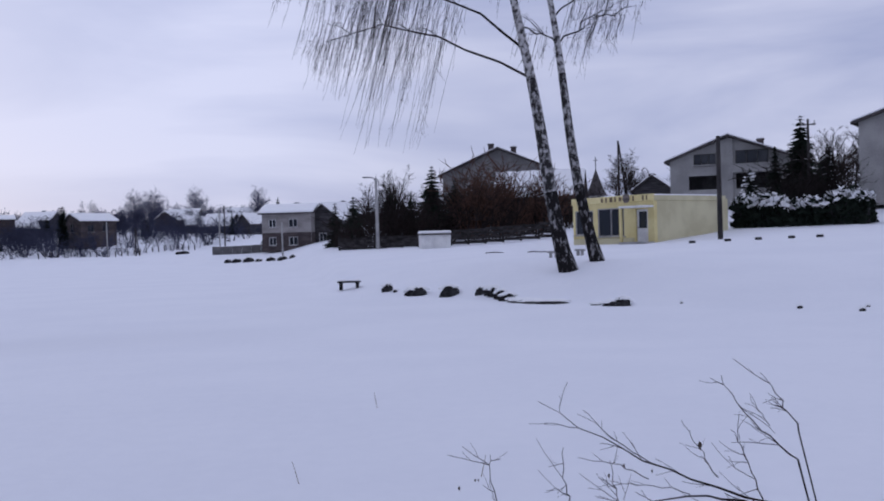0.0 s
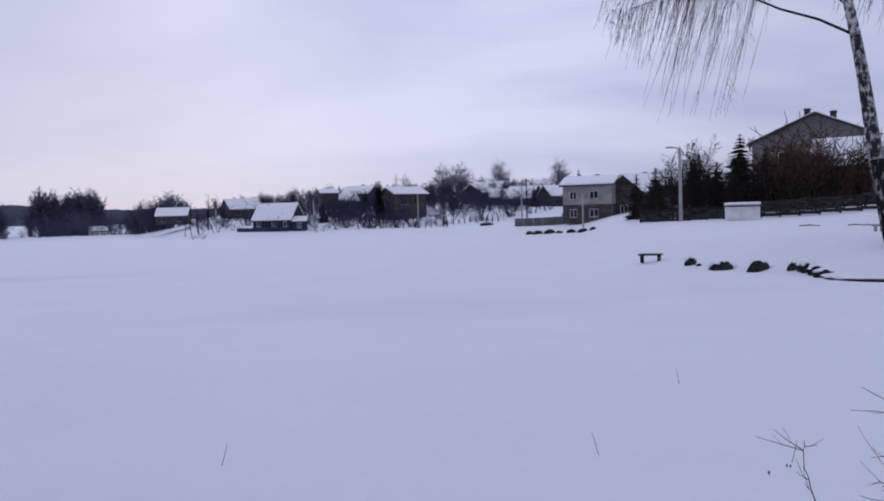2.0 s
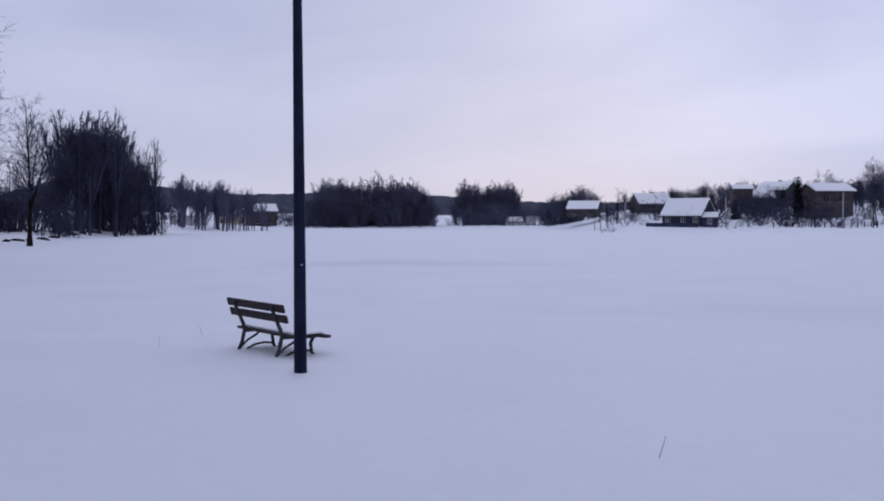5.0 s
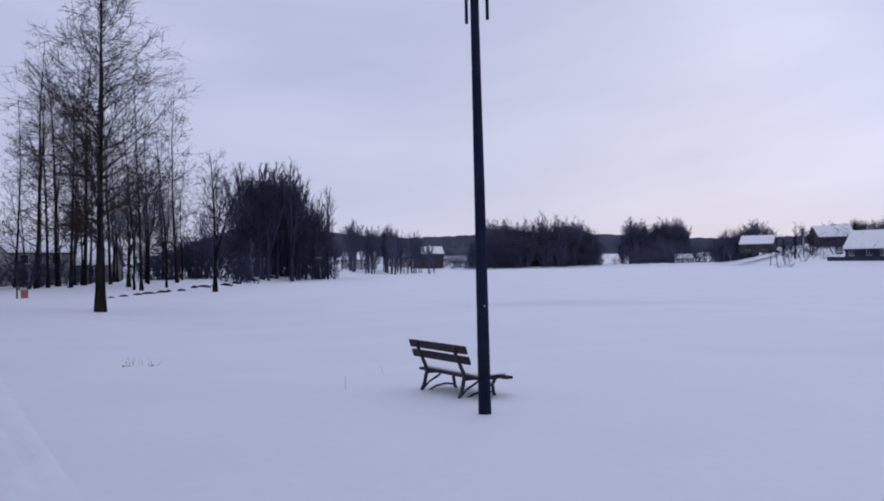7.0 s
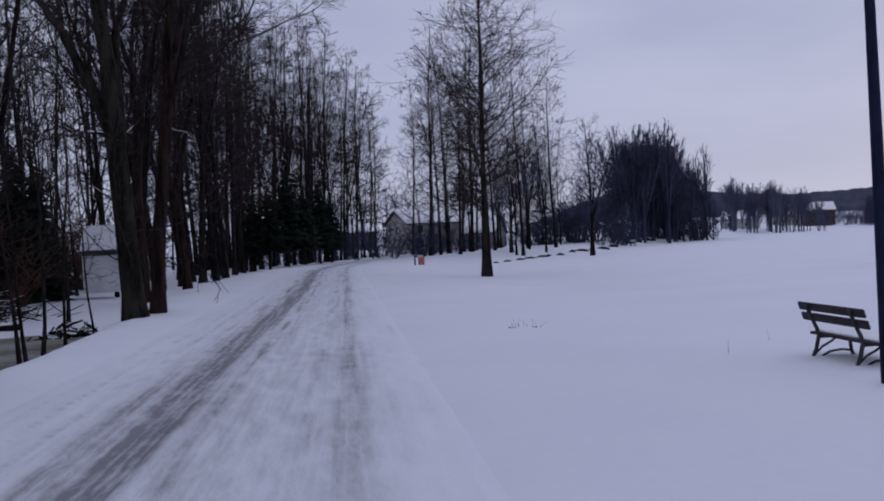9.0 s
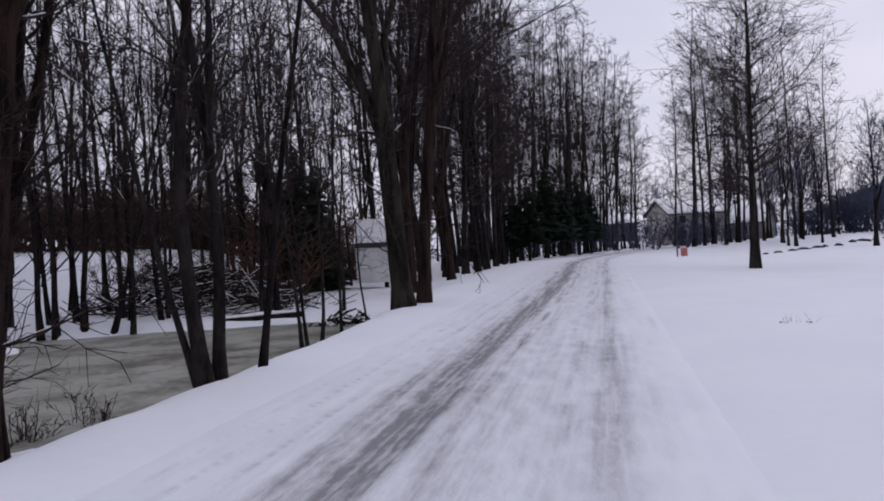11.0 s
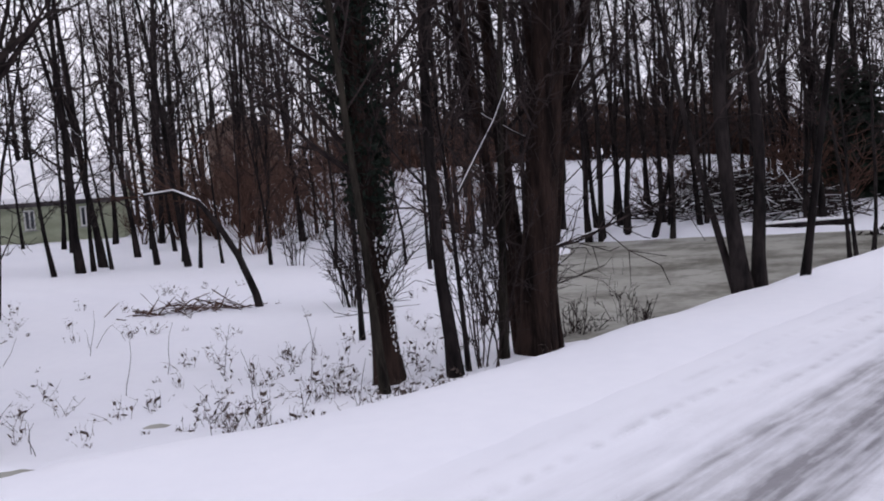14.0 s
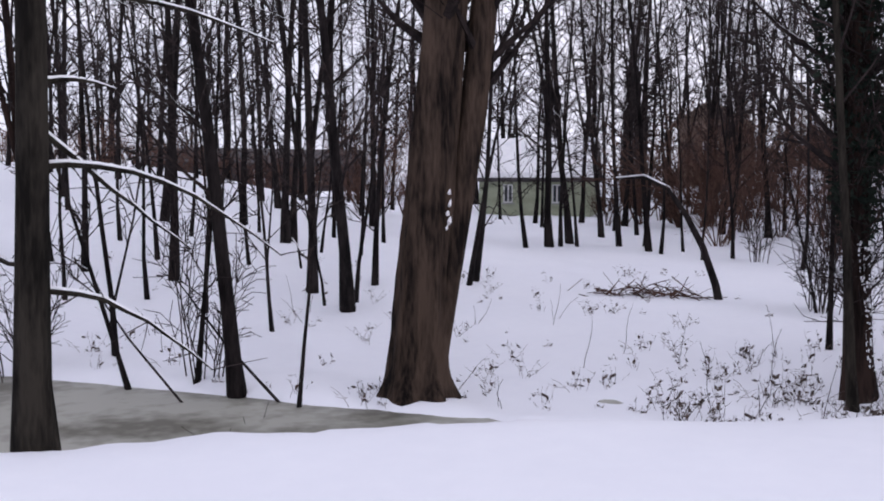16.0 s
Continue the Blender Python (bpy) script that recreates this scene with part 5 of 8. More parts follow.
# The far groves' haze lies in their material colour; the air itself is clear.
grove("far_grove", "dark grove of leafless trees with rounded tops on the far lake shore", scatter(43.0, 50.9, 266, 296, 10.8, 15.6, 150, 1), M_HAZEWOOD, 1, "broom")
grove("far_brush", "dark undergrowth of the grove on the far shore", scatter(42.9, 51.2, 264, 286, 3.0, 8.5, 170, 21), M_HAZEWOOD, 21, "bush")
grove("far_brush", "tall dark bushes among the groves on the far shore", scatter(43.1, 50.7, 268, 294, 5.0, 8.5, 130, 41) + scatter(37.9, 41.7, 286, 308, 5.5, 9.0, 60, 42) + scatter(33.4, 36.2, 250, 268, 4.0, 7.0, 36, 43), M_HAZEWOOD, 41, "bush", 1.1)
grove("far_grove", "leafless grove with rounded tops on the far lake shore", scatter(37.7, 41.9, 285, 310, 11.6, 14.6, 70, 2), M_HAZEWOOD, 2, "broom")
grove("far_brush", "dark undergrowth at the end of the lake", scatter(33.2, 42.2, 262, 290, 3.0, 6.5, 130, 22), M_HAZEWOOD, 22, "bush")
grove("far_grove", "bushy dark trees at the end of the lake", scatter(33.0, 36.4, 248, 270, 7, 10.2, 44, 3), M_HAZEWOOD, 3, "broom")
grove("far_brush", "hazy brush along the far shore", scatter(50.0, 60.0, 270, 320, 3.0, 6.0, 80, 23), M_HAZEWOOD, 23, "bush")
# Nearer shore and village groves carry a fainter haze in their twig colour.
grove("shore_grove", "dense dark grove of leafless trees along the lake", scatter(60.8, 65.0, 126, 150, 11.6, 17.0, 38, 4, near), M_FARWOOD_HAZED, 4, "fan", 0.95)
grove("shore_grove", "lower dark thicket of leafless trees along the lake", scatter(59.0, 61.6, 142, 168, 8.5, 14.5, 26, 14, near), M_FARWOOD_HAZED, 14, "fan", 0.9)
grove("shore_thicket", "dark brush under the shore trees", scatter(58.8, 63.6, 140, 160, 2.8, 5.6, 46, 15, near) + scatter(63.6, 71.0, 114, 136, 2.6, 5.2, 64, 16, near), M_FARWOOD_HAZED, 15, "bush", 1.2)
grove("roadside_brush", "dark brush beneath the roadside trees", scatter(71.0, 90, 94, 128, 1.8, 3.8, 90, 25, near), M_FARWOOD_HAZED, 25, "bush", 1.2)
grove("shore_trees", "sparse leafless trees on the far shore in a haze-pale colour", scatter(52.9, 58.9, 190, 225, 8.0, 11.5, 64, 5, near), M_HAZEWOOD, 5, "fan", 0.95)
grove("far_grove", "distant leafless trees behind the road's bend", scatter(64, 84, 150, 200, 7, 14, 30, 6, near), M_FARWOOD_HAZED, 6)
grove("far_grove", "distant leafless trees behind the wood", scatter(86, 178, 60, 110, 11, 19, 85, 7, near), M_BARK, 7, "slim")
grove("brushwood", "dark tangled brush in the depth of the wood", scatter(97.5, 131, 67, 78, 2.9, 4.3, 250, 17, near), M_TWIG_RED, 17, "bush", 1.3)
grove("brushwood", "dark brush around the small hut", scatter(99.3, 104, 41, 47, 2.0, 3.4, 12, 37, near) + scatter(92.5, 99, 54, 62, 2.6, 4.6, 26, 38, near), M_TWIG_RED, 37, "bush", 1.2)
grove("brushwood", "reddish tangled brush behind the thicket", scatter(129, 141, 42, 58, 2.2, 4.2, 36, 27, near) + scatter(99, 112, 44, 52, 1.0, 2.0, 16, 47, near), M_TWIG_RED, 27, "bush", 1.2)
grove("brushwood", "low brush along the rise behind the wood", scatter(150, 178, 56, 66, 1.4, 2.6, 60, 28, near), M_TWIG_RED, 28, "bush", 1.4)
grove("village_trees", "bare garden trees between the village houses", scatter(8, 33, 200, 262, 3.4, 6.0, 60, 8), M_FARWOOD_HAZED, 8, "dome", 1.2)
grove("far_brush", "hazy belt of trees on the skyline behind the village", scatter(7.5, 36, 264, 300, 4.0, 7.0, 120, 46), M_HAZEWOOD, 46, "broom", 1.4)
grove("village_brush", "dark belt of gardens behind the village houses", scatter(8, 33, 228, 268, 2.6, 4.4, 190, 39) + scatter(22.2, 27.0, 196, 220, 1.6, 3.6, 46, 40) + scatter(8.5, 17.0, 188, 214, 1.6, 3.4, 60, 44), M_FARWOOD_HAZED, 39, "bush", 1.7)
grove("village_trees", "tall bare trees beyond the village", scatter(9, 22, 232, 262, 7, 11, 14, 18), M_FARWOOD_HAZED, 18, "soft")
grove("village_brush", "dark garden bushes between the village houses", scatter(8.5, 33, 172, 236, 1.6, 4.8, 230, 29), M_FARWOOD_HAZED, 29, "bush", 1.5)
grove("slope_brush", "rows of low bushes on the snowy lake slope", scatter(14, 27, 166, 184, 0.6, 1.6, 60, 30), M_FARWOOD_HAZED, 30, "bush", 1.3)
grove("village_trees", "young bare trees on the lake slope", scatter(31.0, 33.6, 186, 200, 5.0, 8, 8, 19), M_BARK, 19, "slim")
grove("garden_trees", "bare garden trees behind the fence", scatter(-7.2, 5.8, 80, 100, 4.0, 6.6, 22, 9), M_BARK, 9, "soft")
grove("garden_brush", "dark mass of garden bushes behind the fence", scatter(-8.0, 6.6, 79, 92, 2.0, 4.0, 100, 31), M_TWIG, 31, "bush", 1.2)
grove("garden_brush", "rust-brown bare bushes behind the fence", scatter(-4.8, -1.0, 80, 85, 4.2, 6.4, 16, 33) + scatter(-8.6, -5.0, 80, 86, 3.0, 4.6, 14, 34), M_TWIG_RED, 33, "bush", 0.9)
grove("garden_trees", "bare bushes around the gardens behind the shop", scatter(-26, -8.5, 88, 112, 2.5, 6.0, 16, 10), M_BARK, 10)
grove("garden_brush", "dark snowy bushes beside the grey house", scatter(-24, -19.5, 68, 78, 2.0, 4.2, 26, 32), M_BARK, 32, "bush", 1.2)


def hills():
    """Distant wooded ridge, with an uneven line of treetops; its haze is in the material's colour."""
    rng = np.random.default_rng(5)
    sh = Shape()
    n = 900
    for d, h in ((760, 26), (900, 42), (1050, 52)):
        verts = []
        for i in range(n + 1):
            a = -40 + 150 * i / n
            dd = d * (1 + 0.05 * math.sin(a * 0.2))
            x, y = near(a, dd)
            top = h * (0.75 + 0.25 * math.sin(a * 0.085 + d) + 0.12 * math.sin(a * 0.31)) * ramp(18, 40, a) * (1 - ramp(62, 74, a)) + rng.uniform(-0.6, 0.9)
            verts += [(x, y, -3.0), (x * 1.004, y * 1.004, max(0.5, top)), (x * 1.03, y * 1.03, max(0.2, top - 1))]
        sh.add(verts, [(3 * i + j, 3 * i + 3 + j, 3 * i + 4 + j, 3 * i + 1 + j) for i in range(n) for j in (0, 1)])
    return tagged(part("far_hills", sh, M_HILL_HAZE), "distant hills dark with woods", "hills", kind="structure")


hills()
# ---- buildings ----
def window(parent, x, z, w, h, y, turn_side, cols=2, frame_mat=None, rows=1):
    """A window in a wall: frame, panes and sill; turn_side places it on one of the four sides."""
    mat = frame_mat or M_WHITE
    f = 0.07
    fr = Shape()
    fr.box(x, y + 0.06, z + f / 2, w, 0.09, f).box(x, y + 0.06, z + h - f / 2, w, 0.09, f)
    fr.box(x - w / 2 + f / 2, y + 0.06, z + h / 2, f, 0.09, h - 2 * f).box(x + w / 2 - f / 2, y + 0.06, z + h / 2, f, 0.09, h - 2 * f)
    for i in range(1, cols):
        fr.box(x - w / 2 + w * i / cols, y + 0.06, z + h / 2, 0.06, 0.08, h - 2 * f)
    win = part("window", turn_side(fr), mat, parent)
    for i in range(cols):
        cx = x - w / 2 + w * (i + 0.5) / cols
        part("pane", turn_side(Shape().box(cx, y + 0.08, z + h / 2, w / cols - 0.09, 0.015, h - 2 * f)), M_GLASS, win)
    part("sill", turn_side(Shape().box(x, y - 0.06, z - 0.035, w + 0.2, 0.2, 0.05)), M_CONCRETE, win)
    return win


def house(name, label, x, y, turn, w, dep, eave, ridge, wall_mat, roof_mat, openings, chimneys=(), snow=0.16, z=None, over=0.45, frame_mat=None, lower=None, door=None):
    """A gabled house; ridge along its x. openings: side f, b, l or r to rows of x, z, width, height."""
    z = ground_z(x, y) - 0.15 if z is None else z
    ob = thing(name, label, "house", x, y, z, turn)
    sides = {"f": (w, lambda s: s, dep / 2), "b": (w, lambda s: s.turned(math.pi), dep / 2), "l": (dep - 0.6, lambda s: s.turned(-math.pi / 2), w / 2), "r": (dep - 0.6, lambda s: s.turned(math.pi / 2), w / 2)}
    for key, (length, turned, half) in sides.items():
        rows = openings.get(key, ())
        wall = part("wall", turned(Shape().wall(length, eave, rows, -half + 0.15, 0.3)), wall_mat, ob)
        for o in rows:
            if len(o) > 4 and o[4] == "door":
                dr = part("door", turned(Shape().box(o[0], -half + 0.2, o[1] + o[3] / 2, o[2] - 0.04, 0.06, o[3] - 0.02)), M_WOOD, ob)
            elif len(o) > 4 and o[4] == "open":
                # A near-black sheet behind the opening puts the unlit interior into colour.
                part("recess", turned(Shape().box(o[0], -half + 1.1, o[1] + o[3] / 2, o[2] + 0.1, 0.05, o[3] + 0.1)), M_DARK, ob)
            else:
                window(ob, o[0], o[1], o[2], o[3], -half + 0.06, turned, 2 if o[2] < 1.9 else 3, frame_mat)
        if lower and key in "flr":
            part("plinth", turned(Shape().wall(length + 0.02, lower[0], [o for o in rows if o[1] < lower[0] and o[1] + o[3] <= lower[0]], -half - 0.02, 0.04)), lower[1], ob)
    part("floor", Shape().box(0, 0, eave * 0.5, w - 0.7, dep - 0.7, 0.05), M_DARK, ob)
    for sx in (-1, 1):
        part("gable", Shape().slab([(-dep / 2, eave), (dep / 2, eave), (0, ridge - 0.05)], -0.15, 0.15).turned(-math.pi / 2, sx * (w / 2 - 0.15), 0), wall_mat, ob)
    rise = (ridge - eave) / (dep / 2)
    ey, ez = dep / 2 + over, eave - over * rise
    for sy in (-1, 1):
        prof = [(0, ridge + 0.0), (0, ridge + 0.18), (sy * ey, ez + 0.18), (sy * ey, ez)]
        prof = prof if sy < 0 else prof[::-1]
        roof = part("roof", Shape().slab(prof, -w / 2 - over, w / 2 + over).turned(-math.pi / 2).turned(math.pi), roof_mat, ob)
        if snow:
            ps = [(0, ridge + 0.184), (0, ridge + 0.184 + snow), (sy * (ey - 0.12), ez + 0.184 + snow + 0.12 * rise), (sy * (ey - 0.05), ez + 0.184 + 0.05 * rise)]
            ps = ps if sy < 0 else ps[::-1]
            part("snow_cover", Shape().slab(ps, -w / 2 - over + 0.06, w / 2 + over - 0.06).turned(-math.pi / 2).turned(math.pi), M_CAP, roof)
    for cx, cy, ch in chimneys:
        top = ridge - abs(cy) * rise + ch
        st = Shape().box(cx, cy, top - ch / 2 - 0.4, 0.55, 0.55, ch + 0.8, c=0.02).box(cx, cy, top, 0.68, 0.68, 0.12)
        chim = part("chimney", st, M_BRICK, ob)
        part("snow_cover", Shape().box(cx, cy, top + 0.11, 0.6, 0.6, 0.1, c=0.03), M_CAP, chim)
    return ob


def place_house(az, d, rot):
    x, y = polar(az, d)
    return x, y, facing(x, y) + radians(rot)


def kiosk():
    """Flat-roofed yellow shop with a canopy over its door."""
    cx, cy = polar(-12.75, 57.0)
    base = facing(cx, cy)
    z = ground_z(cx, cy) - 0.12
    ob = thing("yellow_shop", "small yellow flat-roofed shop with large windows and a white canopy", "shop", cx, cy, z, base - radians(40))
    # local: the near corner is the origin, the facade runs to -x on the -y side, the long side runs to +y
    fw, sd, h, th = 6.7, 6.8, 2.75, 0.28
    wins = [(-5.72, 0.68, 1.6, 1.55), (-3.45, 0.55, 2.2, 1.75)]
    door = (-0.95, 0.05, 0.95, 2.1)
    face = Shape().wall(fw, h, [(o[0] + fw / 2, o[1], o[2], o[3]) for o in wins + [door]], 0, th)
    face.v = [(a - fw / 2, b + th / 2, c) for a, b, c in face.v]
    part("wall", face, M_YELLOW, ob)
    side = Shape().box(-th / 2, sd / 2 + th / 2, h / 2, th, sd - th - 0.006, h)
    part("wall", side, M_CREAM, ob)
    part("wall", Shape().box(-fw + th / 2, sd / 2 + th / 2, h / 2, th, sd - th - 0.006, h), M_YELLOW, ob)
    part("wall", Shape().box(-fw / 2, sd + th / 2, h / 2, fw, th, h), M_CREAM, ob)
    part("plinth", Shape().box(-fw / 2 - 0.75, -0.02, 0.22, fw - 1.6, 0.06, 0.44), M_CREAM, ob)
    part("roof", Shape().box(-fw / 2, sd / 2, h + 0.07, fw - 0.02, sd, 0.14), M_ROOF, ob)
    fascia = part("fascia", Shape().box(-fw / 2, -0.03, h + 0.06, fw + 0.1, 0.1, 0.42, c=0.015), M_YELLOW, ob)
    part("fascia", Shape().box(0.03, sd / 2, h + 0.02, 0.08, sd, 0.3, c=0.015), M_CREAM, ob)
    part("snow_cover", Shape().box(-fw / 2, sd / 2, h + 0.2, fw - 0.2, sd - 0.2, 0.13, c=0.05), M_CAP, ob)
    for x, z0, w, hh in wins:
        window(ob, x, z0, w, hh, 0.02, lambda s: s, 2, M_CONCRETE)
    dr = part("door", Shape().box(door[0], 0.13, 1.1, 0.92, 0.05, 2.06), M_WHITE, ob)
    part("pane", Shape().box(door[0] + 0.02, 0.1, 1.5, 0.6, 0.02, 1.0), M_GLASS, dr)
    part("door_handle", Shape().box(door[0] - 0.36, 0.085, 1.05, 0.03, 0.05, 0.14, c=0.008), M_IRON, dr)
    part("canopy", Shape().box(-0.95, -0.5, 2.28, 1.9, 1.0, 0.12, c=0.02), M_WHITE, ob, "white canopy")
    part("post", Shape().box(-1.8, -0.9, 1.12, 0.16, 0.16, 2.2, c=0.015), M_YELLOW, ob)
    part("step", Shape().box(-0.9, -0.55, 0.09, 1.9, 1.05, 0.2, c=0.02), M_CONCRETE, ob)
    for i, (x, w, hh) in enumerate(((-4.05, 0.16, 0.26), (-3.7, 0.1, 0.3), (-3.3, 0.22, 0.28), (-2.95, 0.12, 0.3), (-2.55, 0.2, 0.26), (-1.5, 0.1, 0.3), (-0.75, 0.12, 0.3), (-0.45, 0.08, 0.28))):
        part("sign_bar", Shape().box(x, -0.095, h + 0.06, w, 0.03, hh), M_DRY, fascia)
    disc = Shape().tube([(-2.05, -0.085, h + 0.08), (-2.05, -0.14, h + 0.08)], [0.27, 0.27], 16, caps=True)
    part("round_sign", disc, M_WOOD, fascia)
    return ob


kiosk()
x, y, t = place_house(-17.3, 88, 86)
house("family_house", "two-storey pale grey house with a balcony and a gabled roof", x, y, t, 10.5, 9.6, 4.9, 6.75, M_PALEWALL, M_ROOF,
      {"l": [(-2.1, 2.4, 2.3, 1.17, "open"), (2.2, 2.35, 3.2, 1.3, "open")], "f": [(-2.5, 0.9, 1.4, 1.4), (1.5, 0.9, 1.4, 1.4)]}, chimneys=((-1.0, -2.4, 0.9),), snow=0.1, z=3.05, frame_mat=M_OLDCONCRETE)
hb = bpy.data.objects["family_house"]
window(hb, -1.9, 4.5, 1.8, 0.9, -5.36, lambda q: q.turned(-math.pi / 2), 3, M_DARK)
window(hb, 1.9, 4.45, 2.6, 1.1, -5.36, lambda q: q.turned(-math.pi / 2), 3, M_DARK)
part("balcony", Shape().box(-5.6, -2.1, 3.75, 1.0, 3.4, 0.16, c=0.02), M_CONCRETE, hb)
part("parapet", Shape().box(-6.05, -2.1, 4.08, 0.08, 3.4, 0.5, c=0.01), M_PALEWALL, hb)
part("handrail", Shape().box(-6.05, -2.1, 4.37, 0.12, 3.44, 0.06), M_CONCRETE, hb)
part("pilaster", Shape().box(-5.3, -0.15, 3.4, 0.16, 0.5, 6.4), M_PALEWALL, hb)
x, y, t = place_house(-29.6, 78, 84)
house("family_house", "tall grey rendered house behind a garden wall", x, y, t, 12, 13.0, 5.9, 8.0, M_PALEWALL, M_ROOF, {"l": [(-3.6, 1.2, 1.0, 1.5), (-3.6, 3.9, 1.0, 1.5), (0.5, 3.9, 1.2, 1.5), (0.5, 1.2, 1.2, 1.5)]}, snow=0.1, z=3.4)
x, y, t = place_house(-4.0, 108, 84)
house("large_house", "large grey gabled house behind garden trees", x, y, t, 14, 12.2, 6.4, 9.0, M_GREYWALL, M_ROOF, {"l": [(-3, 4.0, 1.2, 1.4), (0.3, 4.0, 1.2, 1.4), (3.2, 4.0, 1.2, 1.4), (-3, 1.2, 1.2, 1.4), (3, 1.2, 1.2, 1.4)]}, chimneys=((-5.6, 0.9, 1.0), (-5.2, -1.5, 0.9)), snow=0.08, z=2.4)
x, y, t = place_house(-6.1, 94, -6)
house("barn", "long dark barn with a snow-covered roof", x, y, t, 8.0, 6.5, 3.3, 5.6, M_LOG, M_ROOF, {"f": [(-1.5, 0.1, 2.4, 2.4, "door")]}, snow=0.2, z=2.5)
x, y, t = place_house(-12.95, 98, 80)
house("outbuilding", "low dark outbuilding with a gabled roof", x, y, t, 5, 3.6, 2.7, 4.0, M_LOG, M_ROOF, {"l": [(0, 1.0, 0.9, 1.0)]}, chimneys=((-1, 0.3, 0.5),), snow=0.06, z=3.5, over=0.3)
x, y, t = place_house(9.0, 131, -12)
house("family_house", "two-storey house of pale brick above a red-brown ground floor", x, y, t, 6.6, 7.0, 5.1, 6.1, M_WHITEBRICK, M_ROOF, {"f": [(-1.9, 3.2, 1.0, 1.1), (0.9, 3.2, 1.2, 1.1), (-1.9, 0.8, 1.0, 1.1), (0.9, 0.8, 1.2, 1.1)], "r": [(0, 3.2, 1.2, 1.2)]}, chimneys=((0.5, 1.2, 0.8),), snow=0.22, z=0.95, lower=(2.5, M_BRICK))
x, y, t = place_house(6.9, 133, 80)
house("outbuilding", "dark gabled annexe beside the pale brick house", x, y, t, 7, 4.6, 4.2, 6.2, M_LOG, M_ROOF, {"l": [(0, 1.2, 1.0, 1.2)]}, snow=0.15, z=0.9)
x, y, t = place_house(27.95, 177, -24)
house("cottage", "low dark blue timber cottage with white windows and a snowy roof", x, y, t, 7.4, 6.0, 2.0, 4.7, M_BLUELOG, M_ROOF, {"f": [(-2.6, 0.75, 0.95, 1.1), (0.4, 0.75, 0.95, 1.1), (2.7, 0.7, 0.95, 1.0)]}, snow=0.25, z=None, over=0.35)
x, y, t = place_house(26.7, 174, -4)
house("porch_annexe", "small snow-roofed lean-to beside the cottage", x, y, t, 2.6, 3.0, 1.7, 2.4, M_BLUELOG, M_ROOF, {"f": [(0, 0.6, 0.8, 0.9)]}, snow=0.2, z=None, over=0.2)
x, y, t = place_house(20.45, 192, 28)
house("family_house", "brick village house with a flat-pitched snowy roof", x, y, t, 7.2, 6.8, 4.9, 6.2, M_BRICK, M_ROOF, {"f": [(-1.6, 2.9, 1.3, 1.3), (1.4, 2.9, 1.3, 1.3), (-1.6, 0.8, 1.3, 1.3)], "l": [(0, 2.9, 1.6, 1.6), (0, 0.8, 1.2, 1.2)]}, chimneys=((-0.8, 1.0, 0.7),), snow=0.2, z=2.4, frame_mat=M_OLDCONCRETE)
for az, d, rot, w, dep, e, r, z, wm, lab in ((30.1, 215, 20, 7.4, 6.4, 1.9, 4.0, 3.6, M_BRICK, "brown brick village house with a snowy roof"), (34.0, 226, -10, 7, 6, 1.9, 3.6, 2.6, M_LOG, "low timber village house with a snowy roof"),
                                             (24.95, 225, 8, 4.2, 4.8, 3.7, 4.5, 5.2, M_BRICK, "narrow brown village house among garden trees"), (23.0, 237, -25, 7.2, 6.4, 2.4, 4.2, 6.6, M_LOG, "dark village house on the slope"), (23.85, 227, 15, 4.6, 5.0, 1.6, 3.2, 5.4, M_LOG, "small dark outhouse with a snowy roof"),
                                             (16.1, 226, 70, 5.0, 4.8, 2.6, 4.4, 5.7, M_BRICK, "brown gabled house among garden trees"), (15.2, 242, -15, 7.6, 6.6, 2.4, 4.4, 6.8, M_GREYWALL, "grey village house high on the slope"), (14.55, 209, 12, 5.4, 5.4, 1.9, 3.6, 4.6, M_LOG, "low timber village house with a snowy roof"),
                                             (13.1, 203, -28, 6.4, 6.0, 2.2, 4.6, 3.9, M_LOG, "dark farmhouse under a thick snowy roof"), (11.1, 196, 30, 6, 6, 2.4, 4.4, 3.8, M_LOG, "dark farm building in the village"), (12.0, 236, -15, 7, 6, 2.2, 4.2, 6.8, M_GREYWALL, "grey house on the upper slope"),
                                             (6.0, 172, 20, 8, 7, 3.2, 5.4, 3.6, M_GREYWALL, "grey house with a snowy roof behind garden trees"), (3.6, 165, -15, 7, 6, 2.4, 4.6, 4.4, M_LOG, "dark house with a snowy roof behind conifers"),
                                             (53.4, 285, 10, 8, 7, 4.2, 6.2, 0.2, M_BRICK, "red-brown house at the far end of the lake"), (55.2, 290, 35, 7, 7, 3.4, 5.6, 0.3, M_CREAM, "pale yellow house at the far end of the lake"), (57.6, 265, -10, 9, 7, 2.6, 4.6, 0.4, M_PALEWALL, "pale grey house at the far end of the lake"),
                                             (38.2, 268, 5, 4.5, 3.5, 1.6, 2.6, -0.1, M_WHITE, "small white lakeside shed with a snowy roof")):
    x, y, t = place_house(az, d, rot)
    house("village_house", lab, x, y, t, w, dep, e, r, wm, M_ROOF, {"f": [(-w * 0.25, 0.7, 0.9, 1.0), (w * 0.25, 0.7, 0.9, 1.0)] if w > 4.9 else [], "l": [(0, 0.7, 0.9, 1.0)] if w > 5 else []}, chimneys=((0.5, 0.5, 0.8),) if w > 4.9 else (), snow=0.18, z=z, over=0.3, frame_mat=M_OLDCONCRETE)

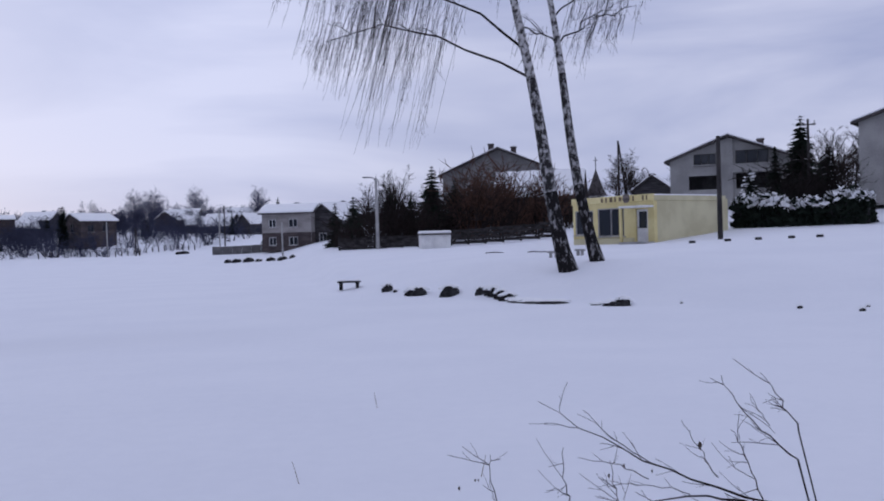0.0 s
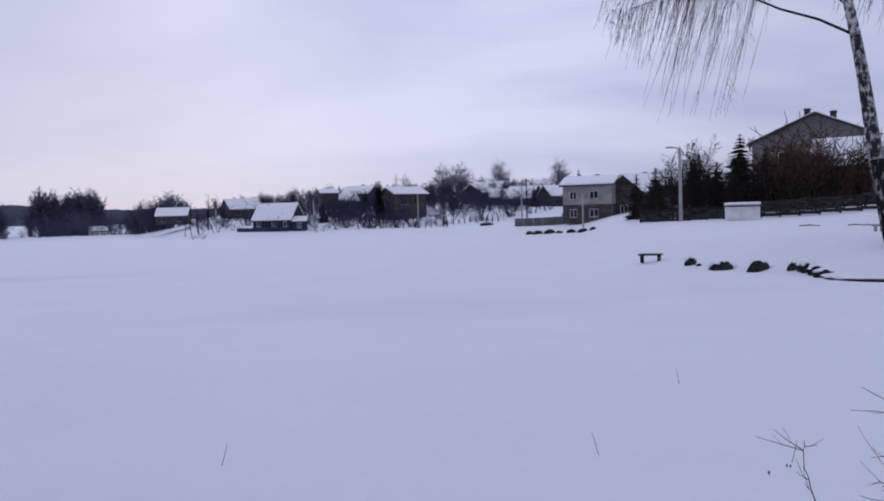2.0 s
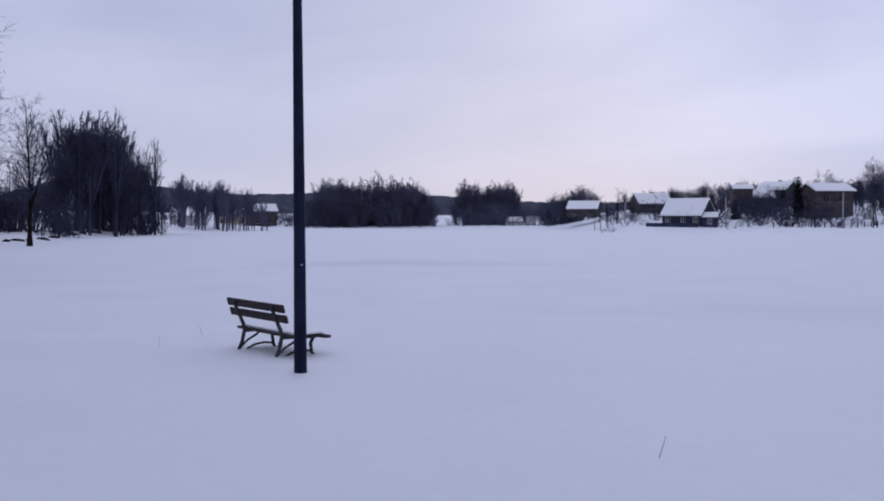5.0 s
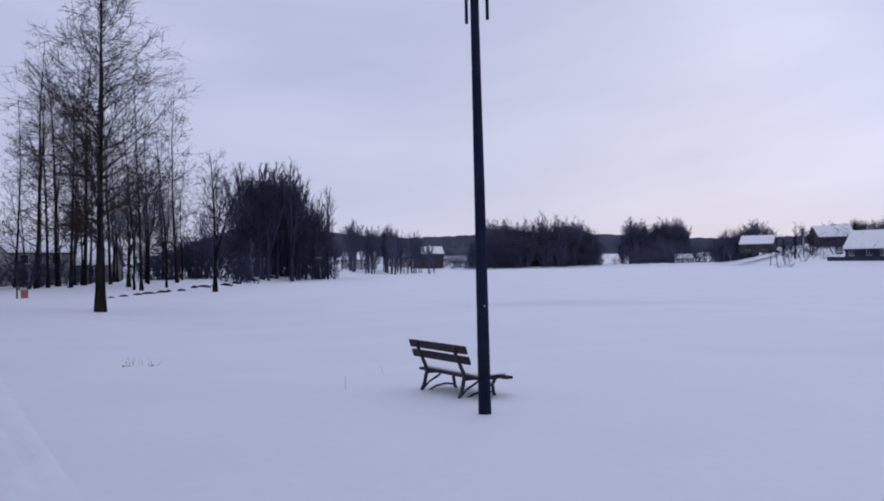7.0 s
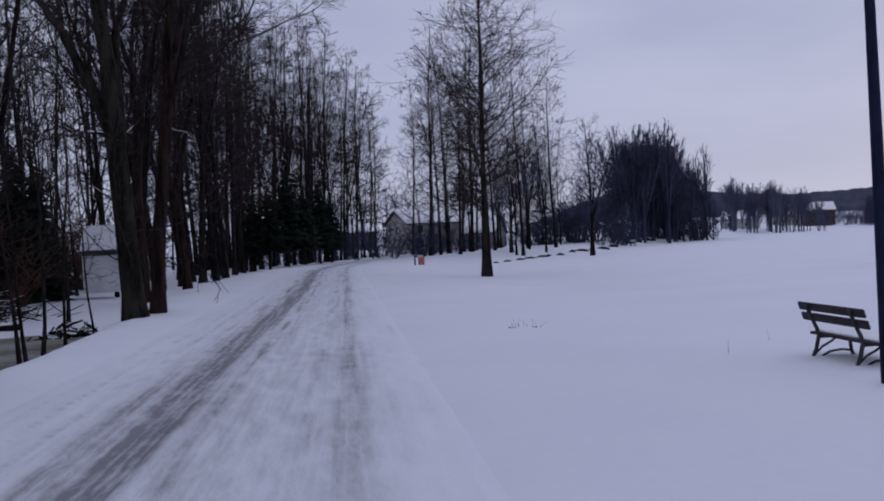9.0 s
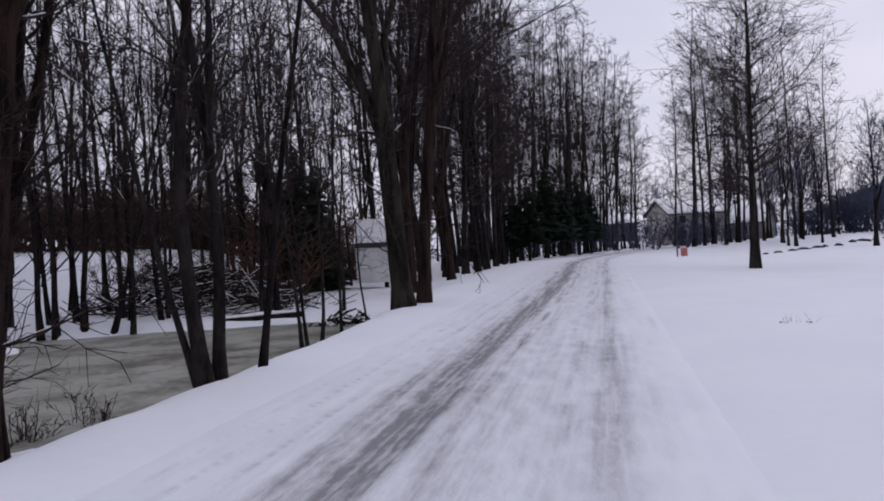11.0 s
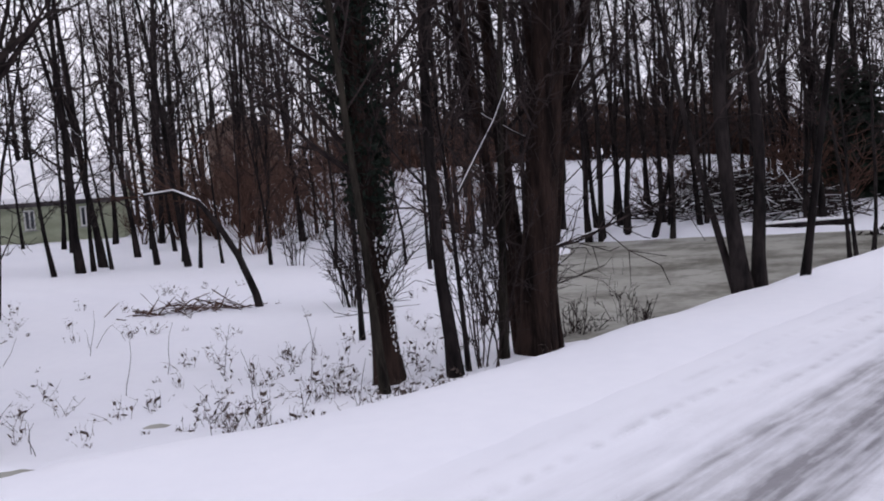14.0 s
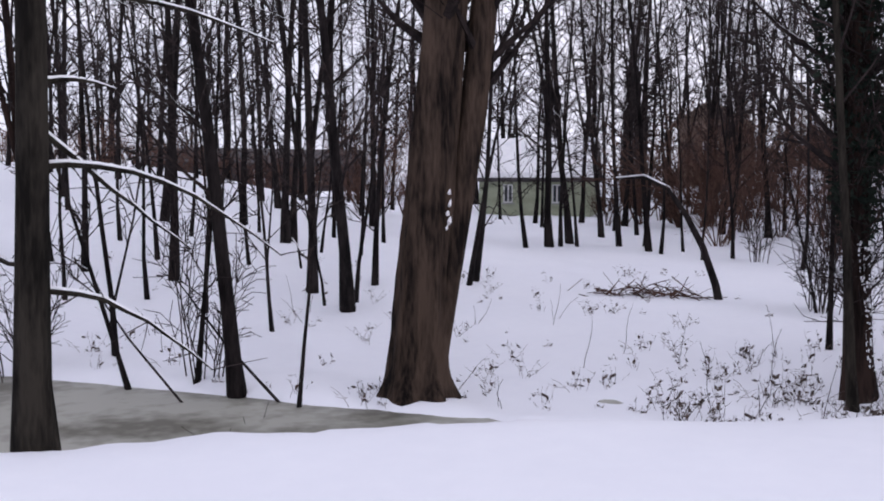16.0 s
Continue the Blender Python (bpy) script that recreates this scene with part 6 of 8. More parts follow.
# houses behind the wood
x, y = near(76.2, 134)
house("white_house", "two-storey white house with a snowy roof behind the trees", x, y, facing(x, y) + radians(25), 8.2, 7.6, 4.4, 6.2, M_WHITEBRICK, M_ROOF, {"f": [(-2.2, 0.9, 1.2, 1.3), (2.0, 0.9, 1.2, 1.3), (-2.2, 3.0, 1.2, 1.2), (2.0, 3.0, 1.2, 1.2)], "l": [(0, 2.9, 1.1, 1.2)]}, snow=0.25)
x, y = near(73.2, 140)
house("village_house", "low house with a snowy roof beyond the road", x, y, facing(x, y) - radians(15), 8, 7, 2.6, 5.4, M_GREYWALL, M_ROOF, {"f": [(-2, 0.9, 1.2, 1.2), (2, 0.9, 1.2, 1.2)]}, snow=0.25)
x, y = near(80.8, 158)
house("village_house", "brick house with a snowy roof beyond the road", x, y, facing(x, y) + radians(10), 8, 7, 3.0, 5.2, M_BRICK, M_ROOF, {"f": [(-2, 0.9, 1.2, 1.2), (2, 0.9, 1.2, 1.2)]}, snow=0.25)
x, y = near(144.5, 50.6)
house("green_house", "low pale green house with a snowy roof in the wood", x, y, facing(x, y) - radians(8), 5.7, 5.0, 1.95, 3.75, M_GREENWALL, M_ROOF, {"f": [(-1.35, 0.72, 0.5, 0.95), (1.15, 0.72, 0.5, 0.95)]}, snow=0.2, z=0.32, over=0.22)
x, y = near(134.2, 74)
house("village_house", "brown house with a low-pitched roof behind the thicket", x, y, facing(x, y) + radians(82), 7, 4.6, 5.6, 7.0, M_BROWNWALL, M_BROWNWALL, {"l": [(0, 3.0, 1.1, 1.2)]}, snow=0.0, z=1.0)
x, y = near(161.5, 72)
house("long_barn", "long red-brown barn on the rise behind the wood", x, y, facing(x, y) + radians(3), 15, 6, 2.0, 3.0, M_BRICK, M_ROOF, {"f": [(-4, 0.7, 0.8, 0.8), (0, 0.7, 0.8, 0.8), (4, 0.7, 0.8, 0.8)]}, snow=0.0)
x, y = near(94.75, 46.0)
house("white_kiosk", "small white-walled hut with a snowy roof in the wood", x, y, facing(x, y) - radians(12), 1.7, 1.9, 1.8, 2.75, M_WHITE, M_ROOF, {}, snow=0.12, z=0.12, over=0.12)
# ---- things on the far bank ----
def pole(name, label, x, y, h, r, mat, tip=(0, 0), z=None):
    z = ground_z(x, y) if z is None else z
    ob = thing(name, label, "pole", x, y, z)
    part("shaft", Shape().tube([(0, 0, -0.3), (tip[0] * 0.5, tip[1] * 0.5, h * 0.5), (tip[0], tip[1], h)], [r, r * 0.88, r * 0.75], 10, caps=True), mat, ob, smooth=True)
    return ob


x, y = polar(-16.5, 55)
ob = pole("wooden_pole", "thick dark pole standing beside the yellow shop", x, y, 5.75, 0.15, M_DARKPOLE)
part("cap", Shape().tube([(0, 0, 5.75), (0, 0, 5.8)], [0.13, 0.02], 10, caps=True), M_DARKPOLE, ob)
x, y = polar(3.88, 76)
ob = thing("street_lamp", "grey concrete street lamp with one short arm", "street lamp", x, y, ground_z(x, y), facing(x, y))
part("pole", Shape().tube([(0, 0, -0.2), (0, 0, 3), (0, 0, 5.75)], [0.16, 0.13, 0.1], 10, caps=True), M_CONCRETE, ob)
part("arm", Shape().tube([(0, 0, 5.5), (-0.25, 0, 5.75), (-0.6, 0, 5.82)], [0.04, 0.04, 0.035], 8, caps=True), M_STEEL, ob)
part("lamp_head", Shape().box(-0.78, 0, 5.8, 0.6, 0.2, 0.13, c=0.03), M_CONCRETE, ob)
for az, d, h, kind in ((19.55, 168, 6.0, 0), (12.95, 145, 7.0, 2), (13.25, 146, 6.4, 0), (18.0, 163, 4.6, 1), (25.85, 171, 5.4, 0), (31.6, 190, 4.0, 0), (-10.75, 100, 7.6, 1), (-21.4, 76, 6.8, 2), (9.6, 118, 4.2, 0)):
    x, y = polar(az, d)
    ob = pole("utility_pole", "weathered utility pole rising above the snow", x, y, h, 0.12, M_DARKPOLE if kind else M_CONCRETE)
    ob.rotation_euler.z = facing(x, y)
    if kind == 1:
        part("brace", Shape().tube([(0.06, 0, h - 0.3), (h * 0.13, 0, -0.2)], [0.09, 0.11], 8), M_DARKPOLE, ob)
    if kind == 2:
        part("crossarm", Shape().box(0.0, 0.1, h - 0.4, 1.1, 0.1, 0.1), M_DARKPOLE, ob)
        for k in (-0.45, 0.45):
            part("insulator", Shape().tube([(k, 0.1, h - 0.34), (k, 0.1, h - 0.12)], [0.05, 0.04], 6, caps=True), M_CONCRETE, ob)


def fence():
    a, b = polar(-7.0, 72), polar(6.2, 79)
    n = 13
    ob = thing("wooden_fence", "dark weathered plank fence dusted with snow", "fence", *a, ground_z(*a))
    turn = math.atan2(b[1] - a[1], b[0] - a[0])
    ln = math.hypot(b[0] - a[0], b[1] - a[1]) / n
    rng = np.random.default_rng(3)
    for i in range(n + 1):
        x, y = a[0] + (b[0] - a[0]) * i / n, a[1] + (b[1] - a[1]) * i / n
        if i == 7:
            continue
        z = ground_z(x, y) - ground_z(*a)
        part("post", Shape().box(x - a[0], y - a[1], z + 0.55, 0.14, 0.14, 1.35, turn), M_DARKWOOD, ob)
        if i < n and i not in (6, 7):
            x2, y2 = a[0] + (b[0] - a[0]) * (i + 0.5) / n, a[1] + (b[1] - a[1]) * (i + 0.5) / n
            z2 = ground_z(x2, y2) - ground_z(*a)
            full = i > 7
            for k in range(5 if full else 4):
                zz = 0.12 + (0.19 * k if full else 0.1 + 0.3 * k)
                part("board", Shape().box(x2 - a[0], y2 - a[1] - 0.08, z2 + zz + rng.uniform(-0.03, 0.03), ln * 0.99, 0.04, 0.18 if full else 0.24, turn), M_DARKWOOD, ob)
            if not full:
                bx = Shape()
                d = 0.5 * ln
                ca, sa = math.cos(turn), math.sin(turn)
                for sg in (-1, 1):
                    bx.tube([(x2 - a[0] - sg * d * ca, y2 - a[1] - sg * d * sa - 0.14, z2 + 0.2), (x2 - a[0] + sg * d * ca, y2 - a[1] + sg * d * sa - 0.14, z2 + 1.1)], [0.06, 0.06], 4)
                part("cross_board", bx, M_DARKWOOD, ob)


fence()
x, y = polar(0.42, 71.6)
ob = thing("store_box", "small pale wooden store with a snow-covered lid", "shed", x, y, ground_z(x, y) - 0.1, facing(x, y) + radians(12))
part("body", Shape().box(0, 0, 0.55, 2.2, 1.4, 1.1, c=0.02), M_WHITE, ob)
part("lid", Shape().box(0, 0, 1.14, 2.4, 1.6, 0.08, c=0.015), M_WOOD, ob)
part("snow_cover", Shape().box(0, 0, 1.3, 2.35, 1.55, 0.24, c=0.1), M_CAP, ob)
part("door", Shape().box(0.55, -0.72, 0.5, 0.8, 0.03, 0.85), M_WHITE, ob)

a, b = polar(10.3, 133), polar(13.7, 133)
ob = thing("concrete_wall", "low grey concrete panel wall by the lake", "wall", *a, ground_z(*a))
for i in range(6):
    u = (i + 0.5) / 6
    x, y = a[0] + (b[0] - a[0]) * u, a[1] + (b[1] - a[1]) * u
    tw = math.atan2(b[1] - a[1], b[0] - a[0])
    part("panel", Shape().box(x - a[0], y - a[1], ground_z(x, y) - ground_z(*a) + 0.45, 1.3, 0.12, 1.3, tw), M_OLDCONCRETE, ob)
    part("snow_cover", Shape().box(x - a[0], y - a[1], ground_z(x, y) - ground_z(*a) + 1.14, 1.3, 0.14, 0.08, tw), M_CAP, ob)

a, b = polar(30.4, 174), polar(27.4, 172)
ob = thing("board_fence", "low dark board fence in front of the cottage", "fence", *a, ground_z(*a))
tw = math.atan2(b[1] - a[1], b[0] - a[0])
for i in range(8):
    u = (i + 0.5) / 8
    x, y = a[0] + (b[0] - a[0]) * u, a[1] + (b[1] - a[1]) * u
    z = ground_z(x, y) - ground_z(*a)
    part("board", Shape().box(x - a[0], y - a[1], z + 0.3, math.dist(a, b) / 8 * 0.99, 0.06, 0.75, tw), M_BLUELOG, ob)
    part("post", Shape().box(x - a[0], y - a[1] + 0.09, z + 0.3, 0.1, 0.1, 0.9, tw), M_BLUELOG, ob)

ob = thing("wire_fence", "row of dark fence posts along the snowy slope", "fence", *polar(23.2, 170), ground_z(*polar(23.2, 170)))
bx, by, bz = ob.location
for i in range(26):
    x, y = polar(23.2 - i * 0.34, 170 + 2.0 * math.sin(i * 0.4))
    part("post", Shape().box(x - bx, y - by, ground_z(x, y) - bz + 0.4, 0.13, 0.13, 1.1, i * 0.3), M_DARKWOOD, ob)

# spire of a small chapel
x, y = polar(-9.4, 110)
ob = thing("chapel_turret", "pale round turret under a dark pointed roof", "turret", x, y, 3.2)
part("drum", Shape().tube([(0, 0, 0), (0, 0, 3.4)], [1.0, 1.0], 12, caps=True), M_WHITE, ob)
part("roof", Shape().tube([(0, 0, 3.2), (0, 0, 3.7), (0, 0, 4.8), (0, 0, 6.2)], [1.3, 0.98, 0.55, 0.06], 12, caps=True), M_ROOF, ob)
part("finial", Shape().box(0, 0, 6.9, 0.08, 0.08, 1.6).box(0, 0, 7.3, 0.5, 0.08, 0.08, facing(x, y)), M_IRON, ob)


def conifer(seed, h, w, whorls, droop=-0.25, tip=1.0, low=0.06):
    """Trunk and needled branches of a spruce."""
    rng = np.random.default_rng(seed)
    trunk, crown = Shape(), Shape()
    trunk.tube([(0, 0, -0.2), (0, 0, h * 0.5), (0, 0, h)], [0.16, 0.1, 0.02], 6)
    for k in range(whorls):
        u = (k + rng.uniform(0, 0.6)) / whorls
        z = h * (low + (1 - low) * u)
        reach = w * (1 - u) ** tip * rng.uniform(0.75, 1.1) + 0.1
        for j in range(8):
            a = 6.283 * j / 8 + rng.uniform(-0.3, 0.3)
            r = reach * rng.uniform(0.65, 1.1)
            dx, dy = math.cos(a), math.sin(a)
            px, py = -dy, dx
            q = []
            for i, f in enumerate((0.0, 0.35, 0.7, 1.0)):
                wd = r * (0.05, 0.26, 0.2, 0.02)[i] * rng.uniform(0.8, 1.2)
                zz = z + r * (droop * f + 0.12 * f * f) + rng.normal(0, 0.03)
                q.append((dx * r * f + px * wd, dy * r * f + py * wd, zz - wd * 0.5))
                q.append((dx * r * f, dy * r * f, zz + wd * 0.2))
                q.append((dx * r * f - px * wd, dy * r * f - py * wd, zz - wd * 0.5))
            fs = [(3 * i + s, 3 * i + s + 1, 3 * i + s + 4, 3 * i + s + 3) for i in range(3) for s in (0, 1)]
            crown.add(q, fs)
            for t in range(5):
                f = rng.uniform(0.3, 1.0)
                b = np.array((dx * r * f, dy * r * f, z + r * (droop * f + 0.12 * f * f)))
                e = b + np.array((dx * 0.5 + rng.normal(0, 0.6), dy * 0.5 + rng.normal(0, 0.6), rng.uniform(-0.7, 0.15))) * 0.3 * (0.4 + reach * 0.4)
                m = np.cross(e - b, (0, 0, 1)) * 0.22
                crown.add([tuple(b), tuple((b + e) / 2 + m), tuple(e), tuple((b + e) / 2 - m)], [(0, 1, 2, 3)])
    return trunk, crown


def conifer_thing(label, seed, h, w, whorls, x, y, droop=-0.25, tip=1.0, snowy=False, name="spruce", low=0.06):
    ob = thing(name, label, "conifer", x, y, ground_z(x, y))
    tr, cr = conifer(seed, h, w, whorls, droop, tip, low)
    part("trunk", tr, M_BARK, ob)
    crown = part("crown", cr, M_NEEDLE, ob)
    if snowy:
        rng = np.random.default_rng(seed)
        sn = Shape()
        for k in range(60):
            u = rng.uniform(0.05, 0.9)
            a, r = rng.uniform(0, 6.28), w * (1 - u) ** tip * rng.uniform(0.5, 1.0)
            s = rng.uniform(0.1, 0.28)
            sn.box(r * math.cos(a), r * math.sin(a), h * (0.06 + 0.94 * u) + r * droop * 0.7 + 0.06, s * 1.5, s, 0.07, a, c=0.02)
        part("snow", sn, M_CAP, crown)
    return ob


for az, d, h, w, wh, sn in ((0.5, 84, 6.8, 2.4, 22, False), (-0.9, 85, 5.4, 2.0, 18, False), (3.1, 88, 5.4, 2.1, 16, False), (5.3, 84, 4.6, 1.7, 14, False), (1.8, 86, 4.6, 1.9, 15, False), (6.4, 95, 4.4, 1.5, 13, False),
                            (-21.0, 78, 7.2, 2.5, 24, False), (-19.6, 77, 5.0, 1.1, 22, False), (-22.4, 82, 4.8, 2.0, 16, True), (28.9, 204, 6.4, 1.8, 16, False), (27.65, 208, 5.6, 1.9, 14, False), (27.1, 211, 6.2, 2.0, 14, False), (26.65, 209, 5.4, 1.8, 14, False), (22.7, 214, 4.8, 1.5, 13, False), (17.4, 206, 4.2, 1.6, 12, False), (12.5, 192, 4.4, 1.6, 12, False), (10.4, 150, 4.2, 1.4, 12, False), (25.3, 198, 4.0, 1.6, 12, False), (9.8, 200, 7.5, 2.0, 16, False), (-18.2, 71, 3.6, 1.2, 14, True)):
    conifer_thing("dark green spruce dusted with snow" if sn else "dark green spruce in a garden", int(az * 10 + 900), h, w, int(wh * 1.5), *polar(az, d), droop=-0.4, tip=0.8, snowy=sn)
x, y = polar(21.9, 188)
conifer_thing("tall dark columnar thuja beside a brick house", 77, 8.3, 1.5, 30, x, y, 0.35, 0.45, name="thuja")
for az, d, h in ((83.4, 84, 7.0), (84.4, 82, 8.4), (82.5, 88, 7.8), (81.8, 92, 6.6), (85.5, 80, 7.4), (84.0, 90, 8.8), (82.2, 97, 7.4), (86.4, 80, 6.6)):
    conifer_thing("dark young spruce among bare roadside trees", int(az * 7), h, 1.8, 28, *near(az, d), droop=-0.4, tip=0.7, low=0.26)
for az, d, h in ((98.3, 45.0, 6.0), (99.4, 46.0, 6.8), (100.5, 47.5, 5.8)):
    conifer_thing("dark spruce beside the hut in the wood", int(az * 7), h, 1.7, 34, *near(az, d), droop=-0.4, tip=0.6)


def hedge():
    """Dense dark hedge under a crust of snow."""
    rng = np.random.default_rng(8)
    a, b = np.array(polar(-17.4, 64)), np.array(polar(-24.6, 61.5))
    ob = thing("hedge", "dense dark garden hedge with snow on its top", "hedge", *a, ground_z(*a))
    dirv = (b - a) / np.linalg.norm(b - a)
    side = np.array((-dirv[1], dirv[0]))
    z0 = ground_z(*a)
    lv, sn = Shape(), Shape()
    ln = np.linalg.norm(b - a)
    for k in range(5200):
        u, v, h = rng.uniform(0, ln), rng.uniform(-0.75, 0.75), rng.uniform(0, 1)
        top = 1.75 + 0.25 * math.sin(u * 1.1) + 0.15 * math.sin(u * 3.1)
        p = dirv * u + side * v
        z = ground_z(*(a + p)) - z0 + h * top
        s = rng.uniform(0.08, 0.2)
        q, e = rng.normal(0, s, 3), rng.normal(0, s, 3)
        c = np.array((p[0], p[1], z))
        if h > 0.72 and rng.uniform() < 0.55:
            sn.add([tuple(c + q), tuple(c + e), tuple(c - q * 0.8), tuple(c - e)], [(0, 1, 2, 3)])
        else:
            lv.add([tuple(c + q), tuple(c + e), tuple(c - q), tuple(c - e * 0.8)], [(0, 1, 2, 3)])
    for k in range(40):
        u, v = rng.uniform(0, ln), rng.uniform(-0.7, 0.7)
        top = 1.75 + 0.25 * math.sin(u * 1.1) + 0.15 * math.sin(u * 3.1)
        p = dirv * u + side * v
        s = rng.uniform(0.12, 0.35)
        sn.box(p[0], p[1], ground_z(*(a + p)) - z0 + top * rng.uniform(0.9, 1.03), s * 1.3, s, 0.14, rng.uniform(0, 3), c=0.04)
    core = Shape()
    m = a + dirv * ln / 2
    core.box(dirv[0] * ln / 2, dirv[1] * ln / 2, 0.75, ln * 0.99, 0.9, 1.6, math.atan2(dirv[1], dirv[0]))
    part("foliage", lv, M_NEEDLE, ob)
    # The core is one plain box; the hedge's inner shade is its dark colour.
    part("branches", core, M_DARK, ob)
    part("snow", sn, M_CAP, ob)


hedge()


# ---- birches on the far bank ----
def birch(name, label, seed, x, y, h, r, lean, limbs):
    """A weeping birch; limbs: height, reach to the right (-: left), rise."""
    rng = np.random.default_rng(seed)
    ob = thing(name, label, "birch", x, y, ground_z(x, y), facing(x, y), group="birches")
    tr, foot, br, tw = Shape(), Shape(), Shape(), Shape()
    n = 16
    zs = np.linspace(-0.3, h, n)
    us = (zs + 0.3) / (h + 0.3)
    cx = lean * h * (us ** 0.85) + 0.08 * np.sin(us * 9 + seed)
    cy = 0.05 * np.sin(us * 7)
    pts = np.stack([cx, cy, zs], 1)
    rs = r * (1 - 0.8 * us) * (1 + 0.35 * np.exp(-us * h / 0.6))
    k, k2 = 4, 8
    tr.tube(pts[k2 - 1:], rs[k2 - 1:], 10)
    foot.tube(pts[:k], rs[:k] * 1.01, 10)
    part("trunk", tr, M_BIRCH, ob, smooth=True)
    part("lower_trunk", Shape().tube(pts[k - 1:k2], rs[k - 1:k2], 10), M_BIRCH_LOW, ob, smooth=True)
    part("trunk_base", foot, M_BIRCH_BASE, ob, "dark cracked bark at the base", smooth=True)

    def strands(p, count, length, spread=0.5):
        for j in range(count):
            q = p + rng.normal(0, spread, 3) * (1, 1, 0.3)
            ln = length * rng.uniform(0.4, 1.15)
            dr = np.array((-0.27 + rng.normal(0, 0.07), rng.normal(0, 0.08), -1.0))
            a = q + dr * ln * 0.5 + rng.normal(0, 0.05, 3)
            tw.tube([p * 0.3 + q * 0.7, q, a, q + dr * ln], [0.008, 0.0075, 0.006, 0.004], 3)
            for g in range(2):
                f = rng.uniform(0.2, 0.9)
                b = q + dr * ln * f
                tw.tube([b, b + np.array((rng.normal(0, 0.12), rng.normal(0, 0.12), -0.35 * rng.uniform(0.4, 1.2)))], [0.007, 0.003], 3)

    for z, reach, rise, weep in limbs:
        i = int(np.interp(z, zs, np.arange(n)))
        p0 = pts[i]
        a = np.linspace(0, 1, 8)
        depth = rng.uniform(-0.5, 0.5)
        lp = np.stack([p0[0] + reach * a, p0[1] + depth * abs(reach) * 0.5 * a, p0[2] + rise * np.sin(a * 2.0) / math.sin(2.0) * (1 if rise < 0 else 1)], 1) + np.concatenate([np.zeros((1, 3)), rng.normal(0, 0.04 * min(2, abs(reach)), (7, 3))])
        br.tube(lp, np.linspace(rs[i] * 0.3, 0.014, 8), 6)
        for j in range(3 if reach < -5 else 2, 8):
            strands(lp[j], int(weep * (0.5 + 0.22 * j)), (1.0 + 0.28 * abs(reach)) * rng.uniform(0.55, 1.25) * (1.15 if j < 7 else 0.7), 0.35)
            if rng.uniform() < 0.9:
                e = lp[j] + np.array((math.copysign(rng.uniform(0.4, 1.2), reach), rng.normal(0, 0.8), rng.uniform(0.1, 0.8)))
                br.tube([lp[j], (lp[j] + e) / 2 + (0, 0, 0.12), e], [0.02, 0.015, 0.009], 4)
                strands(e, int(weep * 0.8), 1.1 + 0.2 * abs(reach), 0.3)
    part("limb", br, M_BARK, ob)
    part("crown", tw, M_TWIG, ob)
    return ob


x, y = polar(-7.84, 36)
birch("birch_tree", "old weeping birch with black-and-white bark leaning on the snowy bank", 4, x, y, 16, 0.31, -0.17,
      [(7.9, -8.4, 2.3, 15), (9.4, -6.4, 2.4, 17), (10.8, -8.2, 2.4, 17), (12.0, -6.0, 2.0, 16), (12.0, 2.0, 1.4, 5), (12.8, -7.0, 2.2, 16)])
x, y = polar(-9.42, 37)
birch("birch_tree", "slimmer weeping birch beside a larger one", 9, x, y, 16, 0.24, -0.15,
      [(8.6, -0.9, 0.5, 2), (9.4, 2.2, 1.0, 4), (10.4, 2.6, 0.9, 5), (10.8, -1.4, 1.0, 3), (11.8, 3.0, 1.2, 7), (12.8, -2.0, 1.4, 6), (13.2, 2.4, 1.4, 7)])


# ---- the far shore's stones and small things ----
def rock(seed, sx, sy, sz):
    rng = np.random.default_rng(seed)
    sh = Shape()
    n, m = 9, 5
    vs = []
    for j in range(m):
        f = j / (m - 1)
        for i in range(n):
            a = 6.283 * i / n
            k = math.cos(f * 1.45) * rng.uniform(0.8, 1.15)
            vs.append((sx / 2 * k * math.cos(a), sy / 2 * k * math.sin(a), -0.08 + sz * math.sin(f * 1.57) * rng.uniform(0.9, 1.1)))
    sh.add(vs, [(j * n + i, j * n + (i + 1) % n, (j + 1) * n + (i + 1) % n, (j + 1) * n + i) for j in range(m - 1) for i in range(n)] + [tuple(range((m - 1) * n, m * n))])
    return sh


rocks = [(3.35, 39.6, 0.42, 0.3), (2.9, 39.0, 0.2, 0.15), (1.6, 37.2, 0.75, 0.32), (1.95, 37.4, 0.5, 0.22), (-0.45, 35.8, 0.68, 0.34), (-2.3, 34.6, 0.35, 0.25), (-2.75, 34.2, 0.3, 0.3), (-3.1, 33.9, 0.4, 0.34), (-3.5, 33.4, 0.45, 0.3),
         (-3.95, 32.7, 0.55, 0.26), (-4.35, 32.1, 0.5, 0.16), (-5.0, 31.7, 0.95, 0.14), (-5.8, 31.3, 1.1, 0.12), (-6.6, 30.9, 0.9, 0.14), (-9.2, 29.8, 0.35, 0.1), (-10.4, 29.4, 0.8, 0.18), (-10.8, 29.3, 0.4, 0.26), (-14.2, 29.1, 0.1, 0.1), (-20.75, 27.4, 0.14, 0.14), (-24.0, 26.7, 0.16, 0.14), (-24.3, 27.3, 0.12, 0.1),
         (9.0, 108, 0.9, 0.5), (9.6, 110, 1.4, 0.5), (10.3, 111, 1.2, 0.5), (11.0, 112, 0.9, 0.4), (11.6, 113, 1.6, 0.6), (12.3, 114, 1.3, 0.5), (12.8, 115, 1.0, 0.5), (15.4, 150, 2.2, 0.6)]
